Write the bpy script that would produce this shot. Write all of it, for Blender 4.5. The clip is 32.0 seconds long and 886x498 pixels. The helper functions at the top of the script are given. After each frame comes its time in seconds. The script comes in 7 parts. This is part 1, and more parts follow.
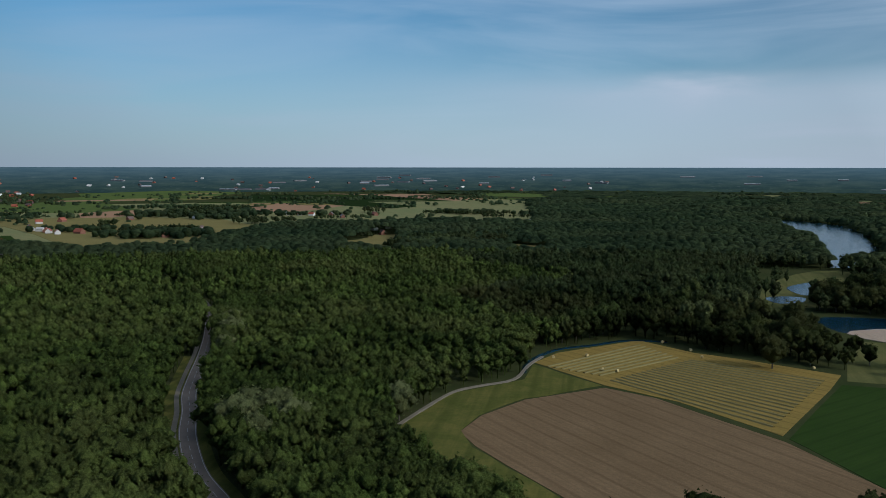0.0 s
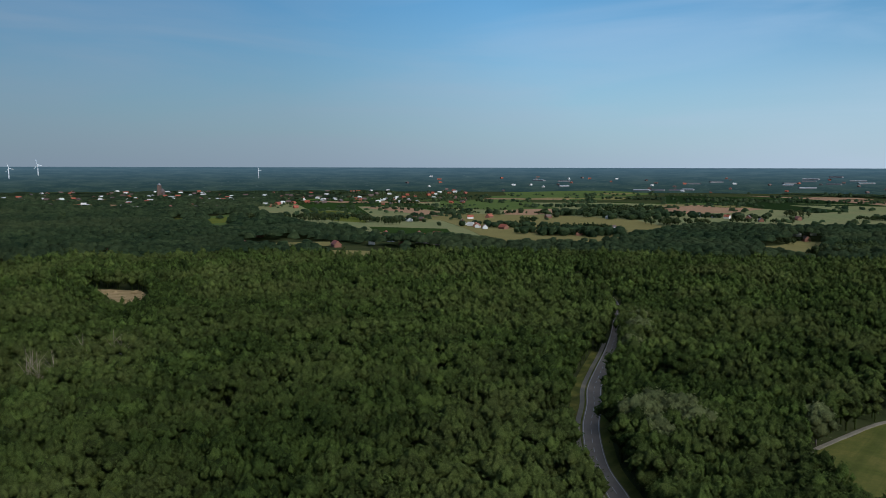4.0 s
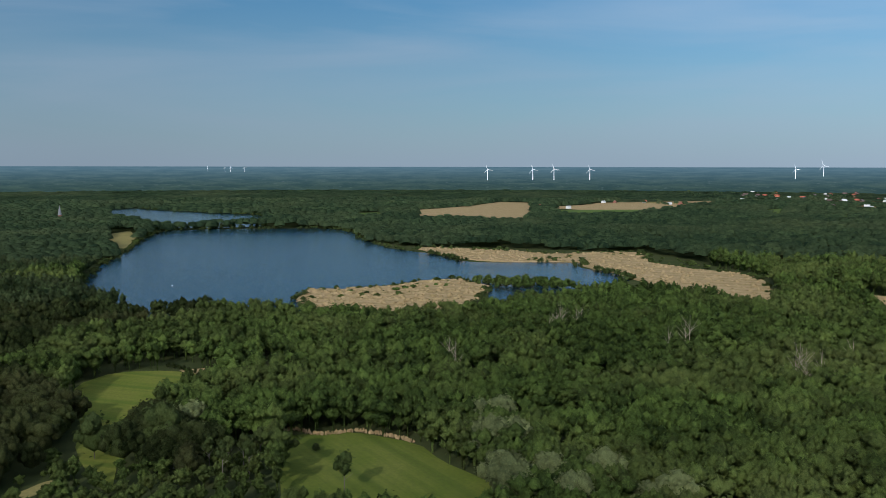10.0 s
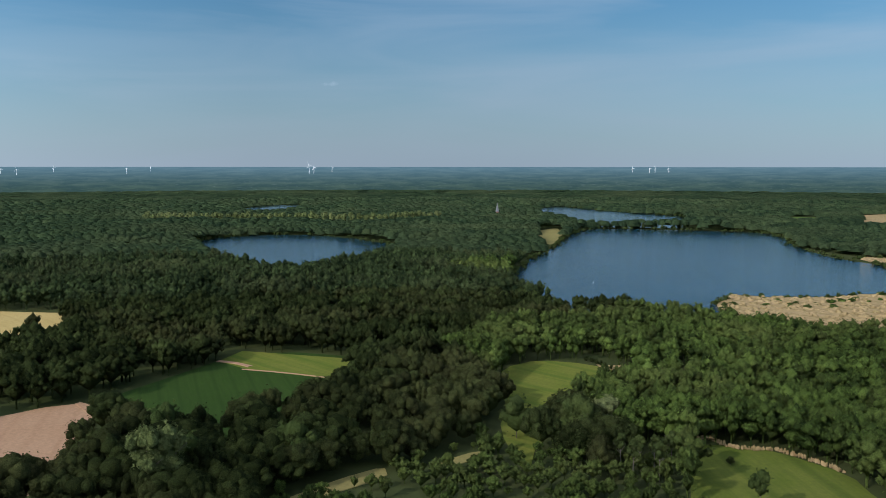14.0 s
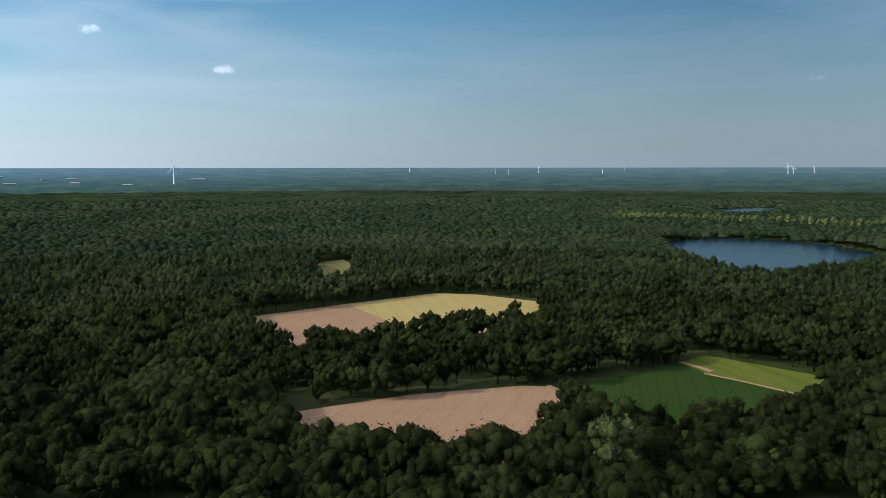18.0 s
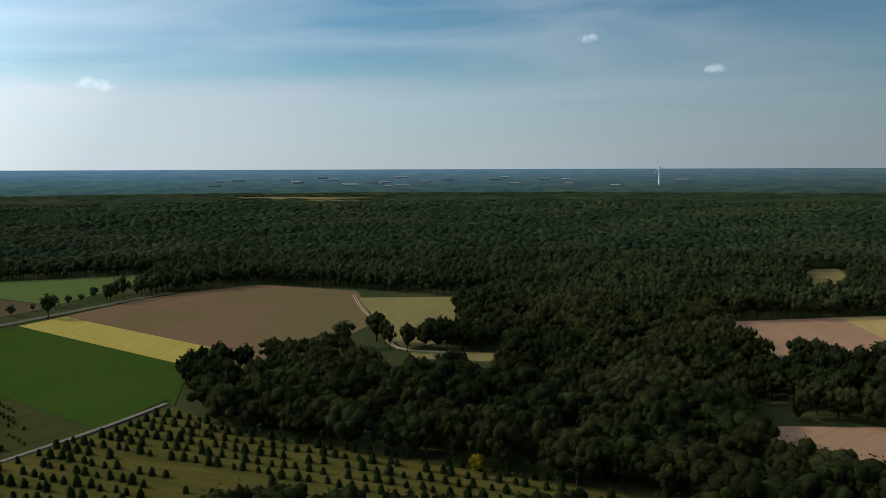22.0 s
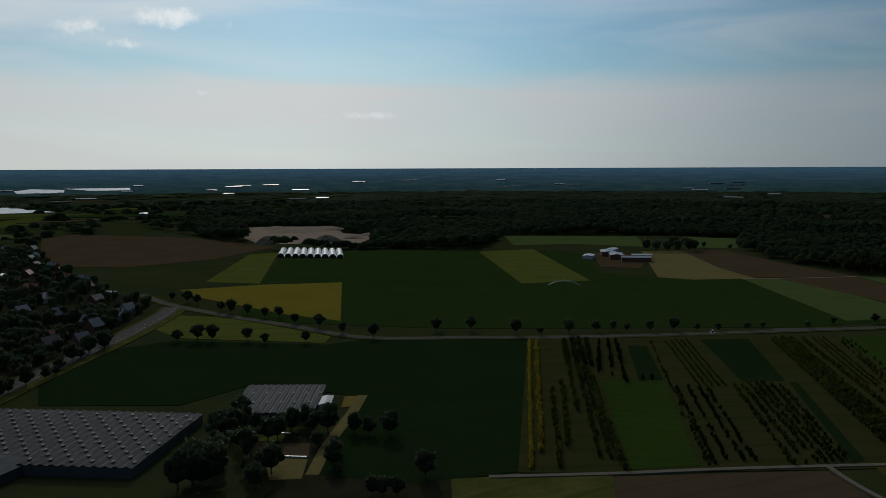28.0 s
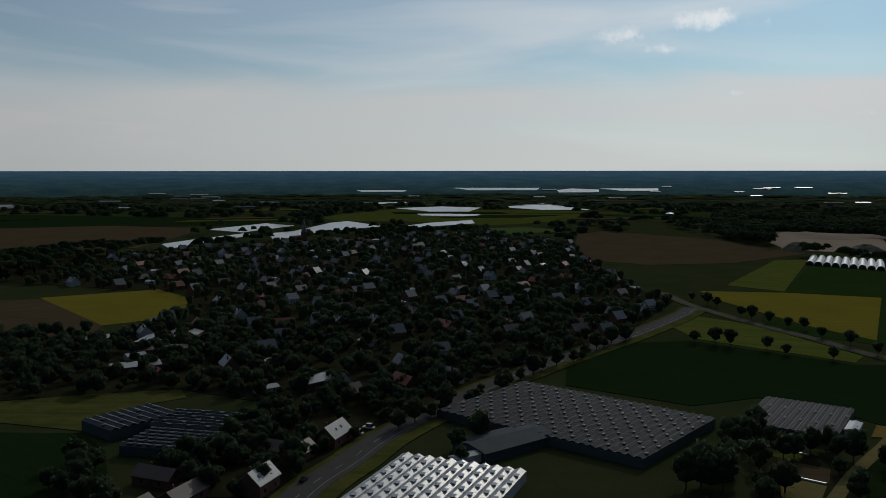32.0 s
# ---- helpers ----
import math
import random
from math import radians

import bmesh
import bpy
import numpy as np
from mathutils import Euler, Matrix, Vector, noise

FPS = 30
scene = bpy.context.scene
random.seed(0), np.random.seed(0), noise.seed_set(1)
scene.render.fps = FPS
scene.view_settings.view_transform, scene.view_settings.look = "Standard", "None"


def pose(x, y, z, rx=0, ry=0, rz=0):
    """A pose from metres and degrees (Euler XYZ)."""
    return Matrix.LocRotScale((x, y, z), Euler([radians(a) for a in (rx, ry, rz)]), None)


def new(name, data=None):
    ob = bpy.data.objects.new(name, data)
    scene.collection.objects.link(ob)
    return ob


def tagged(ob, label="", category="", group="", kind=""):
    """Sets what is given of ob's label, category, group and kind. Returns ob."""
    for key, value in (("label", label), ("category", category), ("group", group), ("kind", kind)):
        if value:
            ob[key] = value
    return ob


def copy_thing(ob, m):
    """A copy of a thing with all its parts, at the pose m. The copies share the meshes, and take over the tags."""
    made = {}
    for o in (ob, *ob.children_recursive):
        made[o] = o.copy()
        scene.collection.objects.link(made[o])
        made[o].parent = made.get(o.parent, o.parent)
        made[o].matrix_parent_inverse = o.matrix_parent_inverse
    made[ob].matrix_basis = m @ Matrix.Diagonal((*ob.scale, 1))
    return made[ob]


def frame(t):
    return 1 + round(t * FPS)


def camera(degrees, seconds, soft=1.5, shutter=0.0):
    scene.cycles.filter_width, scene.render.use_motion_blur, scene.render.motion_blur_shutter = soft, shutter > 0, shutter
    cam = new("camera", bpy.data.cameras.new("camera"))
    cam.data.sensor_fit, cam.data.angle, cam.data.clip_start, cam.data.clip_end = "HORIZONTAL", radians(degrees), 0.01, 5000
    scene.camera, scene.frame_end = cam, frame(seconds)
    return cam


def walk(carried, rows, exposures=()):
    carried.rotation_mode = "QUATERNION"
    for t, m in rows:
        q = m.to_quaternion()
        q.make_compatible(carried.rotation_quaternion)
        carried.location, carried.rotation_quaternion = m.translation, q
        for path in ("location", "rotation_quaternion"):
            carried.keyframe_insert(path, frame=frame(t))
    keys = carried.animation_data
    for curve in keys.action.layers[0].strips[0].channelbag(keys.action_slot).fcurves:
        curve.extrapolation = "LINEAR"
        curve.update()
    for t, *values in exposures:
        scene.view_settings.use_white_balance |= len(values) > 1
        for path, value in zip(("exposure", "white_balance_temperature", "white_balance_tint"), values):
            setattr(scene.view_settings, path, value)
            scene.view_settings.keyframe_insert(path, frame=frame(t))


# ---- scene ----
cam = camera(55.44, 32.0, 0.8)
# a hovering drone that turns on the spot: seconds, heading, pitch, roll
TURN = [
    (0, -0.00, -5.53, 0.06),
    (0.5, 2.84, -5.53, 0.05),
    (1, 5.94, -5.54, 0.05),
    (1.5, 9.14, -5.54, 0.05),
    (2, 12.37, -5.54, 0.06),
    (2.5, 15.93, -5.54, 0.08),
    (3, 19.87, -5.54, 0.09),
    (3.5, 23.61, -5.53, 0.11),
    (5.5, 40.12, -5.52, 0.12),
    (6, 44.47, -5.53, 0.13),
    (6.5, 49.03, -5.54, 0.14),
    (7, 53.42, -5.56, 0.14),
    (7.5, 57.63, -5.58, 0.14),
    (8, 61.81, -5.60, 0.13),
    (8.5, 66.17, -5.60, 0.12),
    (9, 70.18, -5.59, 0.11),
    (9.5, 73.92, -5.58, 0.10),
    (10, 77.27, -5.57, 0.09),
    (10.5, 80.74, -5.56, 0.08),
    (11, 84.54, -5.56, 0.07),
    (11.5, 88.27, -5.57, 0.06),
    (12, 91.81, -5.57, 0.05),
    (12.5, 95.32, -5.57, 0.04),
    (13, 98.90, -5.57, 0.04),
    (13.5, 102.14, -5.56, 0.04),
    (14, 105.42, -5.56, 0.03),
    (14.5, 108.93, -5.55, 0.01),
    (16.5, 123.96, -5.53, -0.01),
    (17, 128.19, -5.52, -0.03),
    (17.5, 132.38, -5.52, -0.05),
    (18, 136.58, -5.51, -0.06),
    (18.5, 140.66, -5.49, -0.08),
    (19, 144.70, -5.48, -0.10),
    (19.5, 148.73, -5.47, -0.11),
    (20, 152.67, -5.47, -0.13),
    (20.5, 156.58, -5.46, -0.14),
    (21, 160.20, -5.45, -0.15),
    (21.5, 163.95, -5.43, -0.16),
    (22, 168.57, -5.41, -0.18),
    (22.5, 173.86, -5.39, -0.20),
    (23, 179.49, -5.39, -0.23),
    (23.5, 184.82, -5.39, -0.25),
    (24, 190.86, -5.39, -0.26),
    (24.5, 196.83, -5.41, -0.27),
    (25, 202.22, -5.44, -0.26),
    (25.5, 207.00, -5.46, -0.25),
    (27.5, 223.47, -5.47, -0.24),
    (28, 227.47, -5.47, -0.21),
    (28.5, 231.30, -5.47, -0.19),
    (29, 235.12, -5.46, -0.17),
    (29.5, 238.98, -5.42, -0.15),
    (30, 243.22, -5.39, -0.13),
    (30.5, 248.08, -5.35, -0.11),
    (31, 252.75, -5.33, -0.09),
    (31.5, 257.30, -5.31, -0.07),
    (32, 262.07, -5.30, -0.04),
]
HEIGHT = 110.0
LEVELS = [(0, -1.22, 5700, 8), (3.5, -1.06, 5700, 8), (6, -0.82, 5750, 8), (9, -0.58, 5750, 8), (14, -0.22, 5850, 8), (17, -0.3, 6000, 8), (19, -0.42, 6200, 8), (21, -0.68, 6400, 8), (23, -1.4, 6400, 7), (25, -2.4, 6200, 5), (28, -2.8, 6000, 5), (32, -2.85, 6000, 6)]
walk(cam, [(t, pose(0, 0, HEIGHT, 90 + p, 0, y) @ pose(0, 0, 0, 0, 0, r)) for t, y, p, r in TURN], LEVELS)

# ---- light ----
SUN_HEADING, SUN_HEIGHT = 238.0, 28.0  # degrees, heading counted like the camera's
sun_way = Vector((-math.sin(radians(SUN_HEADING)) * math.cos(radians(SUN_HEIGHT)),
                  math.cos(radians(SUN_HEADING)) * math.cos(radians(SUN_HEIGHT)), math.sin(radians(SUN_HEIGHT))))
CLOUDS = [(-115.2, 9.47, 2.83, 0.57), (-109.9, 8.81, 1.21, 0.42), (-112.0, 7.87, 0.98, 0.3), (-115.0, 9.54, 3.4, 0.49), (-109.7, 8.65, 2.08, 0.38), (-112.1, 7.77, 1.32, 0.26), (158.7, 8.46, 0.91, 0.26), (151.0, 6.3, 0.91, 0.19), (-169.3, 5.35, 1.51, 0.34), (158.8, 8.47, 0.91, 0.26), (150.9, 6.29, 0.98, 0.26), (-126.4, 3.53, 2.64, 0.23), (113.1, 5.49, 0.98, 0.15), (-117.0, 4.9, 0.45, 0.19)]
sun = new("sun", bpy.data.lights.new("sun", "SUN"))
sun.data.energy, sun.data.angle, sun.data.color = 4.6, radians(0.6), (1.0, 0.90, 0.75)
sun.rotation_euler = sun_way.to_track_quat("Z", "Y").to_euler()

world = bpy.data.worlds.new("world")
scene.world = world
world.use_nodes = True
wn, wl = world.node_tree.nodes, world.node_tree.links
wn.clear()


def wnode(kind, **values):
    n = wn.new(kind)
    for k, v in values.items():
        setattr(n, k, v)
    return n


def wmath(op, a, b=None, clamp=False):
    n = wnode("ShaderNodeMath", operation=op, use_clamp=clamp)
    for k, v in enumerate((a, b)):
        if v is None:
            continue
        if isinstance(v, (int, float)):
            n.inputs[k].default_value = v
        else:
            wl.new(v, n.inputs[k])
    return n.outputs[0]


def wmix(fac, a, b):
    n = wnode("ShaderNodeMix", data_type="RGBA")
    for k, v in ((0, fac), (6, a), (7, b)):
        if isinstance(v, (int, float, tuple)):
            n.inputs[k].default_value = v
        else:
            wl.new(v, n.inputs[k])
    return n.outputs[2]


sky = wnode("ShaderNodeTexSky", sky_type="NISHITA", sun_disc=False, sun_elevation=radians(SUN_HEIGHT),
            sun_rotation=radians(-SUN_HEADING), altitude=100, air_density=1.0, dust_density=0.3, ozone_density=2.0)
coord = wnode("ShaderNodeTexCoord")
split = wnode("ShaderNodeSeparateXYZ")
wl.new(coord.outputs["Generated"], split.inputs[0])
up = wmath("MAXIMUM", split.outputs[2], 0.0)
# thin cirrus in broad soft bands
mapping = wnode("ShaderNodeMapping")
mapping.inputs["Rotation"].default_value = (radians(10), radians(-8), radians(35))
mapping.inputs["Scale"].default_value = (1.0, 1.0, 7.0)
wl.new(coord.outputs["Generated"], mapping.inputs[0])
cirrus = wnode("ShaderNodeTexNoise")
wl.new(mapping.outputs[0], cirrus.inputs["Vector"])
for k, v in (("Scale", 2.3), ("Detail", 7.0), ("Roughness", 0.5), ("Distortion", 0.7)):
    cirrus.inputs[k].default_value = v
veil = wnode("ShaderNodeMapRange")
wl.new(cirrus.outputs[0], veil.inputs[0])
for k, v in ((1, 0.40), (2, 0.70), (3, 0.0), (4, 0.46)):
    veil.inputs[k].default_value = v
# brighter and whiter towards the sun
toward = wnode("ShaderNodeVectorMath", operation="DOT_PRODUCT")
wl.new(coord.outputs["Generated"], toward.inputs[0])
toward.inputs[1].default_value = (0.8305, -0.1167, 0.5446)  # thin cloud glows brightest a little beside the sun
half = wmath("ADD", wmath("MULTIPLY", toward.outputs["Value"], 0.5), 0.5)
glow = wnode("ShaderNodeValToRGB")
wl.new(half, glow.inputs[0])
ramp = glow.color_ramp
for at, v in ((0.10, 0.155), (0.30, 0.245), (0.46, 0.35), (0.54, 0.38), (0.64, 0.43), (0.70, 0.60), (0.76, 0.80), (0.82, 1.04), (0.92, 1.25)):
    e = ramp.elements.new(at)
    e.color = (v * (0.74 + 0.27 * v), v * (0.90 + 0.10 * v), v * (1.08 - 0.08 * v), 1)
ramp.elements.remove(ramp.elements[0])
ramp.elements.remove(ramp.elements[-1])


def lit_layer(bright, warm=0.0):
    n = wnode("ShaderNodeMix", data_type="RGBA", blend_type="MULTIPLY")
    n.inputs[0].default_value = 1.0
    wl.new(glow.outputs[0], n.inputs[6])
    n.inputs[7].default_value = (bright * (1 + warm), bright, bright * (1 - warm), 1)
    return n.outputs[2]


sunward = wnode("ShaderNodeMapRange", interpolation_type="SMOOTHSTEP")
wl.new(half, sunward.inputs[0])
for k, v in ((1, 0.40), (2, 0.62), (3, 0.0), (4, 0.62)):
    sunward.inputs[k].default_value = v
haze = wmath("POWER", wmath("SUBTRACT", 1.0, wmath("MULTIPLY", up, 4.6, True), True), 1.4)
deep = wnode("ShaderNodeValToRGB")
wl.new(half, deep.inputs[0])
for at, v in ((0.12, 0.19), (0.22, 0.27), (0.33, 0.40), (0.50, 0.42), (0.68, 0.44), (0.77, 0.72), (0.86, 0.95)):
    deep.color_ramp.elements.new(at).color = (v * 0.66, v * 1.03, v * 1.16, 1)
deep.color_ramp.elements.remove(deep.color_ramp.elements[0])
deep.color_ramp.elements.remove(deep.color_ramp.elements[-1])
clear = wnode("ShaderNodeMix", data_type="RGBA", blend_type="MULTIPLY")
clear.inputs[0].default_value = 1.0
wl.new(sky.outputs[0], clear.inputs[6])
wl.new(wmix(1.0, (0, 0, 0, 1), deep.outputs[0]), clear.inputs[7])
triple = wnode("ShaderNodeMix", data_type="RGBA", blend_type="MULTIPLY")
triple.inputs[0].default_value = 1.0
wl.new(clear.outputs[2], triple.inputs[6])
triple.inputs[7].default_value = (3.1, 3.1, 3.1, 1)
clear = triple
layer = wmix(wmath("ADD", wmath("MULTIPLY", veil.outputs[0], 0.85), wmath("MULTIPLY", wmath("POWER", half, 6.0), 0.45), True), clear.outputs[2], lit_layer(36.0))
layer = wmix(wmath("MULTIPLY", haze, wmath("SUBTRACT", 0.9, sunward.outputs[0])), layer, lit_layer(30.0))

# a denser, sharper-edged bank of haze low on the sunward side
edge = wmath("ADD", up, wmath("MULTIPLY", wmath("SUBTRACT", cirrus.outputs[0], 0.5), 0.05))
bank = wnode("ShaderNodeMapRange", interpolation_type="SMOOTHSTEP")
wl.new(edge, bank.inputs[0])
for k, v in ((1, 0.114), (2, 0.078), (3, 0.0), (4, 1.0)):
    bank.inputs[k].default_value = v
streaky = wmath("ADD", wmath("MULTIPLY", wmath("SUBTRACT", 0.55, cirrus.outputs[0]), 2.6), 1.15)
layer = wmix(wmath("MULTIPLY", wmath("MULTIPLY", bank.outputs[0], sunward.outputs[0]), streaky, True), layer, lit_layer(30.0, 0.005))

# a few small fair-weather clouds: heading, height, width, depth in degrees
turn_of = wmath("MULTIPLY", wmath("ARCTAN2", wmath("MULTIPLY", split.outputs[0], -1.0), split.outputs[1]), 57.2958)
rise_of = wmath("MULTIPLY", wmath("ARCSINE", split.outputs[2]), 57.2958)
puff = wnode("ShaderNodeTexNoise")
wl.new(coord.outputs["Generated"], puff.inputs["Vector"])
for k, v in (("Scale", 34.0), ("Detail", 7.0), ("Roughness", 0.66)):
    puff.inputs[k].default_value = v
for az, el, wide, deep_by in CLOUDS:
    deep_by, wide = deep_by * 1.6, wide * (1.3 if az < -80 else 1.0)
    far = wmath("ADD", wmath("POWER", wmath("DIVIDE", wmath("ABSOLUTE", wmath("SUBTRACT", turn_of, az)), wide), 2.0),
                wmath("POWER", wmath("DIVIDE", wmath("ABSOLUTE", wmath("SUBTRACT", rise_of, el)), deep_by), 2.0))
    body = wmath("SUBTRACT", wmath("ADD", wmath("MULTIPLY", puff.outputs[0], 3.6), -1.15), far)
    soft = wnode("ShaderNodeMapRange", interpolation_type="SMOOTHSTEP")
    wl.new(body, soft.inputs[0])
    for k, v in ((1, 0.0), (2, 1.3), (3, 0.0), (4, 0.55)):
        soft.inputs[k].default_value = v
    layer = wmix(soft.outputs[0], layer, lit_layer(42.0 if az < -80 else 52.0))
# thin cloud makes some quarters of the sky paler than others
lap = wmath("FRACT", wmath("ADD", wmath("DIVIDE", turn_of, 360.0), 1.0))
paler = wnode("ShaderNodeValToRGB")
wl.new(lap, paler.inputs[0])
for deg, stops in ((0.5, 0.25), (10, 0.3), (24, 0.3), (38, 0.2), (62, 0.28), (90, 0.12), (118, -0.2), (148, -0.16), (170, 0.0), (190, 0.12), (205, 0.0), (236, 0.2), (258, 0.0), (288, -0.25), (332, -0.2), (348, 0.15), (359.5, 0.25)):
    v = 0.5 * 2 ** stops
    paler.color_ramp.elements.new(deg / 360).color = (v, v, v, 1)
paler.color_ramp.elements[0].color = paler.color_ramp.elements[-1].color = (0.595, 0.595, 0.595, 1)
toned = wnode("ShaderNodeMix", data_type="RGBA", blend_type="MULTIPLY")
toned.inputs[0].default_value = 1.0
wl.new(layer, toned.inputs[6])
wl.new(paler.outputs[0], toned.inputs[7])
layer = toned.outputs[2]
back = wnode("ShaderNodeBackground")
back.inputs["Strength"].default_value = 0.2
wl.new(layer, back.inputs[0])
wl.new(back.outputs[0], wnode("ShaderNodeOutputWorld").inputs[0])

# ---- materials ----
def node(nt, kind, **values):
    n = nt.nodes.new(kind)
    for k, v in values.items():
        setattr(n, k, v)
    return n


def plug(nt, socket, value):
    if isinstance(value, (int, float, tuple, list)):
        socket.default_value = value
    else:
        nt.links.new(value, socket)


def calc(nt, op, a, b, clamp=False):
    n = node(nt, "ShaderNodeMath", operation=op, use_clamp=clamp)
    plug(nt, n.inputs[0], a)
    plug(nt, n.inputs[1], b)
    return n.outputs[0]


def blend(nt, fac, a, b, kind="MIX"):
    n = node(nt, "ShaderNodeMix", data_type="RGBA", blend_type=kind)
    plug(nt, n.inputs[0], fac)
    plug(nt, n.inputs[6], a)
    plug(nt, n.inputs[7], b)
    return n.outputs[2]


def rgb(c):
    return (c[0], c[1], c[2], 1.0)


def place_of(nt, angle=0.0, stretch=(1, 1, 1)):
    """World position, turned and stretched."""
    g = node(nt, "ShaderNodeNewGeometry")
    m = node(nt, "ShaderNodeMapping")
    m.inputs["Rotation"].default_value = (0, 0, radians(angle))
    nt.links.new(g.outputs["Position"], m.inputs[0])
    if tuple(stretch) == (1, 1, 1):
        return m.outputs[0]
    k = node(nt, "ShaderNodeMapping")
    k.inputs["Scale"].default_value = stretch
    nt.links.new(m.outputs[0], k.inputs[0])
    return k.outputs[0]


def speckle(nt, where, scale, low=0.35, high=0.65, detail=3.0, rough=0.6):
    n = node(nt, "ShaderNodeTexNoise")
    nt.links.new(where, n.inputs["Vector"])
    n.inputs["Scale"].default_value, n.inputs["Detail"].default_value = scale, detail
    n.inputs["Roughness"].default_value = rough
    r = node(nt, "ShaderNodeMapRange")
    nt.links.new(n.outputs[0], r.inputs[0])
    r.inputs[1].default_value, r.inputs[2].default_value = low, high
    return r.outputs[0]


def bumped(nt, bsdf, height, strength, distance):
    b = node(nt, "ShaderNodeBump")
    b.inputs["Strength"].default_value, b.inputs["Distance"].default_value = strength, distance
    nt.links.new(height, b.inputs["Height"])
    nt.links.new(b.outputs[0], bsdf.inputs["Normal"])


def base(name, rough=0.9, metal=0.0, spec=0.25):
    m = bpy.data.materials.new(name)
    m.use_nodes = True
    nt = m.node_tree
    b = nt.nodes["Principled BSDF"]
    b.inputs["Roughness"].default_value, b.inputs["Metallic"].default_value = rough, metal
    b.inputs["Specular IOR Level"].default_value = spec
    return m, nt, b


def soil(name, c1, c2, c3, angle=0.0, period=3.0, rows=0.35, patch=0.02, grain=0.6, rough=0.95, bump=0.3):
    """Open ground: broad patches of two colours, fine grain, and tramlines or furrows along one way."""
    m, nt, b = base(name, rough, spec=0.0)
    p = place_of(nt)
    col = blend(nt, speckle(nt, p, patch, 0.3, 0.7, 4), rgb(c1), rgb(c2))
    lined = place_of(nt, angle, (1, 0.06, 1))
    streak = speckle(nt, lined, 1.0 / period, 0.35, 0.7, 4, 0.65)
    col = blend(nt, calc(nt, "MULTIPLY", streak, rows), col, rgb(c3))
    w = node(nt, "ShaderNodeTexWave", wave_type="BANDS", bands_direction="X")
    nt.links.new(place_of(nt, angle), w.inputs["Vector"])
    w.inputs["Scale"].default_value, w.inputs["Distortion"].default_value = 0.314 / (period * 6), 0.6
    w.inputs["Detail Scale"].default_value = 0.2
    tram = node(nt, "ShaderNodeMapRange")
    nt.links.new(w.outputs[1], tram.inputs[0])
    tram.inputs[1].default_value, tram.inputs[2].default_value = 0.86, 1.0
    col = blend(nt, calc(nt, "MULTIPLY", tram.outputs[0], rows), col, rgb(c3))
    fine = speckle(nt, p, grain, 0.25, 0.75, 5, 0.7)
    col = blend(nt, calc(nt, "MULTIPLY", fine, 0.35), col, (0.03, 0.03, 0.02, 1))
    nt.links.new(col, b.inputs["Base Color"])
    bumped(nt, b, fine, bump, 0.3)
    return m


def leafage(name, dark, light, tint, grain=0.45, region=0.012, spec=0.012, glow_through=0.0):
    """Foliage: each crown its own shade, drifts of another tint, and fine mottling."""
    m, nt, b = base(name, 0.9, spec=spec)
    p = place_of(nt)
    g = node(nt, "ShaderNodeNewGeometry")
    o = node(nt, "ShaderNodeObjectInfo")
    cell = node(nt, "ShaderNodeTexVoronoi", voronoi_dimensions="2D")
    nt.links.new(p, cell.inputs["Vector"])
    cell.inputs["Scale"].default_value = grain * 0.33
    tree = node(nt, "ShaderNodeSeparateColor")
    nt.links.new(cell.outputs["Color"], tree.inputs[0])
    own = calc(nt, "FRACT", calc(nt, "ADD", g.outputs["Random Per Island"], o.outputs["Random"]), 0.0)
    own = calc(nt, "ADD", calc(nt, "MULTIPLY", own, 0.4), calc(nt, "MULTIPLY", tree.outputs[0], 0.6))
    fine = speckle(nt, p, grain * 4.5, 0.40, 0.62, 4, 0.7)
    broad = speckle(nt, p, grain * 0.6, 0.34, 0.68, 3, 0.6)
    mott = calc(nt, "ADD", calc(nt, "MULTIPLY", fine, 0.42), calc(nt, "ADD", calc(nt, "MULTIPLY", broad, 0.28), 0.3))
    shade = calc(nt, "MULTIPLY", mott, calc(nt, "ADD", calc(nt, "MULTIPLY", own, 1.5), 0.2), True)
    stand = calc(nt, "MULTIPLY", speckle(nt, p, 0.028, 0.34, 0.66, 4, 0.65), speckle(nt, p, 0.0055, 0.25, 0.6, 3))
    shade = calc(nt, "MULTIPLY", shade, calc(nt, "ADD", calc(nt, "MULTIPLY", stand, 0.75), 0.5), True)
    col = blend(nt, shade, rgb(dark), rgb(light))
    drift = speckle(nt, p, region, 0.45, 0.65, 3)
    col = blend(nt, calc(nt, "MULTIPLY", drift, calc(nt, "MULTIPLY", mott, 0.7)), col, rgb(tint))
    nt.links.new(col, b.inputs["Base Color"])
    bumped(nt, b, mott, 1.0, 1.3)
    if glow_through:  # thin leaves let light through
        t = node(nt, "ShaderNodeBsdfTranslucent")
        nt.links.new(col, t.inputs["Color"])
        mix = node(nt, "ShaderNodeMixShader")
        mix.inputs[0].default_value = glow_through
        nt.links.new(b.outputs[0], mix.inputs[1])
        nt.links.new(t.outputs[0], mix.inputs[2])
        nt.links.new(mix.outputs[0], nt.nodes["Material Output"].inputs["Surface"])
    return m


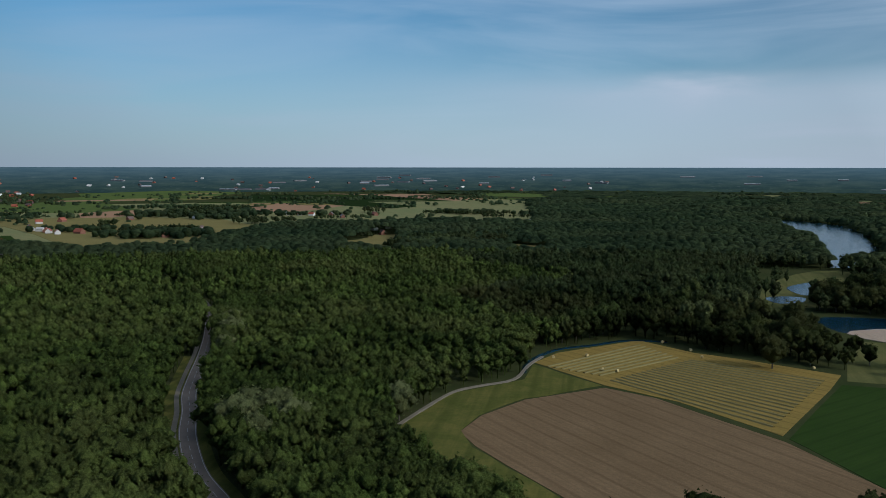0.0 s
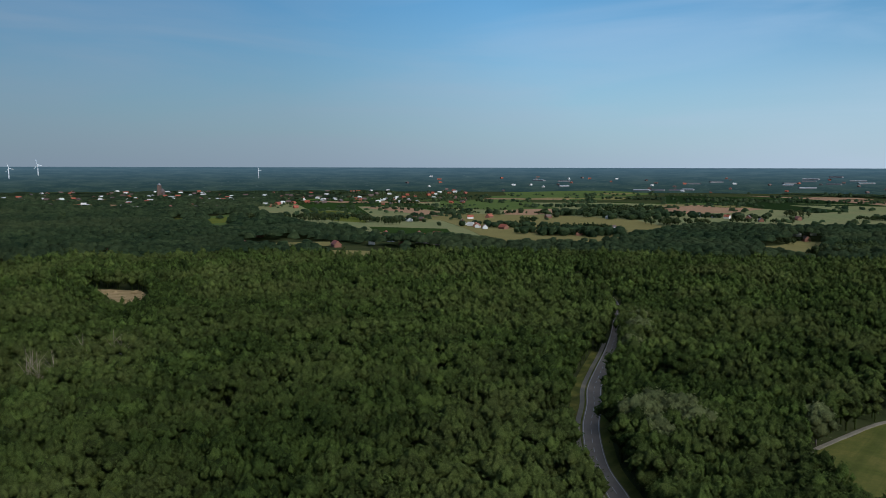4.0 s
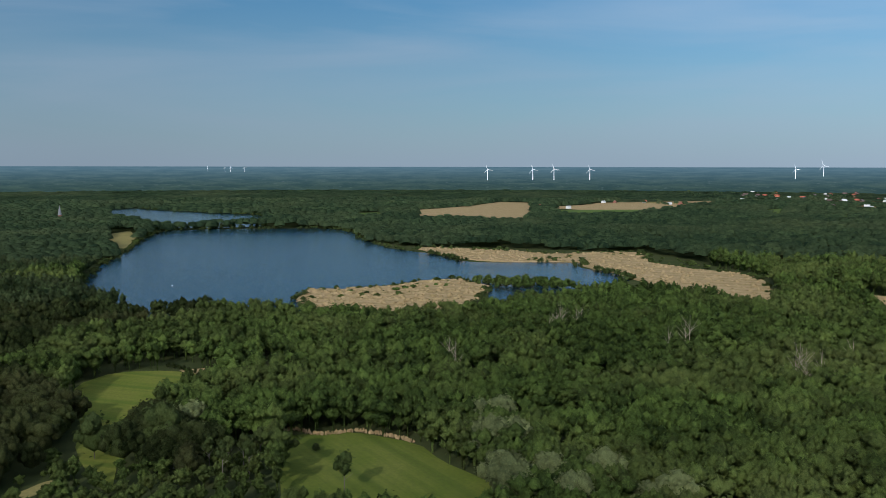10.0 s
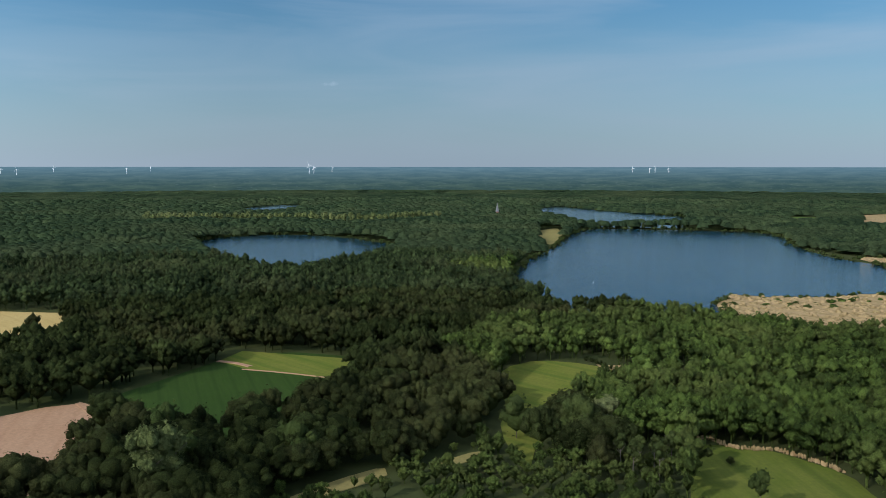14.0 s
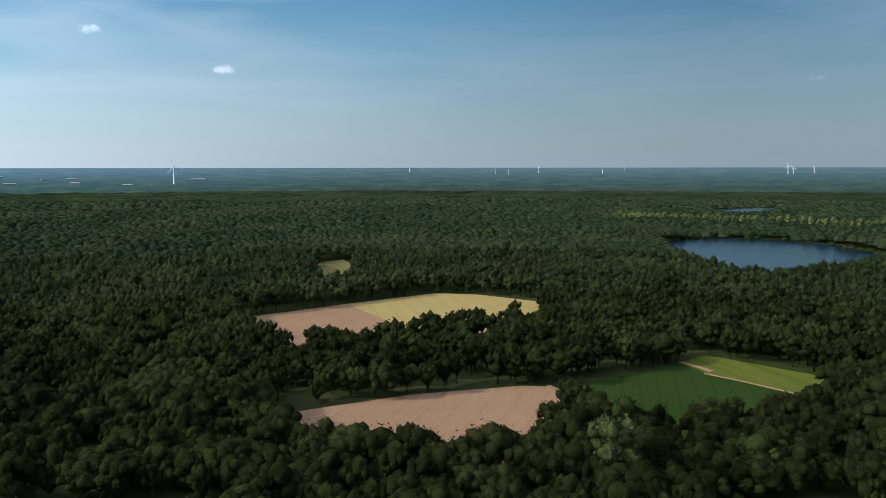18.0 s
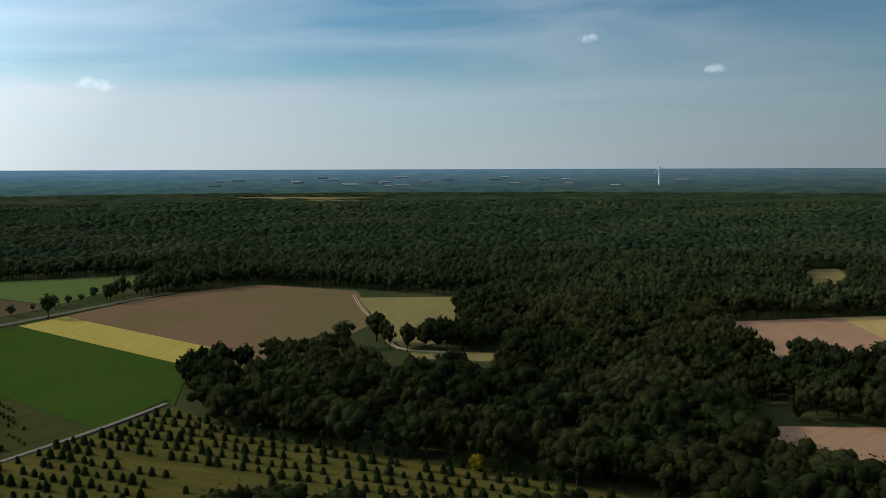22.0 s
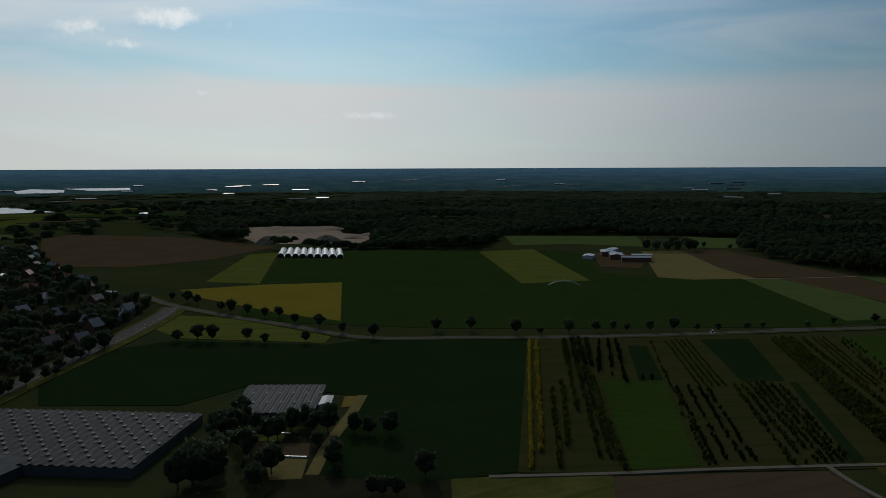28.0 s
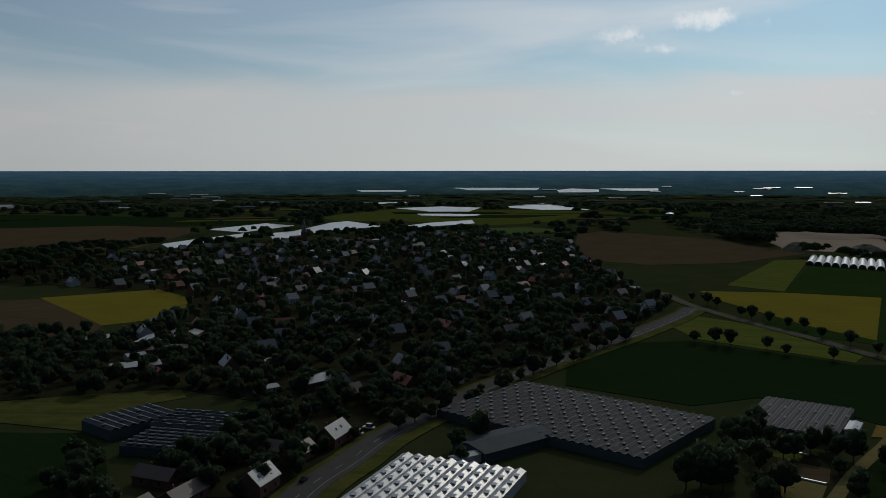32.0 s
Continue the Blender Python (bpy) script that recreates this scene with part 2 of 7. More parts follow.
def plain(name, c1, c2=None, rough=0.6, metal=0.0, spec=0.4, grain=1.5, bump=0.15):
    m, nt, b = base(name, rough, metal, spec)
    c2 = c2 or tuple(v * 0.75 for v in c1)
    p = place_of(nt)
    n1 = speckle(nt, p, grain, 0.3, 0.7, 4)
    n2 = speckle(nt, p, grain * 0.12, 0.35, 0.65, 3)
    col = blend(nt, calc(nt, "ADD", calc(nt, "MULTIPLY", n1, 0.5), calc(nt, "MULTIPLY", n2, 0.5)), rgb(c1), rgb(c2))
    nt.links.new(col, b.inputs["Base Color"])
    bumped(nt, b, n1, bump, 0.05)
    return m


def water_material():
    m, nt, b = base("lake_water", 0.06, spec=0.27)
    p = place_of(nt)
    nt.links.new(blend(nt, speckle(nt, p, 0.006, 0.4, 0.6), (0.006, 0.024, 0.040, 1), (0.008, 0.030, 0.048, 1)), b.inputs["Base Color"])
    b.inputs["IOR"].default_value = 1.33
    rough = node(nt, "ShaderNodeMapRange")
    nt.links.new(speckle(nt, place_of(nt, 30, (1, 0.3, 1)), 0.012, 0.45, 0.7), rough.inputs[0])
    rough.inputs[3].default_value, rough.inputs[4].default_value = 0.04, 0.12
    nt.links.new(rough.outputs[0], b.inputs["Roughness"])
    bumped(nt, b, speckle(nt, place_of(nt, 20, (1, 0.5, 1)), 0.5, 0.2, 0.8, 4), 0.5, 0.3)
    return m


M = {
    "floor": soil("woodland_floor", (0.034, 0.046, 0.014), (0.056, 0.060, 0.022), (0.024, 0.030, 0.012), 10, 4, 0.2),
    "soil_brown": soil("ploughed_soil", (0.175, 0.114, 0.058), (0.215, 0.142, 0.075), (0.110, 0.070, 0.036), -28, 1.6, 0.5),
    "soil_pink": soil("dry_sandy_soil", (0.325, 0.190, 0.110), (0.365, 0.220, 0.132), (0.280, 0.160, 0.092), 60, 2.0, 0.3),
    "soil_dark": soil("dark_soil", (0.092, 0.061, 0.033), (0.114, 0.079, 0.043), (0.066, 0.045, 0.025), 20, 2.0, 0.35),
    "straw": soil("mown_straw", (0.310, 0.205, 0.052), (0.230, 0.160, 0.042), (0.160, 0.118, 0.032), -38, 1.5, 0.6, 0.05),
    "straw_pale": soil("ripe_grain", (0.400, 0.285, 0.105), (0.440, 0.320, 0.130), (0.320, 0.230, 0.085), 30, 2.5, 0.3),
    "verge": soil("rough_grass", (0.072, 0.084, 0.017), (0.150, 0.132, 0.034), (0.050, 0.062, 0.013), 10, 3.0, 0.5, 0.07),
    "meadow": soil("meadow_grass", (0.106, 0.128, 0.018), (0.160, 0.150, 0.031), (0.062, 0.097, 0.014), 30, 4.0, 0.5, 0.035),
    "pasture": soil("pasture_grass", (0.082, 0.104, 0.014), (0.125, 0.130, 0.026), (0.044, 0.066, 0.011), 70, 4.0, 0.5, 0.035),
    "crop": soil("green_crop", (0.024, 0.048, 0.009), (0.032, 0.058, 0.011), (0.016, 0.033, 0.007), 55, 1.5, 0.4),
    "crop_fresh": soil("fresh_green_crop", (0.034, 0.066, 0.007), (0.043, 0.076, 0.009), (0.024, 0.046, 0.006), 55, 1.5, 0.4),
    "yellow_bright": soil("bright_yellow_crop", (0.36, 0.285, 0.060), (0.42, 0.33, 0.080), (0.29, 0.23, 0.05), 12, 2.0, 0.3),
    "stubble": soil("pale_stubble", (0.195, 0.205, 0.090), (0.250, 0.222, 0.098), (0.140, 0.165, 0.068), 20, 4.0, 0.4, 0.004),
    "crop_dark": soil("dark_green_crop", (0.012, 0.027, 0.006), (0.016, 0.033, 0.008), (0.009, 0.020, 0.005), 40, 1.5, 0.4),
    "crop_light": soil("light_green_crop", (0.084, 0.122, 0.032), (0.108, 0.138, 0.038), (0.064, 0.096, 0.026), 15, 2.0, 0.35),
    "olive": soil("olive_crop", (0.195, 0.165, 0.058), (0.230, 0.190, 0.070), (0.160, 0.135, 0.050), 25, 2.5, 0.35),
    "yellow": soil("yellowing_crop", (0.205, 0.165, 0.018), (0.245, 0.195, 0.025), (0.155, 0.130, 0.016), 12, 2.0, 0.3),
    "reed": soil("dry_reeds", (0.320, 0.222, 0.108), (0.378, 0.265, 0.138), (0.170, 0.125, 0.050), 40, 3.0, 0.55, 0.06),
    "sand": soil("bare_sand", (0.390, 0.296, 0.211), (0.437, 0.335, 0.250), (0.328, 0.250, 0.172), 10, 4.0, 0.3, 0.05),
    "marsh": soil("marsh_grass", (0.101, 0.109, 0.035), (0.148, 0.133, 0.047), (0.062, 0.070, 0.023), 15, 4.0, 0.4, 0.04),
    "yard": soil("garden_ground", (0.024, 0.028, 0.010), (0.046, 0.036, 0.020), (0.016, 0.018, 0.008), 0, 5.0, 0.4, 0.05),
    "nursery": soil("nursery_ground", (0.040, 0.050, 0.011), (0.062, 0.055, 0.018), (0.026, 0.032, 0.008), 38, 3.0, 0.4, 0.04),
    "nursery_dry": soil("dry_nursery_ground", (0.072, 0.066, 0.013), (0.112, 0.086, 0.021), (0.045, 0.050, 0.008), 125, 3.0, 0.55, 0.05),
    "fallow": soil("fallow_field", (0.190, 0.108, 0.062), (0.120, 0.108, 0.040), (0.155, 0.090, 0.052), 30, 3.0, 0.3, 0.009),
    "water": water_material(),
    "asphalt": plain("worn_asphalt", (0.215, 0.172, 0.135), (0.160, 0.130, 0.104), 0.95, spec=0.03),
    "asphalt_dark": plain("dark_worn_asphalt", (0.100, 0.090, 0.080), (0.075, 0.068, 0.060), 0.95, spec=0.02),
    "paint": plain("road_paint", (0.42, 0.40, 0.36), (0.32, 0.30, 0.27), 0.7, spec=0.2),
    "gravel": plain("pale_gravel", (0.185, 0.160, 0.120), (0.130, 0.112, 0.084), 0.95, spec=0.05),
    "leaf_alder": leafage("alder_leaves", (0.007, 0.013, 0.005), (0.112, 0.158, 0.033), (0.138, 0.150, 0.044)),
    "leaf_oak": leafage("oak_leaves", (0.004, 0.007, 0.003), (0.084, 0.106, 0.032), (0.124, 0.118, 0.044), glow_through=0.35),
    "leaf_willow": leafage("willow_leaves", (0.045, 0.055, 0.022), (0.230, 0.250, 0.098), (0.186, 0.200, 0.076)),
    "leaf_poplar": leafage("poplar_leaves", (0.045, 0.060, 0.020), (0.180, 0.205, 0.070), (0.190, 0.200, 0.080)),
    "leaf_birch": leafage("birch_leaves", (0.032, 0.049, 0.014), (0.075, 0.092, 0.025), (0.076, 0.085, 0.030)),
    "leaf_yellow": leafage("golden_leaves", (0.300, 0.245, 0.020), (0.520, 0.420, 0.040), (0.430, 0.350, 0.040), glow_through=0.6),
    "leaf_conifer": leafage("conifer_needles", (0.008, 0.016, 0.005), (0.042, 0.064, 0.016), (0.036, 0.052, 0.014)),
    "leaf_shrub": leafage("nursery_shrub_leaves", (0.045, 0.060, 0.014), (0.160, 0.195, 0.038), (0.180, 0.185, 0.042), glow_through=0.5),
    "leaf_garden": leafage("garden_tree_leaves", (0.066, 0.092, 0.052), (0.185, 0.235, 0.120), (0.190, 0.215, 0.118), glow_through=0.5),
    # broadleaf foliage farther off, colour lightened a little for distance haze
    "leaf_mid_hazed": leafage("woodland_leaves", (0.007, 0.014, 0.007), (0.092, 0.124, 0.044), (0.114, 0.122, 0.050), 0.45, glow_through=0.3),
    # far leaves painted paler and bluer, standing in for distance haze
    "leaf_far_hazed": leafage("hazed_far_leaves", (0.018, 0.038, 0.022), (0.100, 0.140, 0.058), (0.126, 0.146, 0.064), 0.3, 0.0035, glow_through=0.55),
    "bark": plain("grey_bark", (0.13, 0.11, 0.085), (0.08, 0.07, 0.055), 0.95, spec=0.1),
    "plastic": plain("plastic_sheet", (0.80, 0.78, 0.74), (0.66, 0.64, 0.60), 0.42, spec=0.8),
    "glass_roof": plain("dusty_greenhouse_glass", (0.052, 0.053, 0.054), (0.032, 0.033, 0.034), 0.7, spec=0.06, bump=0.02),
    "chalk_roof": plain("whitewashed_greenhouse_glass", (0.46, 0.46, 0.47), (0.30, 0.30, 0.31), 0.35, spec=0.35, bump=0.02),
    "glass_wall": plain("dim_greenhouse_side", (0.10, 0.105, 0.105), (0.07, 0.072, 0.074), 0.5, spec=0.2, bump=0.02),
    # near-black colour painted in for the shade inside openings
    "opening_shade": plain("painted_opening_shade", (0.03, 0.032, 0.035), (0.02, 0.02, 0.02), 0.6),
    "bar": plain("galvanised_bar", (0.50, 0.50, 0.50), (0.40, 0.40, 0.40), 0.35, 0.8),
    "bar_dull": plain("weathered_glazing_bar", (0.25, 0.24, 0.235), (0.18, 0.175, 0.17), 0.7, spec=0.15),
    "tile_grey": plain("grey_roof_tiles", (0.165, 0.160, 0.160), (0.105, 0.102, 0.103), 0.36, spec=0.5, grain=2.5),
    "tile_red": plain("red_roof_tiles", (0.33, 0.085, 0.04), (0.22, 0.06, 0.03), 0.55, spec=0.4, grain=2.5),
    "tile_brown": plain("brown_roof_tiles", (0.12, 0.075, 0.055), (0.08, 0.05, 0.04), 0.5, spec=0.45, grain=2.5),
    "roof_dull": plain("dull_sheet_roof", (0.085, 0.09, 0.095), (0.06, 0.062, 0.066), 0.8, spec=0.1),
    "roof_pale": plain("pale_metal_roof", (0.42, 0.40, 0.37), (0.32, 0.31, 0.29), 0.35, 0.0, 0.5),
    "brick": plain("red_brick", (0.22, 0.10, 0.065), (0.15, 0.075, 0.05), 0.9, spec=0.2, grain=3),
    "render_white": plain("white_render", (0.56, 0.54, 0.50), (0.46, 0.44, 0.41), 0.85, spec=0.2),
    "window": plain("window_glass", (0.03, 0.035, 0.04), (0.02, 0.02, 0.025), 0.08, spec=0.6),
    "door": plain("dark_door", (0.08, 0.05, 0.03), (0.05, 0.035, 0.02), 0.5),
    "rubber": plain("black_rubber", (0.02, 0.02, 0.02), (0.015, 0.015, 0.015), 0.8),
    "car_dark": plain("dark_car_paint", (0.025, 0.025, 0.03), (0.02, 0.02, 0.025), 0.2, 0.3),
    "car_white": plain("white_car_paint", (0.75, 0.75, 0.75), (0.68, 0.68, 0.68), 0.25),
    "hay": plain("rolled_hay", (0.46, 0.36, 0.17), (0.36, 0.28, 0.12), 0.95, spec=0.1),
    "windrow": plain("raked_hay", (0.19, 0.155, 0.06), (0.14, 0.115, 0.045), 0.95, spec=0.05),
    "dead_wood": plain("bleached_dead_wood", (0.27, 0.22, 0.16), (0.19, 0.15, 0.11), 0.9, spec=0.1),
    "white_steel": plain("white_painted_steel", (0.80, 0.80, 0.80), (0.74, 0.74, 0.75), 0.4),
}

# ---- the lie of the land ----
from mathutils.geometry import tessellate_polygon

FLAT, RIM, RIM_RISE = 2800.0, 4900.0, 106.0


def rise(x, y):
    """Height of the land: level ground, lifting gently towards the far rim."""
    r = math.hypot(x, y)
    return 0.0 if r < FLAT else RIM_RISE * ((r - FLAT) / (RIM - FLAT)) ** 2


def rises(r):
    return np.where(r < FLAT, 0.0, RIM_RISE * ((r - FLAT) / (RIM - FLAT)) ** 2)


def fast_mesh(name, verts, faces, material, smooth=False):
    """A mesh from arrays of points and of equal faces."""
    verts, faces = np.asarray(verts, dtype=np.float32), np.asarray(faces, dtype=np.int32)
    me = bpy.data.meshes.new(name)
    n, k = faces.shape
    me.vertices.add(len(verts))
    me.vertices.foreach_set("co", verts.ravel())
    me.loops.add(n * k)
    me.loops.foreach_set("vertex_index", faces.ravel())
    me.polygons.add(n)
    me.polygons.foreach_set("loop_start", np.arange(0, n * k, k, dtype=np.int32))
    me.polygons.foreach_set("use_smooth", np.full(n, smooth))
    me.update(calc_edges=True)
    me.materials.append(material)
    return me


def ground_sheet():
    rings = np.concatenate([[0.0, 60, 150], np.linspace(220, 1200, 50), np.linspace(1260, 4930, 70)])
    turns = np.linspace(0, 2 * np.pi, 181)[:-1]
    rr, aa = np.meshgrid(rings, turns, indexing="ij")
    verts = np.stack([rr * np.cos(aa), rr * np.sin(aa), rises(rr)], -1).reshape(-1, 3)
    i, j = np.meshgrid(np.arange(len(rings) - 1), np.arange(180), indexing="ij")
    k = (j + 1) % 180
    faces = np.stack([i * 180 + j, (i + 1) * 180 + j, (i + 1) * 180 + k, i * 180 + k], -1).reshape(-1, 4)
    return fast_mesh("ground", verts, faces, M["floor"], True)


tagged(new("ground", ground_sheet()), "wide level ground of grass and leaf litter", "ground", kind="structure")

def distance_material():
    """Far country under the horizon, haze painted into its glow: dim woods and paler fields in long low streaks."""
    m = bpy.data.materials.new("painted_haze_distance")
    m.use_nodes = True
    nt = m.node_tree
    nt.nodes.clear()
    g = node(nt, "ShaderNodeNewGeometry")
    xyz = node(nt, "ShaderNodeSeparateXYZ")
    nt.links.new(g.outputs["Position"], xyz.inputs[0])
    turn = calc(nt, "ARCTAN2", xyz.outputs[0], xyz.outputs[1])
    streak = node(nt, "ShaderNodeCombineXYZ")
    nt.links.new(calc(nt, "MULTIPLY", turn, 34.0), streak.inputs[0])
    nt.links.new(calc(nt, "MULTIPLY", xyz.outputs[2], 0.10), streak.inputs[1])
    woods = speckle(nt, streak.outputs[0], 1.0, 0.40, 0.64, 5, 0.6)
    spots = node(nt, "ShaderNodeCombineXYZ")
    nt.links.new(calc(nt, "MULTIPLY", turn, 150.0), spots.inputs[0])
    nt.links.new(calc(nt, "MULTIPLY", xyz.outputs[2], 0.9), spots.inputs[1])
    bright = speckle(nt, spots.outputs[0], 1.0, 0.60, 0.74, 3, 0.6)
    lift = node(nt, "ShaderNodeMapRange")  # painted haze: the farther, the paler and bluer
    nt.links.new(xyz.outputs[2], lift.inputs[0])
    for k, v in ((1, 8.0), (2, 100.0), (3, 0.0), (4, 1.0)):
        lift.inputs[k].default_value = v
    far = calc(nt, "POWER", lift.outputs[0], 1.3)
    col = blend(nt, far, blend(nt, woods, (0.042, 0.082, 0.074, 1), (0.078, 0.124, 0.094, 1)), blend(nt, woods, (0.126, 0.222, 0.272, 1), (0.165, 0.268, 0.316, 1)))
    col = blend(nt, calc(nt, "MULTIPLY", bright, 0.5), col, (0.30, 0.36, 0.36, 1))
    side = node(nt, "ShaderNodeVectorMath", operation="DOT_PRODUCT")  # painted haze is brighter towards the sun
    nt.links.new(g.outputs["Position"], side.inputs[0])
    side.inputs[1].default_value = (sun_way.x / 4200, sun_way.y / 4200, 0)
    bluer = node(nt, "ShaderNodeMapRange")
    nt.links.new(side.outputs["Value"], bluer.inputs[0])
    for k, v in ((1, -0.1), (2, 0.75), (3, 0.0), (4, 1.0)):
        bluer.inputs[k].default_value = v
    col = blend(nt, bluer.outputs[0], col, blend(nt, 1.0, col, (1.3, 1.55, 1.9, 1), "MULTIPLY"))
    # the emission carries the painted haze; the land itself is no light source
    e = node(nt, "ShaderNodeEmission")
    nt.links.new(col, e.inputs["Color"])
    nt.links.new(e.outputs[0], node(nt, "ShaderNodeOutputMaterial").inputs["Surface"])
    return m


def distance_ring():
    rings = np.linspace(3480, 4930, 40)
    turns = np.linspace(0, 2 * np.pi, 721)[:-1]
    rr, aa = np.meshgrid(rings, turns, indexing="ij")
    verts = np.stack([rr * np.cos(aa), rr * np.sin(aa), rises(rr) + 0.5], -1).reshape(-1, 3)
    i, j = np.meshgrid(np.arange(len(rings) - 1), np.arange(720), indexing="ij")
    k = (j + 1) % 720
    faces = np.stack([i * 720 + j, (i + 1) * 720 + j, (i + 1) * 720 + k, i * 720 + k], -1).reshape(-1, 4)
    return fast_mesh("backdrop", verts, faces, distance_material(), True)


tagged(new("backdrop", distance_ring()), "glowing backdrop of far country with painted blue haze", "distance", kind="structure")

OUTLINE = {}  # outlines by label
CLEAR = []  # outlines that keep trees away: points, share of trees that stay


def rounded(pts, times):
    """Cuts the corners of an outline."""
    pts = [Vector(p) for p in pts]
    for _ in range(times):
        out = []
        for a, b in zip(pts, pts[1:] + pts[:1]):
            out += [a * 0.8 + b * 0.2, a * 0.2 + b * 0.8]
        pts = out
    return pts


def ragged(pts, step, amount, seed):
    """Splits long edges and lets the outline wander a little."""
    out = []
    for a, b in zip(pts, pts[1:] + pts[:1]):
        n = max(1, int((b - a).length / step))
        side = Vector((-(b - a).y, (b - a).x)).normalized() if (b - a).length > 0 else Vector((0, 0))
        for i in range(n):
            p = a.lerp(b, i / n)
            out.append(p + side * amount * noise.noise(Vector((p.x / step * 0.6, p.y / step * 0.6, seed))))
    return out


def patch(name, pts, material, label, category, height=0.12, curve=0, step=0, wander=0.0, keep=0.0, group=""):
    """A slab of field, water or reeds lying on the ground."""
    height += 0.0015 * len(CLEAR)
    pts = rounded(pts, curve)
    if step:
        pts = ragged(pts, step, wander, len(CLEAR) * 3.1)
    CLEAR.append((np.array([(p.x, p.y) for p in pts]), keep))
    OUTLINE[label] = CLEAR[-1][0]
    if name not in ("lake", "reed_bed", "village_ground") and np.hypot(*CLEAR[-1][0].mean(0)) > 1200:
        CLEAR.append((CLEAR[-1][0] * 0.94, keep))  # no tall trees stand close before a far field
    top = [Vector((p.x, p.y, rise(p.x, p.y) + height)) for p in pts]
    low = [Vector((p.x, p.y, rise(p.x, p.y) - 0.6)) for p in pts]
    n = len(pts)
    from_top = [tuple(t) for t in tessellate_polygon([top])]
    me = bpy.data.meshes.new(name)
    me.from_pydata(top + low, [], from_top + [(i, i + n, (i + 1) % n + n, (i + 1) % n) for i in range(n)])
    fix = bmesh.new()
    fix.from_mesh(me)
    bmesh.ops.recalc_face_normals(fix, faces=fix.faces)
    fix.to_mesh(me)
    fix.free()
    me.materials.append(M[material])
    return tagged(new(name, me), label, category, group, "structure")


def ribbon(name, pts, width, material, label, category, height=1.0, shift=0.0, start=0.0, stop=1.0, dash=None, clear=True):
    """A strip along a smooth line: a road, a path, a painted line."""
    pts = [Vector(p) for p in pts]
    fine = []
    for i in range(len(pts) - 1):
        p0, p1, p2, p3 = pts[max(i - 1, 0)], pts[i], pts[i + 1], pts[min(i + 2, len(pts) - 1)]
        n = max(2, int((p2 - p1).length / 5))
        for k in range(n):
            t = k / n
            fine.append(0.5 * (2 * p1 + (p2 - p0) * t + (2 * p0 - 5 * p1 + 4 * p2 - p3) * t * t + (3 * p1 - p0 - 3 * p2 + p3) * t ** 3))
    fine.append(pts[-1])
    fine = fine[int(start * len(fine)):max(2, int(stop * len(fine)))]
    left, right = [], []
    for i, p in enumerate(fine):
        way = (fine[min(i + 1, len(fine) - 1)] - fine[max(i - 1, 0)]).normalized()
        side = Vector((-way.y, way.x))
        left.append(p + side * (shift + width / 2))
        right.append(p + side * (shift - width / 2))
    if clear:
        CLEAR.append((np.array([(p.x, p.y) for p in left + right[::-1]]), 0.0))
    verts, faces = [], []
    for i in range(len(fine)):
        for p in (left[i], right[i]):
            z = rise(p.x, p.y)
            verts += [(p.x, p.y, z + height - 0.5), (p.x, p.y, z - 0.3)]
    for i in range(len(fine) - 1):
        if dash and i % dash[0] >= dash[1]:
            continue
        a, b = i * 4, i * 4 + 4
        faces += [(a, a + 2, b + 2, b), (a, b, b + 1, a + 1), (a + 2, a + 3, b + 3, b + 2)]
    me = bpy.data.meshes.new(name)
    me.from_pydata(verts, [], faces)
    me.materials.append(M[material])
    return tagged(new(name, me), label, category, kind="structure")



def keep_open(pts, share=0.0):
    """Open country without woods."""
    CLEAR.append((np.array(pts, dtype=float), share))

# ---- fields, lakes and clearings ----
patch("field", [(7, 343), (17, 366), (39, 392), (81, 414), (102, 395), (122, 358), (138, 330), (152, 280), (143, 239), (61, 239), (41, 272), (24, 303), (13, 325)], "soil_brown", "bare brown ploughed field with fine furrows", "field")
patch("field", [(52, 469), (68, 494), (125, 531), (150, 494), (169, 480), (212, 440), (193, 411), (140, 338), (111, 389), (82, 419), (66, 445)], "straw", "mown straw field with raked windrows", "field")
patch("meadow", [(-24, 339), (4, 403), (42, 431), (51, 465), (65, 443), (81, 418), (39, 394), (16, 367), (7, 345), (12, 324), (24, 301), (40, 271), (31, 269), (22, 246), (3, 272), (-21, 318)], "verge", "rough olive grass strip along a ditch", "meadow", step=12, wander=2)
patch("field", [(203, 420), (230, 411), (165, 260), (152, 281), (144, 322), (141, 334), (168, 372)], "crop", "dark green crop field behind a farm track", "field")
patch("meadow", [(257, 528), (296, 519), (238, 417), (209, 427)], "marsh", "olive meadow beside the ponds", "meadow")
patch("lake", [(656, 1773), (706, 1875), (753, 1684), (760, 1603), (719, 1434), (638, 1238), (546, 1040), (493, 938), (427, 922), (429, 928), (482, 1069), (555, 1260), (572, 1383), (641, 1601)], "water", "open lake with wooded banks", "lake", height=0.05, curve=2)
patch("pond", [(312, 768), (352, 806), (367, 795), (335, 727), (309, 717)], "water", "small pond in a reed marsh", "pond", height=0.3, curve=2)
patch("pond", [(272, 710), (294, 717), (309, 707), (292, 677), (269, 677)], "water", "small shallow pond in a reed marsh", "pond", height=0.3, curve=2)
patch("pond", [(264, 592), (278, 615), (299, 615), (336, 606), (296, 533), (267, 555), (266, 571)], "water", "shallow pond with a sandy edge", "pond", height=0.1, curve=2)
patch("marsh", [(248, 658), (301, 786), (380, 886), (438, 906), (401, 764), (338, 660), (297, 658), (266, 658)], "marsh", "olive reed marsh around small ponds", "marsh", curve=1, keep=0.06)
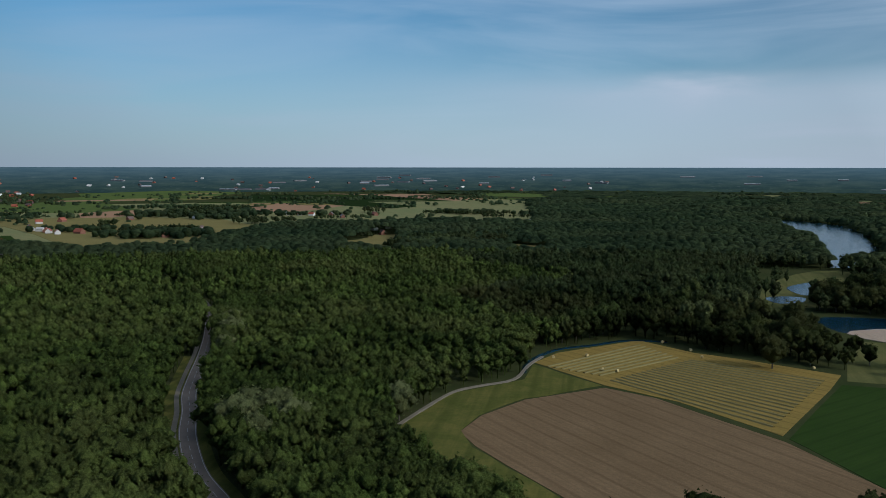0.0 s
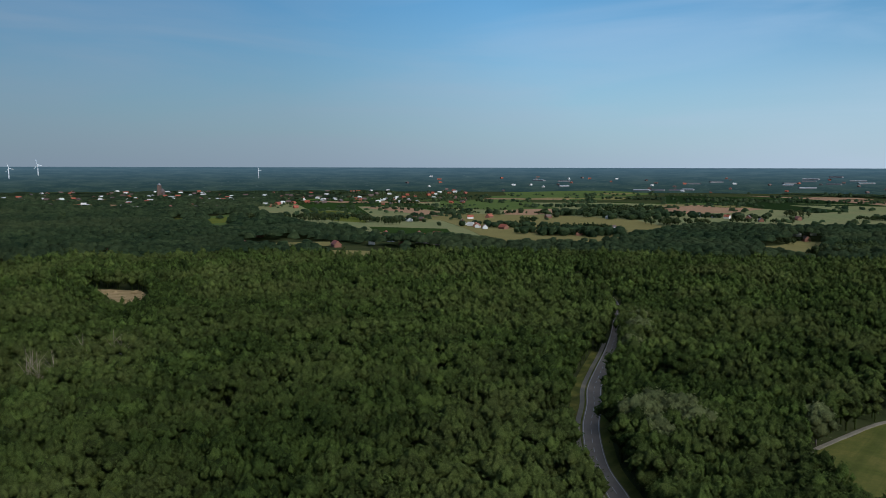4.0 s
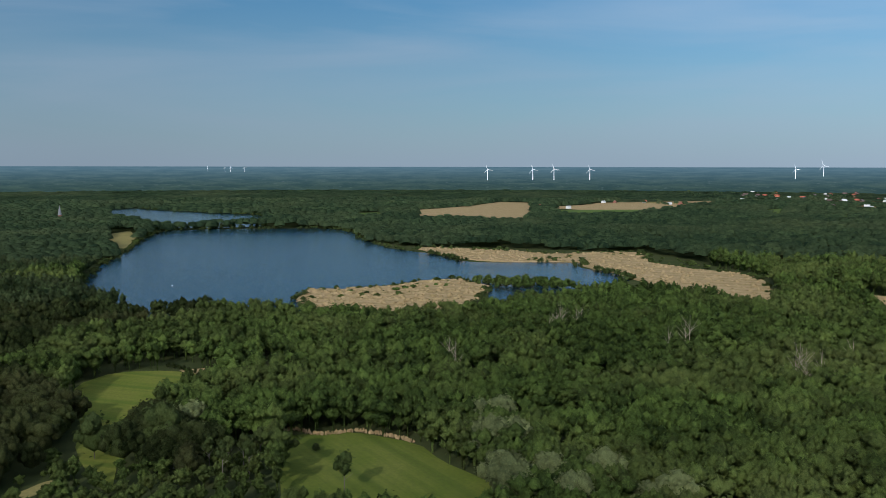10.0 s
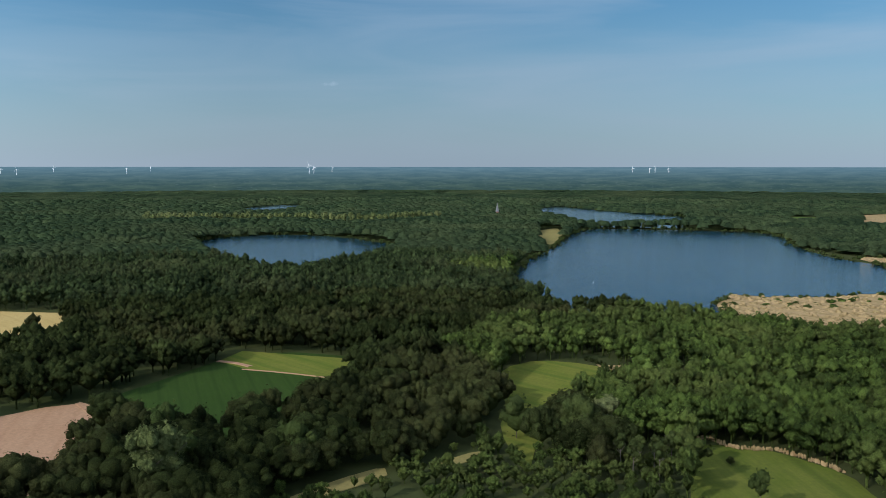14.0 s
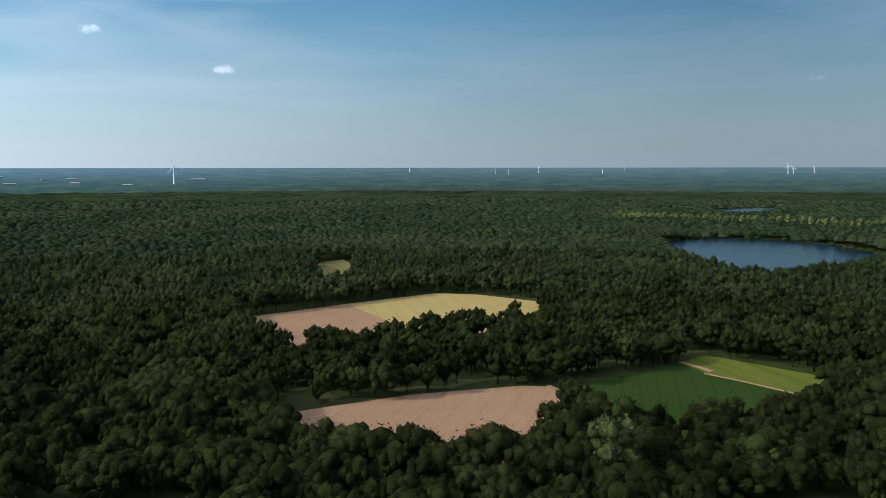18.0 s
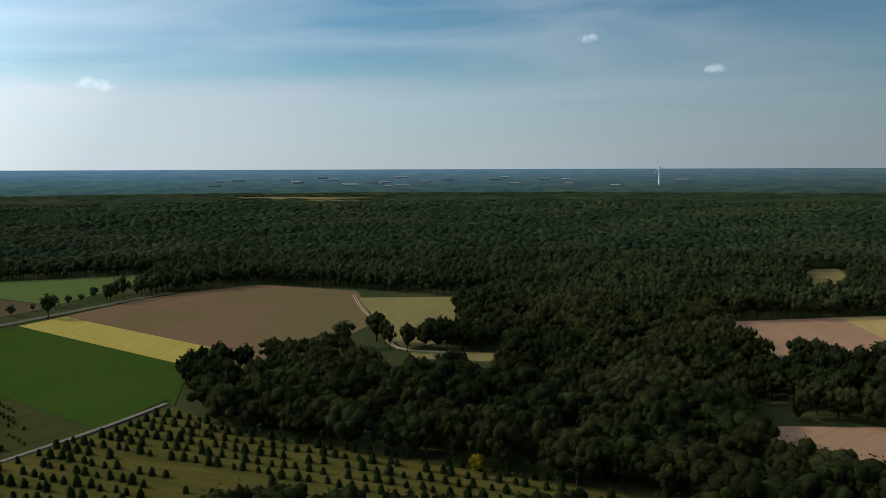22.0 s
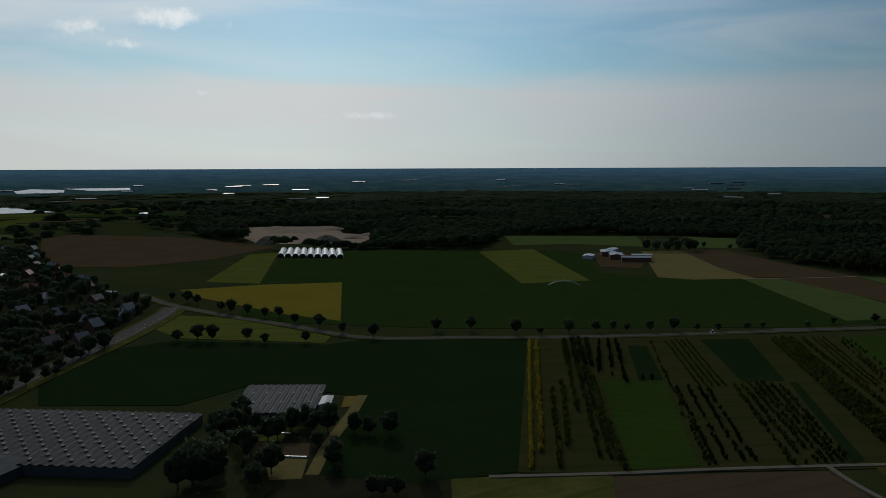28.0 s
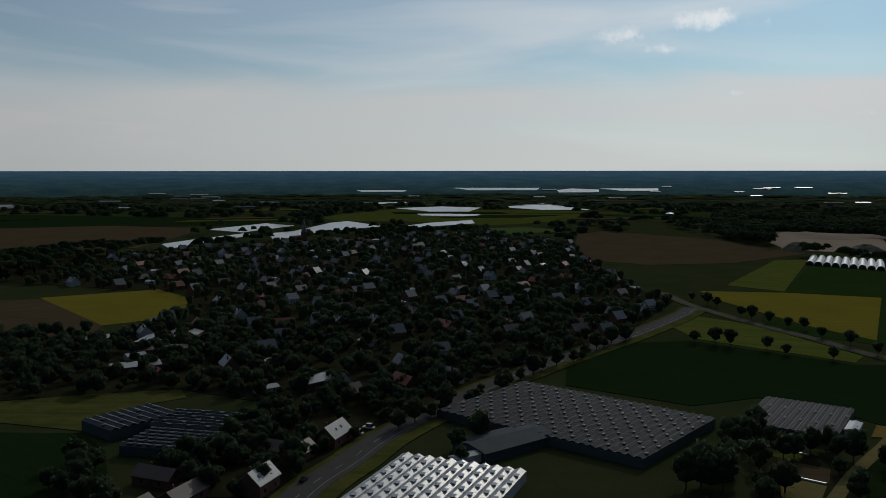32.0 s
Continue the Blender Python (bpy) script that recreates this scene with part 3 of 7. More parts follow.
patch("sand_bank", [(268, 559), (304, 571), (316, 556), (294, 516), (273, 530)], "sand", "pale pinkish sand bank beside a pond", "sand bank", height=0.3, curve=1)
patch("farmland", [(-1676, 2115), (-1370, 2314), (-757, 2616), (-395, 2794), (293, 2969), (189, 1716), (15, 1729), (-106, 1742), (-190, 1650), (-339, 1547), (-351, 1157), (-424, 1102), (-475, 1079), (-611, 1208), (-764, 1214), (-1027, 1363), (-1507, 1762)], "stubble", "broad open farmland of grass and stubble", "farmland", height=0.02)
patch("field", [(-975, 1645), (-614, 1768), (-484, 1762), (-349, 1592), (-382, 1392), (-457, 1508), (-615, 1450), (-694, 1520), (-878, 1575)], "olive", "pale olive grain field", "field")
patch("field", [(-629, 1428), (-553, 1463), (-449, 1480), (-379, 1380), (-363, 1197), (-439, 1139), (-491, 1114)], "crop_light", "light green meadow field", "field")
patch("field", [(-590, 2603), (-432, 2590), (-281, 2425), (-333, 2168), (-438, 2059), (-511, 2243)], "soil_pink", "pale brown bare field", "field")
patch("field", [(-732, 3227), (-255, 3196), (66, 2708), (-139, 2262), (-281, 2425), (-609, 2688)], "crop_dark", "dark green crop field", "field")
patch("field", [(-470, 3320), (-201, 3252), (197, 2931), (152, 2672), (67, 2749), (-255, 3196)], "soil_pink", "long pinkish bare field", "field")
patch("field", [(-263, 2398), (-124, 2239), (71, 2671), (188, 2616), (252, 2544), (171, 1708), (43, 1694), (-37, 1830)], "stubble", "wide light green field", "field")
patch("field", [(-867, 2005), (-801, 2210), (-700, 1992), (-727, 1813), (-783, 1812)], "soil_pink", "pale brown bare field", "field")
patch("field", [(-1293, 1971), (-1213, 2047), (-867, 1772), (-753, 1726), (-690, 1580), (-840, 1661), (-1074, 1813)], "soil_pink", "long pale brown bare field", "field")
patch("field", [(-1825, 2333), (-1625, 2586), (-1212, 2209), (-888, 1816), (-1231, 2077), (-1312, 1999), (-997, 1586), (-1215, 1775), (-1343, 1808)], "crop", "green crop field near a village", "field")
patch("field", [(-1325, 1784), (-1199, 1752), (-1014, 1578), (-911, 1418), (-997, 1435), (-1210, 1608)], "meadow", "yellow-green meadow near a village", "field")
patch("field", [(-1369, 3166), (-1008, 3483), (-778, 3331), (-894, 2943), (-1191, 2805)], "crop_light", "light green field behind a village", "field")
patch("field", [(-846, 1326), (-694, 1349), (-627, 1238), (-677, 1177), (-777, 1236)], "crop", "dark green field beside a farmstead", "field")
patch("field", [(-665, 894), (-652, 925), (-570, 946), (-533, 916), (-508, 785), (-551, 792)], "olive", "dry grass clearing beside houses", "field")
patch("field", [(-783, 973), (-726, 1030), (-686, 979), (-739, 919)], "olive", "dry grass clearing in woodland", "field")
patch("field", [(-145, 1166), (-111, 1235), (-107, 1371), (-75, 1385), (-67, 1185), (-64, 1073), (-100, 1114), (-131, 1115)], "olive", "dry meadow clearing among trees", "field")
patch("meadow", [(-157, 1255), (-128, 1286), (-111, 1380), (-74, 1338), (-61, 1118), (-117, 1112)], "olive", "dry mown meadow before dark trees", "meadow")
patch("field", [(90, 1198), (144, 1181), (137, 1122), (101, 1095)], "soil_pink", "narrow bare field among trees", "field")
patch("field", [(-65, 1087), (-20, 1107), (42, 1108), (29, 1076), (-44, 1056)], "meadow", "narrow grass strip beside trees", "field")
patch("field", [(78, 1145), (107, 1214), (146, 1162), (134, 1085), (93, 1091)], "olive", "small dry field among trees", "field")
patch("field", [(165, 1037), (203, 1093), (233, 1123), (219, 1078), (176, 1017)], "meadow", "small meadow among trees", "field")
patch("meadow", [(-1189, 1268), (-1208, 1336), (-1085, 1214), (-1049, 1138)], "crop_light", "bright small meadow among trees", "meadow")
patch("meadow", [(-1264, 1459), (-1191, 1427), (-1112, 1323), (-1158, 1340)], "crop_light", "bright small meadow among trees", "meadow")
patch("lake", [(-1369, -167), (-1496, -152), (-1526, -114), (-1531, -1), (-1509, 130), (-1444, 163), (-1228, 164), (-1105, 184), (-1038, 228), (-948, 234), (-924, 289), (-953, 361), (-954, 393), (-902, 366), (-868, 347), (-814, 363), (-755, 366), (-664, 253), (-629, 206), (-607, 167), (-589, 28), (-613, 0), (-639, -31), (-624, -76), (-688, -108), (-733, -135), (-802, -158), (-990, -168), (-1114, -159), (-1262, -163)], "water", "large dark blue lake with wooded banks", "lake", height=0.05, curve=1)
patch("reed_bed", [(-713, 33), (-757, 51), (-748, 85), (-760, 127), (-794, 165), (-796, 197), (-729, 211), (-614, 152), (-580, 105), (-586, 67), (-600, 44)], "reed", "dry straw-coloured reed bed in a lake", "reed bed", height=1.2, curve=1, step=14, wander=6)
patch("reed_bed", [(-1123, 212), (-1110, 251), (-1064, 317), (-992, 370), (-1016, 458), (-989, 491), (-886, 443), (-835, 453), (-780, 485), (-741, 494), (-652, 441), (-613, 427), (-571, 376), (-614, 388), (-644, 367), (-762, 363), (-810, 366), (-869, 351), (-907, 381), (-931, 312), (-938, 272), (-982, 236)], "reed", "long straw-coloured reed bed on a lake shore", "reed bed", height=1.2, curve=1, step=14, wander=6)
patch("reed_bed", [(-624, 500), (-615, 525), (-567, 531), (-477, 445), (-491, 434), (-530, 447)], "reed", "patch of straw-coloured reeds in woodland", "reed bed", height=1.2, curve=1, step=14, wander=6)
patch("lake", [(-2257, -366), (-2358, -303), (-2233, -227), (-2045, -70), (-1952, 27), (-1708, 24), (-1576, 15), (-1565, -54), (-1562, -138), (-1584, -156), (-1545, -157), (-1704, -219), (-1853, -288)], "water", "farther lake behind a wooded spit", "lake", height=0.05, curve=1)
patch("lake", [(-1081, -684), (-1191, -681), (-1258, -593), (-1230, -501), (-1122, -371), (-889, -328), (-821, -347), (-768, -374), (-784, -422), (-860, -507)], "water", "round lake enclosed by forest", "lake", height=0.05, curve=1)
patch("pond", [(-1919, -1095), (-2178, -1132), (-2289, -1040), (-1967, -958), (-1813, -988)], "water", "far pond among forest", "pond", height=0.05, curve=1)
patch("field", [(-2117, 408), (-2286, 583), (-2550, 760), (-2484, 832), (-2079, 715), (-1678, 549), (-1735, 442), (-1706, 328)], "reed", "wide ripe grain field beyond the woods", "field")
patch("field", [(-2193, 767), (-2291, 924), (-2455, 1067), (-2494, 1246), (-2492, 1543), (-2146, 1144), (-2018, 1008), (-2045, 825)], "reed", "long ripe grain field beside farms", "field")
patch("field", [(-2024, 700), (-2045, 825), (-2018, 1008), (-1850, 894), (-1892, 763)], "crop_light", "green strip field beside farms", "field")
patch("meadow", [(-1448, -229), (-1527, -206), (-1366, -175), (-1192, -168), (-1212, -191)], "olive", "dry grass clearing on a lake shore", "meadow")
patch("meadow", [(-447, -89), (-471, -74), (-469, -45), (-446, -15), (-414, -23), (-398, -23), (-390, -35), (-325, -51), (-288, -48), (-338, -69), (-377, -73), (-407, -84)], "meadow", "bright green meadow enclosed by trees", "meadow", curve=1)
patch("reed_bed", [(-469, -45), (-470, -22), (-457, -9), (-464, 16), (-438, 9), (-444, -12)], "reed", "dry reedy edge of a meadow", "reed bed", curve=1)
patch("reed_bed", [(-375, -16), (-378, -4), (-365, -5), (-364, -15)], "reed", "dry reedy patch below a meadow", "reed bed", curve=1)
patch("meadow", [(-341, 6), (-343, 21), (-342, 39), (-321, 63), (-300, 67), (-278, 78), (-258, 84), (-223, 73), (-247, 5), (-255, 7), (-319, 8)], "pasture", "green pasture with a few lone trees", "meadow", curve=1)
patch("meadow", [(-240, -126), (-269, -112), (-285, -101), (-275, -96), (-256, -109), (-240, -114)], "olive", "dry grass clearing between trees", "meadow", curve=1)
patch("meadow", [(-293, -84), (-312, -71), (-305, -67), (-288, -80)], "olive", "dry grass clearing between trees", "meadow", curve=1)
patch("field", [(-326, -260), (-365, -255), (-419, -248), (-443, -246), (-452, -213), (-450, -176), (-432, -166), (-358, -153), (-328, -168), (-290, -171), (-279, -178), (-289, -206)], "crop", "green row crop field enclosed by forest", "field")
patch("field", [(-419, -248), (-447, -248), (-445, -168), (-423, -159), (-399, -169), (-406, -222)], "meadow", "light green crop strip beside a sandy track", "field")
patch("field", [(-190, -319), (-214, -315), (-265, -302), (-316, -276), (-326, -264), (-313, -242), (-291, -234), (-242, -200), (-224, -196), (-195, -223), (-179, -248), (-187, -305)], "soil_pink", "bare pale sandy field edged by forest", "field")
patch("sand_bank", [(-328, -268), (-318, -242), (-312, -236), (-307, -242), (-311, -251)], "soil_pink", "bare sandy corner between two fields", "sand bank")
patch("field", [(-305, -546), (-408, -545), (-362, -394), (-343, -389), (-310, -399), (-269, -446)], "soil_pink", "bare sandy field in forest", "field")
patch("field", [(-408, -545), (-500, -537), (-521, -505), (-530, -438), (-448, -380), (-390, -388), (-362, -393)], "straw_pale", "ripe yellow grain field in forest", "field")
patch("meadow", [(-561, -811), (-617, -816), (-462, -609), (-429, -618)], "olive", "dry clearing in the forest", "meadow", curve=1)
patch("meadow", [(-591, -919), (-631, -928), (-610, -869), (-582, -867)], "sand", "sandy clearing in the forest", "meadow", curve=1)
patch("field", [(155, -672), (116, -741), (70, -790), (12, -820), (-74, -759), (-70, -597), (-24, -505), (-3, -502), (20, -469), (39, -534), (89, -595)], "fallow", "wide reddish brown field below the forest", "field")
patch("field", [(-71, -718), (-148, -706), (-145, -662), (-112, -524), (-78, -503), (-76, -522), (-71, -533), (-73, -606)], "olive", "olive stubble field beside a farm track", "field")
patch("field", [(-148, -706), (-182, -727), (-191, -714), (-176, -684), (-147, -667)], "meadow", "small green corner field at the forest", "field")
patch("field", [(-78, -502), (-105, -491), (-132, -480), (-126, -459), (-102, -464), (-80, -480)], "olive", "narrow dry strip between tree belts", "field")
patch("field", [(178, -638), (155, -672), (39, -534), (47, -484)], "yellow_bright", "narrow yellow strip field", "field")
patch("field", [(224, -549), (176, -633), (47, -484), (47, -402), (51, -416), (74, -372), (146, -454)], "crop_fresh", "deep green crop field", "field")
patch("field", [(177, -3299), (-22, -3326), (-486, -3154), (-266, -3056), (149, -3177)], "olive", "distant pale clearing in forest", "field")
patch("field", [(600, -978), (570, -1032), (445, -935), (340, -877), (379, -824), (413, -785), (475, -846)], "soil_dark", "reddish brown bare field", "field")
patch("field", [(638, -940), (600, -978), (475, -846), (402, -789), (439, -736), (474, -728)], "olive", "olive field beside a farm", "field")
patch("field", [(409, -776), (369, -817), (250, -713), (211, -675), (244, -616)], "crop_light", "bright green wedge field", "field")
patch("field", [(390, -804), (338, -872), (174, -723), (212, -662), (253, -724)], "soil_dark", "dark reddish brown field", "field")
patch("field", [(345, -881), (113, -932), (123, -876), (166, -756), (176, -730)], "crop_light", "bright green field at the forest edge", "field")
patch("field", [(786, -785), (756, -860), (505, -659), (538, -595)], "meadow", "yellow-green field", "field")
patch("field", [(754, -860), (680, -865), (535, -716), (467, -717), (505, -659)], "crop", "green field beside a farm", "field")
patch("field", [(887, -697), (786, -785), (538, -595), (505, -659), (467, -717), (403, -778), (223, -639), (254, -571), (349, -465), (420, -389), (544, -300), (715, -397), (921, -626)], "crop", "wide dark green crop field behind the road", "field", height=0.05)
patch("field", [(941, -998), (784, -1140), (667, -997), (766, -963), (816, -885)], "crop_light", "light green strip field", "field")
patch("field", [(726, -1184), (647, -1211), (571, -1068), (616, -1034)], "crop_light", "light green strip field", "field")
patch("field", [(725, -338), (704, -409), (664, -476), (495, -353), (545, -339), (677, -329)], "yellow", "yellow-green ripening field beside the road", "field")
patch("field", [(759, -381), (963, -545), (964, -590), (711, -413)], "meadow", "yellow-green strip field", "field")
patch("field", [(711, -413), (930, -574), (851, -739), (794, -789), (547, -597), (664, -476)], "crop", "dark green crop field", "field")
patch("meadow", [(563, -241), (607, -273), (559, -301), (453, -315), (438, -300), (516, -239)], "meadow", "bright grass triangle beside the road", "meadow")
patch("field", [(500, -148), (508, -168), (512, -233), (434, -297), (427, -332), (355, -399), (199, -225), (216, -186), (248, -164), (307, -225), (319, -239), (338, -234), (376, -207), (367, -169), (412, -121)], "crop_dark", "very dark green crop field beside greenhouses", "field")
patch("field", [(1483, -503), (1271, -613), (1036, -630), (940, -480), (936, -373), (1011, -306), (1407, -429)], "soil_dark", "dark brown bare field beyond the village", "field")
patch("field", [(201, -188), (212, -198), (194, -224), (175, -242), (153, -225), (136, -201), (175, -164)], "verge", "yellow-green grass field beside a track", "field")
patch("garden", [(249, -164), (216, -186), (212, -198), (175, -164), (225, -118), (250, -149), (315, -168), (284, -196)], "yard", "garden plots and yard between greenhouses", "garden")
patch("nursery_ground", [(359, -403), (352, -428), (272, -516), (222, -549), (75, -367), (122, -308), (176, -245), (200, -220)], "nursery", "grassy tree nursery ground", "nursery ground")
patch("nursery_ground", [(115, -321), (75, -365), (47, -401), (10, -349), (-32, -305), (-41, -275), (34, -245), (67, -273), (94, -293)], "nursery_dry", "grassy nursery ground of small conifers", "nursery ground")
patch("field", [(174, -242), (125, -303), (103, -288), (69, -266), (55, -232), (141, -198)], "soil_dark", "bare brown field at a track fork", "field")
patch("village_ground", [(1160, 243), (1307, 32), (1478, -273), (1200, -357), (774, -287), (668, -288), (542, -202), (444, -98), (375, -41), (281, 19), (287, 63), (334, 55), (399, 27), (432, 74), (505, 140), (572, 140), (654, 102), (777, 125), (854, 264), (861, 313), (1111, 403)], "yard", "gardens and yards of a village", "village ground", keep=0.30)
patch("village_ground", [(609, 259), (595, 164), (562, 137), (476, 129), (432, 74), (422, 156), (437, 188)], "yard", "gardens at the village edge", "village ground", keep=0.4)
patch("field", [(762, 323), (755, 275), (760, 245), (698, 187), (662, 159), (575, 158), (559, 205), (568, 242)], "soil_dark", "dark brown field beside the village", "field")
patch("field", [(767, 247), (807, 155), (749, 118), (651, 109), (622, 159)], "yellow", "small yellow-green field beside the village", "field")
patch("meadow", [(416, 179), (427, 119), (432, 74), (415, 68), (403, 89), (366, 102), (384, 142), (378, 163)], "verge", "green paddock beside greenhouses", "meadow")
patch("meadow", [(374, 161), (363, 102), (338, 87), (253, 64), (260, 114)], "crop_dark", "dark green meadow", "meadow")
patch("field", [(1823, 765), (1717, 619), (1772, 424), (1658, 232), (1341, 256), (1247, 269), (1245, 376), (1241, 522)], "soil_dark", "wide dark brown field beyond the village", "field")
patch("plastic_field", [(1626, 222), (1800, 125), (1717, 63), (1541, 147)], "plastic", "field covered with pale shining plastic sheets", "field", height=0.5)
patch("plastic_field", [(1309, 245), (1388, 212), (1513, 144), (1482, 118), (1330, 187), (1231, 219)], "plastic", "field covered with pale shining plastic sheets", "field", height=0.5)
patch("plastic_field", [(1506, 100), (1556, 58), (1629, 39), (1799, -10), (1854, -47), (1673, -115), (1521, 17), (1346, 81)], "plastic", "field covered with pale shining plastic sheets", "field", height=0.5)
patch("plastic_field", [(1683, -161), (1767, -217), (1855, -324), (1734, -309), (1629, -178)], "plastic", "field covered with pale shining plastic sheets", "field", height=0.5)
patch("plastic_field", [(2479, -204), (2575, -352), (2477, -458), (2242, -383), (2258, -278)], "plastic", "field covered with pale shining plastic sheets", "field", height=0.5)
patch("plastic_field", [(2174, -231), (2092, -387), (1991, -354), (2062, -233)], "plastic", "field covered with pale shining plastic sheets", "field", height=0.5)
patch("plastic_field", [(2507, -524), (2786, -729), (2515, -729), (2286, -737), (2307, -604)], "plastic", "field covered with pale shining plastic sheets", "field", height=0.5)
patch("plastic_field", [(3881, -584), (3803, -981), (3669, -933), (3728, -637)], "plastic", "field covered with pale shining plastic sheets", "field", height=0.5)
patch("plastic_field", [(3649, -1018), (3735, -1109), (3635, -1209), (3500, -1164), (3507, -991)], "plastic", "field covered with pale shining plastic sheets", "field", height=0.5)
patch("plastic_field", [(3701, -1231), (3623, -1481), (3495, -1429), (3541, -1280)], "plastic", "field covered with pale shining plastic sheets", "field", height=0.5)
patch("plastic_field", [(3791, -136), (3768, -362), (3661, -339), (3681, -157)], "plastic", "field covered with pale shining plastic sheets", "field", height=0.5)
patch("plastic_field", [(2928, -124), (2949, -283), (2815, -261), (2788, -127)], "plastic", "field covered with pale shining plastic sheets", "field", height=0.5)
patch("field", [(2024, 21), (2442, -201), (2327, -478), (2221, -724), (1782, -517), (1659, -318), (1835, -176), (1857, -29)], "pasture", "green fields between plastic sheets", "field", height=0.05)
patch("field", [(1579, -292), (1612, -400), (1483, -431), (1431, -314)], "crop_light", "light green field behind the village", "field")
patch("quarry", [(1424, -808), (1332, -945), (1174, -845), (1102, -860), (998, -757), (1086, -633), (1202, -672)], "sand", "pale sand and gravel pit with spoil heaps", "quarry")
patch("farmyard", [(670, -875), (658, -918), (565, -844), (530, -780), (565, -756)], "soil_dark", "reddish sandy farmyard", "farmyard")
patch("field", [(2278, 820), (2077, 368), (2024, 21), (1734, 176), (1736, 416), (1717, 619)], "crop_dark", "dark green field beyond the village", "field", height=0.05)
patch("meadow", [(-1958, 1301), (-1995, 1399), (-1792, 1248), (-1782, 1192)], "crop_light", "small light green meadow among trees", "meadow")
patch("meadow", [(-1010, 758), (-1014, 801), (-945, 741), (-939, 709)], "crop_light", "small light green meadow among trees", "meadow")
patch("meadow", [(-1324, 1413), (-1361, 1540), (-1179, 1335), (-1196, 1284)], "crop_light", "small light green meadow among trees", "meadow")
patch("meadow", [(-1710, 1330), (-1700, 1363), (-1546, 1233), (-1553, 1211)], "crop_light", "small light green meadow among trees", "meadow")
patch("meadow", [(-2008, 240), (-2013, 307), (-1776, 265), (-1751, 221)], "crop_light", "small light green meadow among trees", "meadow")
patch("meadow", [(-1336, 1306), (-1338, 1362), (-1242, 1256), (-1246, 1227)], "meadow", "small yellow-green meadow among trees", "meadow")
patch("meadow", [(-1280, 1356), (-1287, 1439), (-1156, 1283), (-1157, 1234)], "meadow", "small yellow-green meadow among trees", "meadow")
patch("field", [(-1310, 2860), (-1082, 3341), (-934, 3180), (-849, 2791), (-1161, 2649)], "crop_light", "distant light green field", "field")
patch("field", [(-1307, 2488), (-1156, 2767), (-776, 2168), (-893, 2005), (-1093, 2078)], "crop_light", "light green field beside a village", "field")
patch("field", [(-939, 1784), (-663, 1850), (-474, 1792), (-356, 1585), (-370, 1213), (-511, 1145), (-671, 1379), (-831, 1578)], "olive", "olive and green field beside a village", "field")
patch("field", [(129, 3451), (392, 3331), (420, 3049), (159, 3134)], "crop_light", "distant light green field", "field")
patch("nursery_ground", [(44, -367), (31, -360), (-28, -325), (-76, -292), (-100, -273), (-129, -244), (-135, -230), (-113, -212), (34, -277)], "nursery_dry", "grassy nursery ground below the forest edge", "nursery ground")
patch("lawn", [(261, -350), (237, -372), (159, -274), (174, -252)], "crop_fresh", "bright mown lawn between nursery rows", "lawn")
patch("nursery_bed", [(302, -432), (293, -439), (239, -374), (247, -364)], "crop_dark", "dark green bed of young nursery plants", "nursery bed")
patch("nursery_bed", [(280, -480), (261, -505), (195, -418), (209, -400)], "crop_dark", "dark green bed of young nursery plants", "nursery bed")
patch("nursery_bed", [(192, -416), (189, -419), (120, -325), (121, -318)], "crop_dark", "dark strip of young nursery plants", "nursery bed")
patch("garden_plot", [(293, -170), (279, -183), (266, -174), (280, -162)], "soil_dark", "dug brown vegetable plot", "garden plot")
patch("garden_plot", [(276, -161), (264, -172), (248, -159), (255, -150)], "olive", "dry yellowish grass plot", "garden plot")
patch("garden_plot", [(327, -235), (321, -241), (310, -228), (312, -222)], "straw", "pale straw corner beside a shed", "garden plot")
patch("garden_plot", [(314, -165), (295, -182), (288, -176), (304, -162)], "pasture", "green vegetable plot behind a greenhouse", "garden plot")

# ---- roads and tracks ----
ROADA = [(-56, 233), (-72, 266), (-86, 290), (-96, 313), (-106, 341), (-114, 371), (-123, 400), (-131, 438), (-141, 490), (-155, 552), (-174, 620), (-205, 700), (-262, 790), (-340, 880), (-440, 980), (-560, 1060), (-655, 1105)]
PATH0 = [(-28, 328), (-24, 339), (-16, 359), (4, 403), (19, 417), (37, 430), (48, 462), (58, 483)]
STREAM0 = [(43, 443), (50, 472), (69, 502), (93, 515), (117, 529), (142, 525)]
TRACK16 = [(-325, -266), (-312, -247), (-311, -238), (-303, -226), (-288, -207), (-269, -182)]
TRACK16B = [(-405, -225), (-404, -200), (-400, -170)]
TRACK16C = [(-419, -248), (-417, -236), (-412, -224)]
FARMTRACK = [(204, -209), (174, -246), (154, -273), (127, -307), (76, -370), (51, -407)]
BRANCH = [(126, -307), (105, -292), (67, -273), (53, -264)]
TRACK23 = [(-68, -734), (-68, -656), (-72, -590), (-71, -531), (-78, -502), (-106, -486)]
MAINROAD = [(234, 32), (287, 12), (315, -4), (341, -18), (371, -40), (409, -70), (446, -105), (487, -146), (539, -201), (602, -260), (638, -287)]
TREEROAD = [(719, -300), (646, -295), (563, -304), (506, -315), (434, -328), (393, -370), (344, -425), (297, -487), (250, -557), (181, -655)]
TREEROADB = [(263, -546), (228, -589), (182, -654), (117, -748), (90, -783)]
TRACKPINK = [(409, -776), (375, -815), (338, -872)]
PLOTEDGE = [(322, -242), (303, -222), (275, -190), (249, -164)]
FRAMEA = [(316, -166), (295, -184)]
FRAMEB = [(278, -162), (266, -173)]
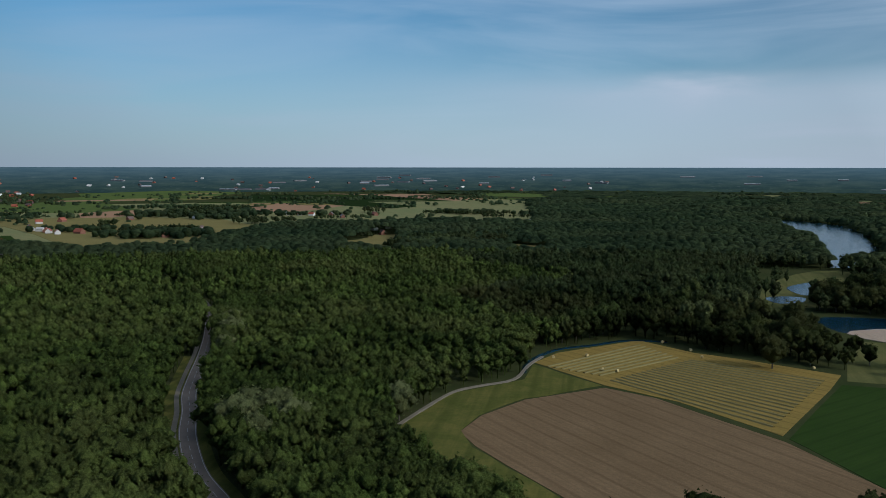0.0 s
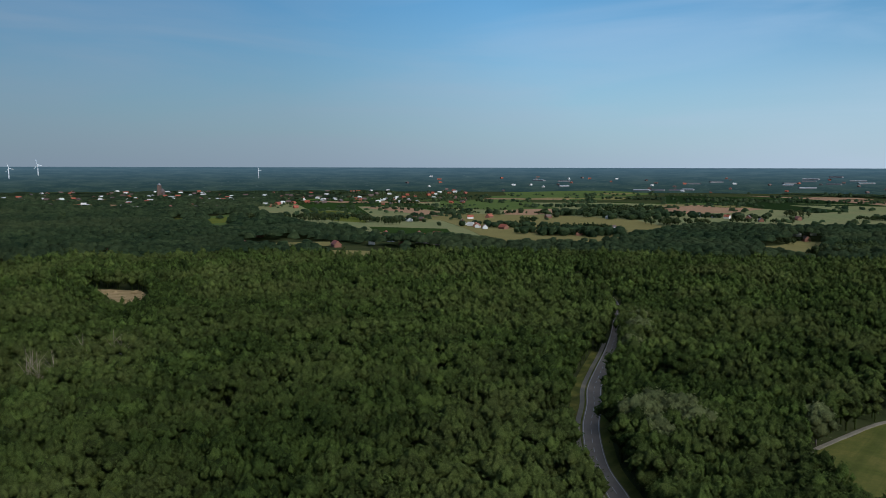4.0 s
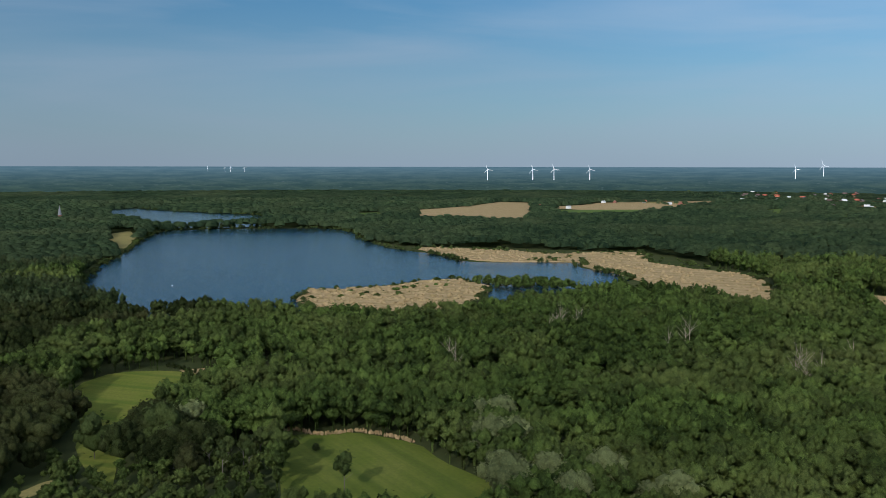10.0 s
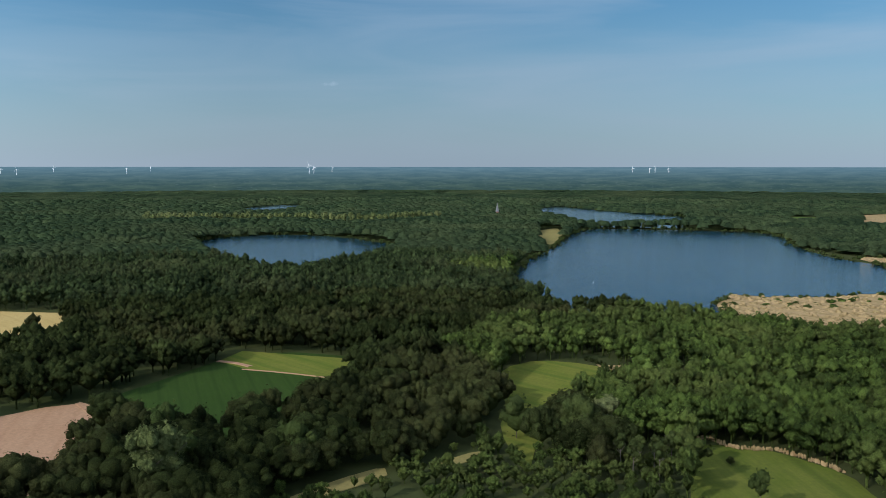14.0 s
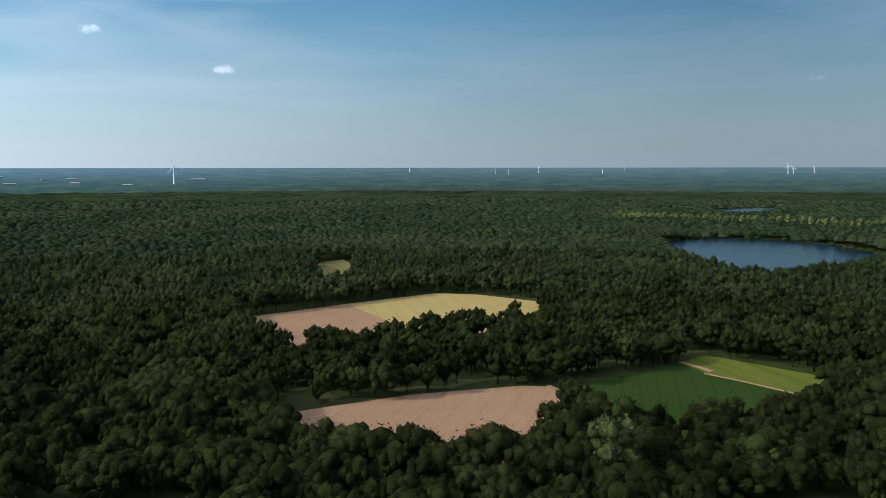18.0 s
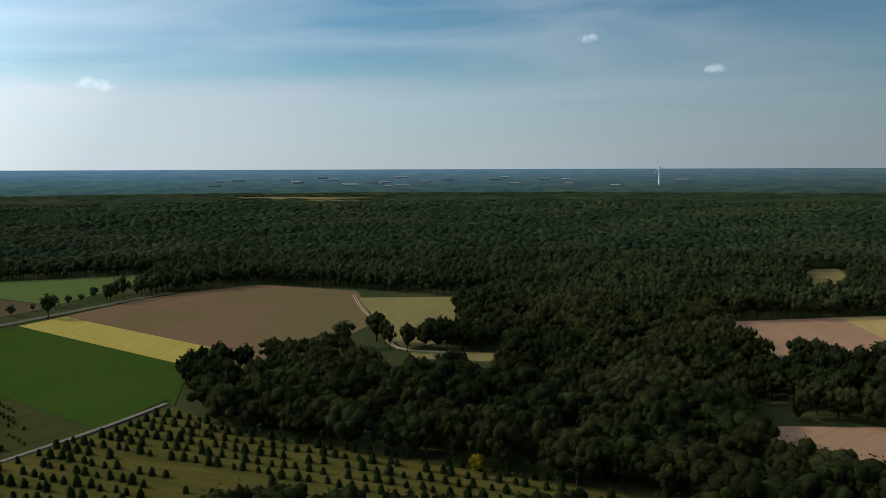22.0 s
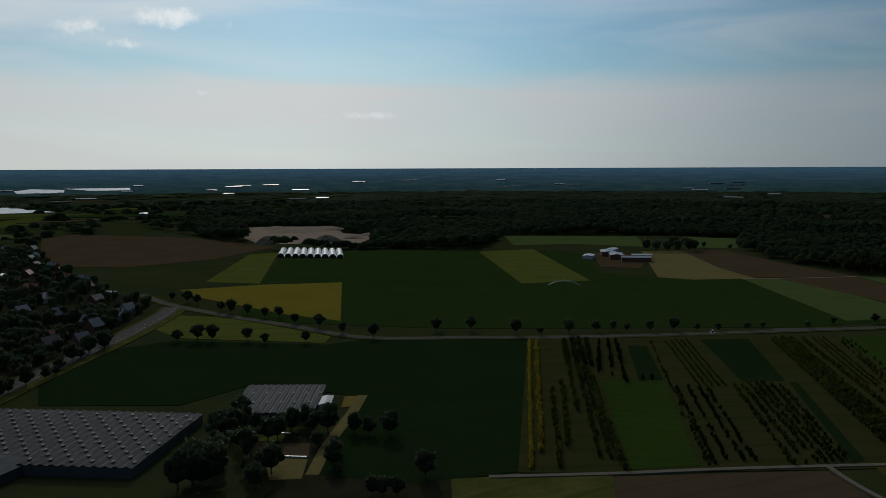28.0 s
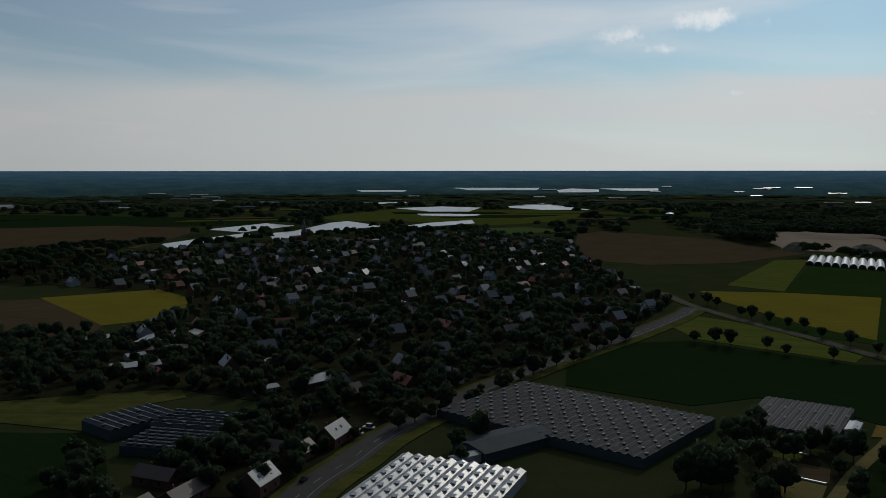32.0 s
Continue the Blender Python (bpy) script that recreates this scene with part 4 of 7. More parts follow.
FRINGE = [(-348, 4), (-350, 16), (-341, 23), (-340, 30), (-342, 40), (-335, 50), (-323, 61)]
ribbon("road_verge", ROADA, 19.0, "verge", "grassy verge of a country road", "verge", 1.00, 1.5, 0.0, 0.24)
ribbon("road", ROADA, 7.4, "asphalt", "worn grey two-lane country road", "road", 1.10)
ribbon("road_line", ROADA, 0.2, "paint", "broken white centre line", "road marking", 1.12, 0.0, dash=(2, 1), clear=False)
for side in (-3.2, 3.2):
    ribbon("road_line", ROADA, 0.25, "paint", "white edge line", "road marking", 1.12, side, clear=False)
ribbon("cycle_path", ROADA, 2.2, "gravel", "pale cycle path beside the road", "path", 1.12, 5.6, 0.0, 0.26)
ribbon("footpath", PATH0, 1.9, "gravel", "pale gravel path along a ditch", "path", 1.1)
ribbon("stream", STREAM0, 2.6, "water", "narrow dark stream", "stream", 1.0)
for line, wide in ((TRACK16, 2.6), (TRACK16B, 0.9), (TRACK16C, 3.2)):
    ribbon("track", line, wide, "soil_pink", "sandy field track", "track", 1.1)
ribbon("track", FARMTRACK, 2.6, "gravel", "pale gravel farm track through the nursery", "track", 1.1)
ribbon("track", BRANCH, 2.2, "gravel", "pale gravel side track", "track", 1.12)
for shift in (-0.9, 0.9):
    ribbon("track", TRACK23, 0.5, "sand", "rutted sandy field track", "track", 1.1, shift)
ribbon("verge", PLOTEDGE, 5.0, "olive", "dry yellowish grass strip beside a field", "verge", 0.9)
for line in (FRAMEA, FRAMEB):
    ribbon("cold_frame", line, 0.8, "plastic", "long low white plant cover", "cold frame", 1.2, clear=False)
ribbon("track", TRACKPINK, 2.5, "sand", "pale field track", "track", 1.1)
ribbon("road_verge", TREEROAD, 11.0, "verge", "grassy verge of a tree-lined road", "verge", 1.0)
ribbon("road_verge", TREEROADB, 10.0, "verge", "grassy verge of a tree-lined road", "verge", 1.02)
ribbon("road", TREEROAD, 6.5, "asphalt_dark", "grey tree-lined country road", "road", 1.10)
ribbon("road", TREEROADB, 6.2, "asphalt_dark", "grey tree-lined country road", "road", 1.12)
ribbon("road_verge", MAINROAD, 22.0, "verge", "grassy verge at the village edge", "verge", 1.05, -6.0)
ribbon("road", MAINROAD, 12.5, "asphalt_dark", "wide grey village road", "road", 1.15, -4.0)
ribbon("road_line", MAINROAD, 0.2, "paint", "broken white centre line", "road marking", 1.17, -4.0, dash=(3, 1), clear=False)
ribbon("road_line", MAINROAD, 0.14, "paint", "thin pale edge line", "road marking", 1.17, -7.6, clear=False)
keep_open([(-25, 322), (5, 410), (42, 439), (49, 472), (69, 505), (127, 540), (172, 490), (218, 449), (251, 428), (163, 239), (19, 239), (3, 274)])
keep_open([(48, -405), (47, -491), (37, -541), (177, -641), (123, -772), (117, -919), (350, -891), (454, -953), (555, -1055), (658, -1232), (797, -1160), (956, -1014), (796, -795), (810, -805), (863, -749), (984, -603), (1697, -681), (1881, -639), (1134, -495), (1247, -371), (1478, -273), (1307, 32), (1160, 243), (861, 313), (776, 351), (246, 115), (234, 32), (100, -150), (40, -230), (60, -270)])

keep_open([(-1011, -143), (-654, -94), (-604, 29), (-564, 89), (-610, 200), (-657, 297), (-619, 353), (-545, 369), (-618, 433), (-749, 500), (-1002, 497), (-1139, 215), (-1229, 162)])
keep_open([(183, -633), (118, -755), (71, -798), (12, -828), (-76, -766), (-150, -712), (-194, -723), (-174, -675), (-144, -654), (-75, -519), (-63, -537), (-24, -505), (-3, -502), (20, -469), (45, -476)])
keep_open([(340, 913), (442, 914), (351, 785), (286, 643), (284, 628), (334, 628), (295, 472), (211, 471), (247, 554), (209, 553)], 0.02)
keep_open([(-720, 1000), (-620, 1000), (-600, 1215), (-730, 1170)], 0.25)
keep_open([(2157, -1052), (2283, -742), (2364, -417), (2399, -84), (2387, 251), (2329, 581), (2225, 899), (1159, 468), (1213, 302), (1243, 131), (1249, -44), (1231, -217), (1189, -386), (1123, -548)], 0.22)
keep_open([(2902, -1957), (3181, -1461), (3375, -926), (3481, -366), (3494, 204), (3415, 767), (3245, 1311), (2225, 899), (2342, 526), (2396, 140), (2387, -251), (2315, -635), (2181, -1002), (1990, -1342)], 0.3)
keep_open([(30, -285), (110, -300), (140, -200), (60, -225), (20, -250)])
keep_open([(-54, -560), (-68, -499), (-126, -465), (-109, -399), (-57, -421), (-46, -507)], 0.05)
keep_open([(-800, 880), (-640, 830), (-470, 850), (-480, 960), (-620, 1000), (-800, 1040)], 0.1)
keep_open([(-1650, 2082), (-1833, 3096), (-1059, 3656), (-501, 3538), (314, 3189), (289, 2930)])

WILLOWS = [(-77, 324), (-71, 331), (-64, 327), (-59, 324), (-70, 308), (-123, 470), (-127, 500), (-319, 87), (-319, 96), (-289, 93), (-288, 83), (-260, 79), (-240, 79), (-251, 93), (-234, 93), (-246, 110), (-228, 116), (-227, 125), (-247, 77), (-338, -25), (-79, 336), (-73, 343), (-67, 334), (-83, 326), (-129, 500), (-139, 545), (-19, 359)]
for x, y in WILLOWS:
    keep_open([(x + 5.5 * math.cos(k), y + 5.5 * math.sin(k)) for k in range(6)])

# narrow far fields between the woods
farm_rng = np.random.default_rng(5)
for a0, a1, r0, r1, count, mats in (
        (-28, 62, 2500, 3450, 36, ("crop_light", "olive", "soil_pink", "crop", "stubble")), (150, 200, 2900, 3450, 5, ("olive", "crop_light")),
        (200, 292, 1900, 3450, 50, ("crop", "soil_dark", "crop_dark", "pasture"))):
    for _ in range(count):
        a, r = radians(farm_rng.uniform(a0, a1)), farm_rng.uniform(r0, r1)
        wide, deep, skew = farm_rng.uniform(40, 150), farm_rng.uniform(20, 60), farm_rng.uniform(-0.35, 0.35)
        c = Vector((-r * math.sin(a), r * math.cos(a)))
        out, across = c.normalized(), Vector((-c.y, c.x)).normalized()
        kind = mats[farm_rng.integers(len(mats))]
        outline = [c + across * (s * wide + u * deep * skew * 3) + out * (u * deep + s * wide * skew * 0.3) for s, u in ((-1, -1), (1, -1), (1, 1), (-1, 1))]
        patch("field", [(q.x, q.y) for q in outline], kind, "distant narrow field between woods", "field", 0.6)

# ---- woods ----
def inside(xy, outline):
    """Which of the points lie within an outline."""
    x, y = xy[:, 0], xy[:, 1]
    hit = np.zeros(len(xy), bool)
    near = (x > outline[:, 0].min()) & (x < outline[:, 0].max()) & (y > outline[:, 1].min()) & (y < outline[:, 1].max())
    idx = np.nonzero(near)[0]
    px, py = x[idx], y[idx]
    got = np.zeros(len(idx), bool)
    for (ax, ay), (bx, by) in zip(outline, np.roll(outline, -1, 0)):
        if ay == by:
            continue
        cross = ((ay > py) != (by > py)) & (px < (bx - ax) * (py - ay) / (by - ay) + ax)
        got ^= cross
    hit[idx] = got
    return hit


def heading(xy):
    """Heading in degrees, counted like the camera's."""
    return np.degrees(np.arctan2(-xy[:, 0], xy[:, 1])) % 360


def woodland(near, far, gap, rng, jitter=0.42):
    """Jittered places for trees in a ring, outside all clearings."""
    n = int(2 * far / gap) + 1
    g = (np.arange(n) - n / 2) * gap
    xx, yy = np.meshgrid(g, g)
    xx = xx + (np.arange(n) % 2)[:, None] * gap / 2
    xy = np.stack([xx.ravel(), yy.ravel()], -1)
    xy = xy + rng.uniform(-jitter, jitter, xy.shape) * gap
    r = np.hypot(xy[:, 0], xy[:, 1])
    a = heading(xy)
    xy = xy[(r >= near) & (r < far) & ((a < 293) | (a > 330))]
    keep = np.ones(len(xy), bool)
    luck = rng.random(len(xy))
    for outline, share in CLEAR:
        keep &= ~(inside(xy, outline) & (luck >= share))
    xy = xy[keep]
    if gap > 10:
        return xy
    # small glades and gaps where a tree is missing
    thin = np.array([noise.noise(Vector((x / 26, y / 26, 4.2))) for x, y in xy])
    return xy[rng.random(len(xy)) > np.clip((thin - 0.18) * 2.2, 0.0, 0.75)]


ICO = bmesh.new()
bmesh.ops.create_icosphere(ICO, subdivisions=1, radius=1.0)
ICO_V = np.array([v.co[:] for v in ICO.verts])
ICO_F = np.array([[v.index for v in f.verts] for f in ICO.faces])
ICO.free()


OCT_V = np.array([(1, 0, 0), (0, 1, 0), (-1, 0, 0), (0, -1, 0), (0, 0, 1), (0, 0, -1)], dtype=float)
OCT_F = np.array([(0, 1, 4), (1, 2, 4), (2, 3, 4), (3, 0, 4), (1, 0, 5), (2, 1, 5), (3, 2, 5), (0, 3, 5)])


def crown_shape(rng, lobes, leaves, width, low, high, leaf, spread=1.0, shelves=0.35, rough=False):
    """Points and triangles of a crown: overlapping lobes clothed with many small sprays of leaves.
    Heights run from low to high for a tree of height 1; width is its radius."""
    verts, faces, n = [], [], 0
    mid, half = (low + high) / 2, (high - low) / 2
    lobe = []
    for i in range(lobes):
        a = i * 2.4 + rng.uniform(-0.4, 0.4)
        lift = rng.uniform(-0.35, 0.8)
        out = math.sqrt(max(0.05, 1 - lift * lift)) * (rng.uniform(0.5, 0.8) if lobes < 10 else rng.uniform(0.62, 0.9)) * width * spread
        size = width * (rng.uniform(0.38, 0.58) if lobes < 10 else rng.uniform(0.26, 0.42))
        lobe.append((np.array([out * math.cos(a), out * math.sin(a), mid + lift * half * 0.72]), size))
    lobe.append((np.array([0, 0, mid + half * 0.45]), width * 0.6))
    lobe.append((np.array([0, 0, mid - half * 0.2]), width * 0.75))
    tall = np.array([1, 1, min(1.2, half / width)])
    bv, bf = (OCT_V * 1.1, OCT_F) if rough else (ICO_V, ICO_F)
    for c, s in lobe:
        v = bv * s * rng.uniform(0.72, 0.98, (len(bv), 1)) * tall
        verts.append(v + c)
        faces.append(bf + n)
        n += len(v)
    if rough:  # a stem, where the tree is part of a wood
        verts.append(np.array([(0.022 * math.cos(k * 2.094), 0.022 * math.sin(k * 2.094), z) for z in (-0.02, mid) for k in range(3)]))
        faces.append(np.array([(0, 1, 4), (0, 4, 3), (1, 2, 5), (1, 5, 4), (2, 0, 3), (2, 3, 5)]) + n)
        n += 6
    for _ in range(leaves):
        c, s = lobe[rng.integers(len(lobe))]
        d = rng.normal(size=3) + np.array([0, 0, 0.45])
        d /= np.linalg.norm(d)
        p = c + d * s * rng.uniform(0.86, 1.16) * tall
        if rng.random() < shelves:  # sprays that lie like drooping shelves, lit above and dark below
            u = np.array([-d[1], d[0], 0]) + rng.normal(size=3) * 0.2
            w = np.array([d[0], d[1], -0.25]) + rng.normal(size=3) * 0.25
        else:  # sprays that face outwards
            face = d + rng.normal(size=3) * 0.38
            u = np.cross(face, rng.normal(size=3))
            w = np.cross(face, u)
        u /= np.linalg.norm(u) + 1e-6
        w /= np.linalg.norm(w) + 1e-6
        k = leaf * rng.uniform(0.55, 1.45)
        verts.append(np.array([p - u * k - w * k * 0.4, p + u * k - w * k * 0.4, p + w * k * 1.3]))
        faces.append(np.array([[n, n + 1, n + 2]]))
        n += 3
    return np.concatenate(verts), np.concatenate(faces)


def dome_shape(rng, spokes, rings, lump, sprays=0):
    """A rough rounded crown seen from far. Each point: way out (in radii), turn, drop below the top (in radii);
    the last ring hangs down like the crown's dark lower side."""
    verts, faces = [(0, 0, 0.0)], []
    for i, (k, drop) in enumerate(rings):
        for j in range(spokes):
            a = (j + 0.5 * (i % 2)) / spokes * 6.2832 + rng.uniform(-0.15, 0.15)
            q = k * (1 + rng.uniform(-lump, lump))
            verts.append((q * math.cos(a), q * math.sin(a), drop + (rng.uniform(-lump, lump) * 0.7 if drop < 3 else 0)))
    for j in range(spokes):
        faces.append((0, 1 + j, 1 + (j + 1) % spokes))
    for i in range(len(rings) - 1):
        a, b = 1 + i * spokes, 1 + (i + 1) * spokes
        for j in range(spokes):
            k = (j + 1) % spokes
            faces += [(a + j, b + j, a + k), (a + k, b + j, b + k)]
    for _ in range(sprays):
        a, q = rng.uniform(0, 6.2832), rng.uniform(0.3, 1.05)
        drop, n = 0.1 + 0.7 * q * q + rng.uniform(-0.15, 0.1), len(verts)
        for turn, out, dip in ((-0.3, 0.0, -0.05), (0.3, 0.0, -0.05), (0.0, 0.42, 0.08)):
            verts.append(((q + out) * math.cos(a) - turn * math.sin(a), (q + out) * math.sin(a) + turn * math.cos(a), drop + dip))
        faces.append((n, n + 1, n + 2))
    return np.array(verts), np.array(faces)


def strewn(name, shapes, xy, radius, height, rng, material, label, category="woodland", lump=0.0, domes=False, name_kind="stuff"):
    """ONE mesh of crowns set at the given places."""
    pick = rng.integers(len(shapes), size=len(xy))
    turn = rng.uniform(0, 6.2832, len(xy))
    allv, allf, n = [], [], 0
    z0 = rises(np.hypot(xy[:, 0], xy[:, 1]))
    for s, (v, f) in enumerate(shapes):
        sel = np.nonzero(pick == s)[0]
        if not len(sel):
            continue
        c, d = np.cos(turn[sel])[:, None], np.sin(turn[sel])[:, None]
        x = (v[:, 0] * c - v[:, 1] * d) * radius[sel][:, None] + xy[sel, 0:1]
        y = (v[:, 0] * d + v[:, 1] * c) * radius[sel][:, None] + xy[sel, 1:2]
        if domes:
            z = np.maximum(height[sel][:, None] - v[:, 2][None, :] * radius[sel][:, None], 0.12 * height[sel][:, None]) + z0[sel][:, None]
        else:
            z = v[:, 2][None, :] * height[sel][:, None] + z0[sel][:, None]
        if lump:
            x = x + rng.uniform(-lump, lump, x.shape) * radius[sel][:, None]
            y = y + rng.uniform(-lump, lump, y.shape) * radius[sel][:, None]
            z = z + rng.uniform(-lump, lump, z.shape) * height[sel][:, None] * 0.4
        allv.append(np.stack([x, y, z], -1).reshape(-1, 3))
        allf.append((f[None] + (np.arange(len(sel)) * len(v))[:, None, None] + n).reshape(-1, 3))
        n += len(sel) * len(v)
    me = fast_mesh(name, np.concatenate(allv), np.concatenate(allf), material, True)
    return tagged(new(name, me), label, category, kind="stuff")


rng = np.random.default_rng(7)
NEAR_OAK = [crown_shape(rng, 14, 250, 0.37, 0.06, 1.0, 0.025) for _ in range(6)]
NEAR_ALDER = [crown_shape(rng, 11, 160, 0.26, 0.06, 1.0, 0.026, shelves=0.7, rough=True) for _ in range(6)]
MID_OAK = [crown_shape(rng, 10, 70, 0.34, 0.14, 1.0, 0.040, rough=True) for _ in range(8)]
MID_ALDER = [crown_shape(rng, 3, 56, 0.27, 0.12, 1.0, 0.038, shelves=0.7, rough=True) for _ in range(8)]
GARDEN = [crown_shape(rng, 8, 90, 0.42, 0.05, 1.0, 0.045) for _ in range(5)]
BUSH = [crown_shape(rng, 1, 14, 1.0, 0.0, 1.0, 0.32, rough=True) for _ in range(4)]
MID_FAR = [crown_shape(rng, 2, 26, 0.36, 0.2, 1.0, 0.07, rough=True) for _ in range(8)]
MID = [dome_shape(rng, 6, ((0.6, 0.12), (1.0, 0.6), (0.6, 9)), 0.24, 9) for _ in range(10)]
FAR = [dome_shape(rng, 6, ((0.62, 0.16), (1.0, 0.85)), 0.2, 4) for _ in range(8)]
RIMS = [dome_shape(rng, 5, ((0.8, 0.03), (1.5, 0.10)), 0.2) for _ in range(6)]


def is_alder(xy):
    """The young, close-grown wood lies on one side, the old broadleaf forest on the other."""
    a = heading(xy)
    edge = 98 + 7 * np.sin(np.hypot(xy[:, 0], xy[:, 1]) / 60.0)
    return (a < edge) | (a > 355 + 4 * np.sin(np.hypot(xy[:, 0], xy[:, 1]) / 45.0))


def grove_heights(xy, low, high, rng, vary=0.34):
    wave = np.array([noise.noise(Vector((x / 90, y / 90, 0.3))) for x, y in xy])
    return low + (high - low) * np.clip(0.5 + wave * 0.6 + rng.normal(0, vary, len(xy)), -0.35, 1.35)


def part(name, me, parent, label=""):
    """A mesh as a part of a thing."""
    ob = new(name, me)
    ob.parent = parent
    return tagged(ob, label)


def thing(name, label, category, group="", kind=""):
    return tagged(new(name), label, category, group, kind)


def trunk_mesh(rng, height, girth, limbs, material):
    """A tapered trunk with a few limbs."""
    verts, faces = [], []

    def limb(a, b, ra, rb):
        a, b = np.array(a), np.array(b)
        w = (b - a) / np.linalg.norm(b - a)
        u = np.cross(w, (0.3, 0.9, 0.1))
        u /= np.linalg.norm(u)
        v = np.cross(w, u)
        n = len(verts)
        for p, r in ((a, ra), (b, rb)):
            for k in range(5):
                t = k * 1.2566
                verts.append(tuple(p + (u * math.cos(t) + v * math.sin(t)) * r))
        for k in range(5):
            q = (k + 1) % 5
            faces.append((n + k, n + q, n + 5 + q, n + 5 + k))

    limb((0, 0, -0.3), (0, 0, height * 0.5), girth, girth * 0.7)
    limb((0, 0, height * 0.5), (0.2, 0.1, height * 0.92), girth * 0.7, girth * 0.15)
    for i in range(limbs):
        t = i * 2.4 + rng.uniform(0, 0.6)
        z = height * rng.uniform(0.35, 0.65)
        out = height * rng.uniform(0.15, 0.28)
        limb((0, 0, z), (out * math.cos(t), out * math.sin(t), z + height * rng.uniform(0.15, 0.3)), girth * 0.45, girth * 0.1)
    me = bpy.data.meshes.new("trunk")
    me.from_pydata(verts, [], faces)
    me.materials.append(material)
    return me


def tree_kind(name, label, category, shape, height, material, girth=0.25, limbs=4, scale=None, group=""):
    """A tree thing of the given height: trunk and crown. It is made far below the ground and then copied."""
    v, f = shape
    t = thing(name, label, category, group)
    me = fast_mesh("crown", v * height * (np.array(scale) if scale else 1.0), f, M[material], True)
    part("trunk", trunk_mesh(rng, height * 0.85, girth, limbs, M["bark"]), t)
    part("crown", me, t)
    return t


def plant(kinds, places, rng, low=0.85, high=1.15):
    """Copies of the trees at the given places; the first copy of each kind is the original, moved."""
    used = set()
    for x, y in places:
        k = kinds[rng.integers(len(kinds))]
        s = rng.uniform(low, high)
        m = pose(x, y, rise(x, y), 0, 0, rng.uniform(0, 360)) @ Matrix.Diagonal((s, s, s * rng.uniform(0.94, 1.06), 1))
        if k.name not in used:
            used.add(k.name)
            k.matrix_basis = m
        else:
            c = copy_thing(k, Matrix.Identity(4))
            c.matrix_basis = m
    for k in kinds:
        if k.name not in used:
            for o in (*k.children_recursive, k):
                bpy.data.objects.remove(o)


near_xy = woodland(228, 400, 6.2, rng)
near_xy = near_xy[np.argsort(np.hypot(near_xy[:, 0], near_xy[:, 1]))]
# a thicket of low growth between the meadows
THICKET = np.array([(-326, -74), (-316, -47), (-326, -11), (-312, 6), (-204, 5), (-177, -92), (-247, -129), (-267, -112), (-296, -83)], dtype=float)
low = inside(near_xy, THICKET)
low_xy, near_xy = near_xy[low], near_xy[~low]
h = rng.uniform(3.5, 8.5, len(low_xy))
strewn("thicket", MID_OAK, low_xy, h * rng.uniform(0.9, 1.5, len(h)), h, rng, M["leaf_alder"], "low mixed thicket between meadows")
alder = is_alder(near_xy)
a_xy = near_xy[alder]
o_xy = near_xy[~alder]
o_xy = o_xy[rng.random(len(o_xy)) < 0.46]
CLOSE = 90  # the nearest trees of each wood stand as things of their own
plant([tree_kind("alder_tree", "young alder with a dense rounded green crown", "tree", s, 18, "leaf_alder", 0.16, 3, group="alder wood")
       for s in NEAR_ALDER], a_xy[:CLOSE], rng, 0.85, 1.1)
plant([tree_kind("oak_tree", "tall broadleaf tree with a broad dark green crown", "tree", s, 17, "leaf_oak", 0.3, 5, group="broadleaf wood")
       for s in NEAR_OAK], o_xy[:CLOSE], rng, 0.75, 1.2)
a_xy, o_xy = a_xy[CLOSE:], o_xy[CLOSE:]
h = grove_heights(a_xy, 16, 20, rng)
strewn("alder_wood", NEAR_ALDER, a_xy, h * rng.uniform(0.7, 1.35, len(h)), h, rng, M["leaf_alder"], "dense young alder wood with rounded crowns")
h = grove_heights(o_xy, 13.5, 19.5, rng)
strewn("oak_wood", NEAR_OAK, o_xy, h * rng.uniform(0.7, 1.4, len(h)), h, rng, M["leaf_oak"], "dense old broadleaf wood with broad crowns")

mid_xy = woodland(400, 660, 6.6, rng)
alder = is_alder(mid_xy)
for name, sel, mat, shapes, label in (("alder_canopy", alder, "leaf_alder", MID_ALDER, "closed canopy of young alder wood"),
                                      ("oak_canopy", ~alder, "leaf_oak", MID_OAK, "closed canopy of old broadleaf forest")):
    xy = mid_xy[sel]
    xy = xy if name == "alder_canopy" else xy[rng.random(len(xy)) < 0.46]
    h = grove_heights(xy, 14, 19, rng)
    strewn(name, shapes, xy, h * rng.uniform(0.7, 1.4, len(h)), h, rng, M[mat], label)
mid_xy = woodland(660, 1000, 8.8, rng)
alder = is_alder(mid_xy)
for name, sel, mat, label in (("alder_canopy", alder, "leaf_alder", "closed canopy of alder wood farther off"),
                              ("oak_canopy", ~alder, "leaf_mid_hazed", "closed canopy of old forest farther off")):
    xy = mid_xy[sel]
    h = grove_heights(xy, 13.5, 19.5, rng)
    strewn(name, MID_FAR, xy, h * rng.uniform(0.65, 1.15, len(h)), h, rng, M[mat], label)
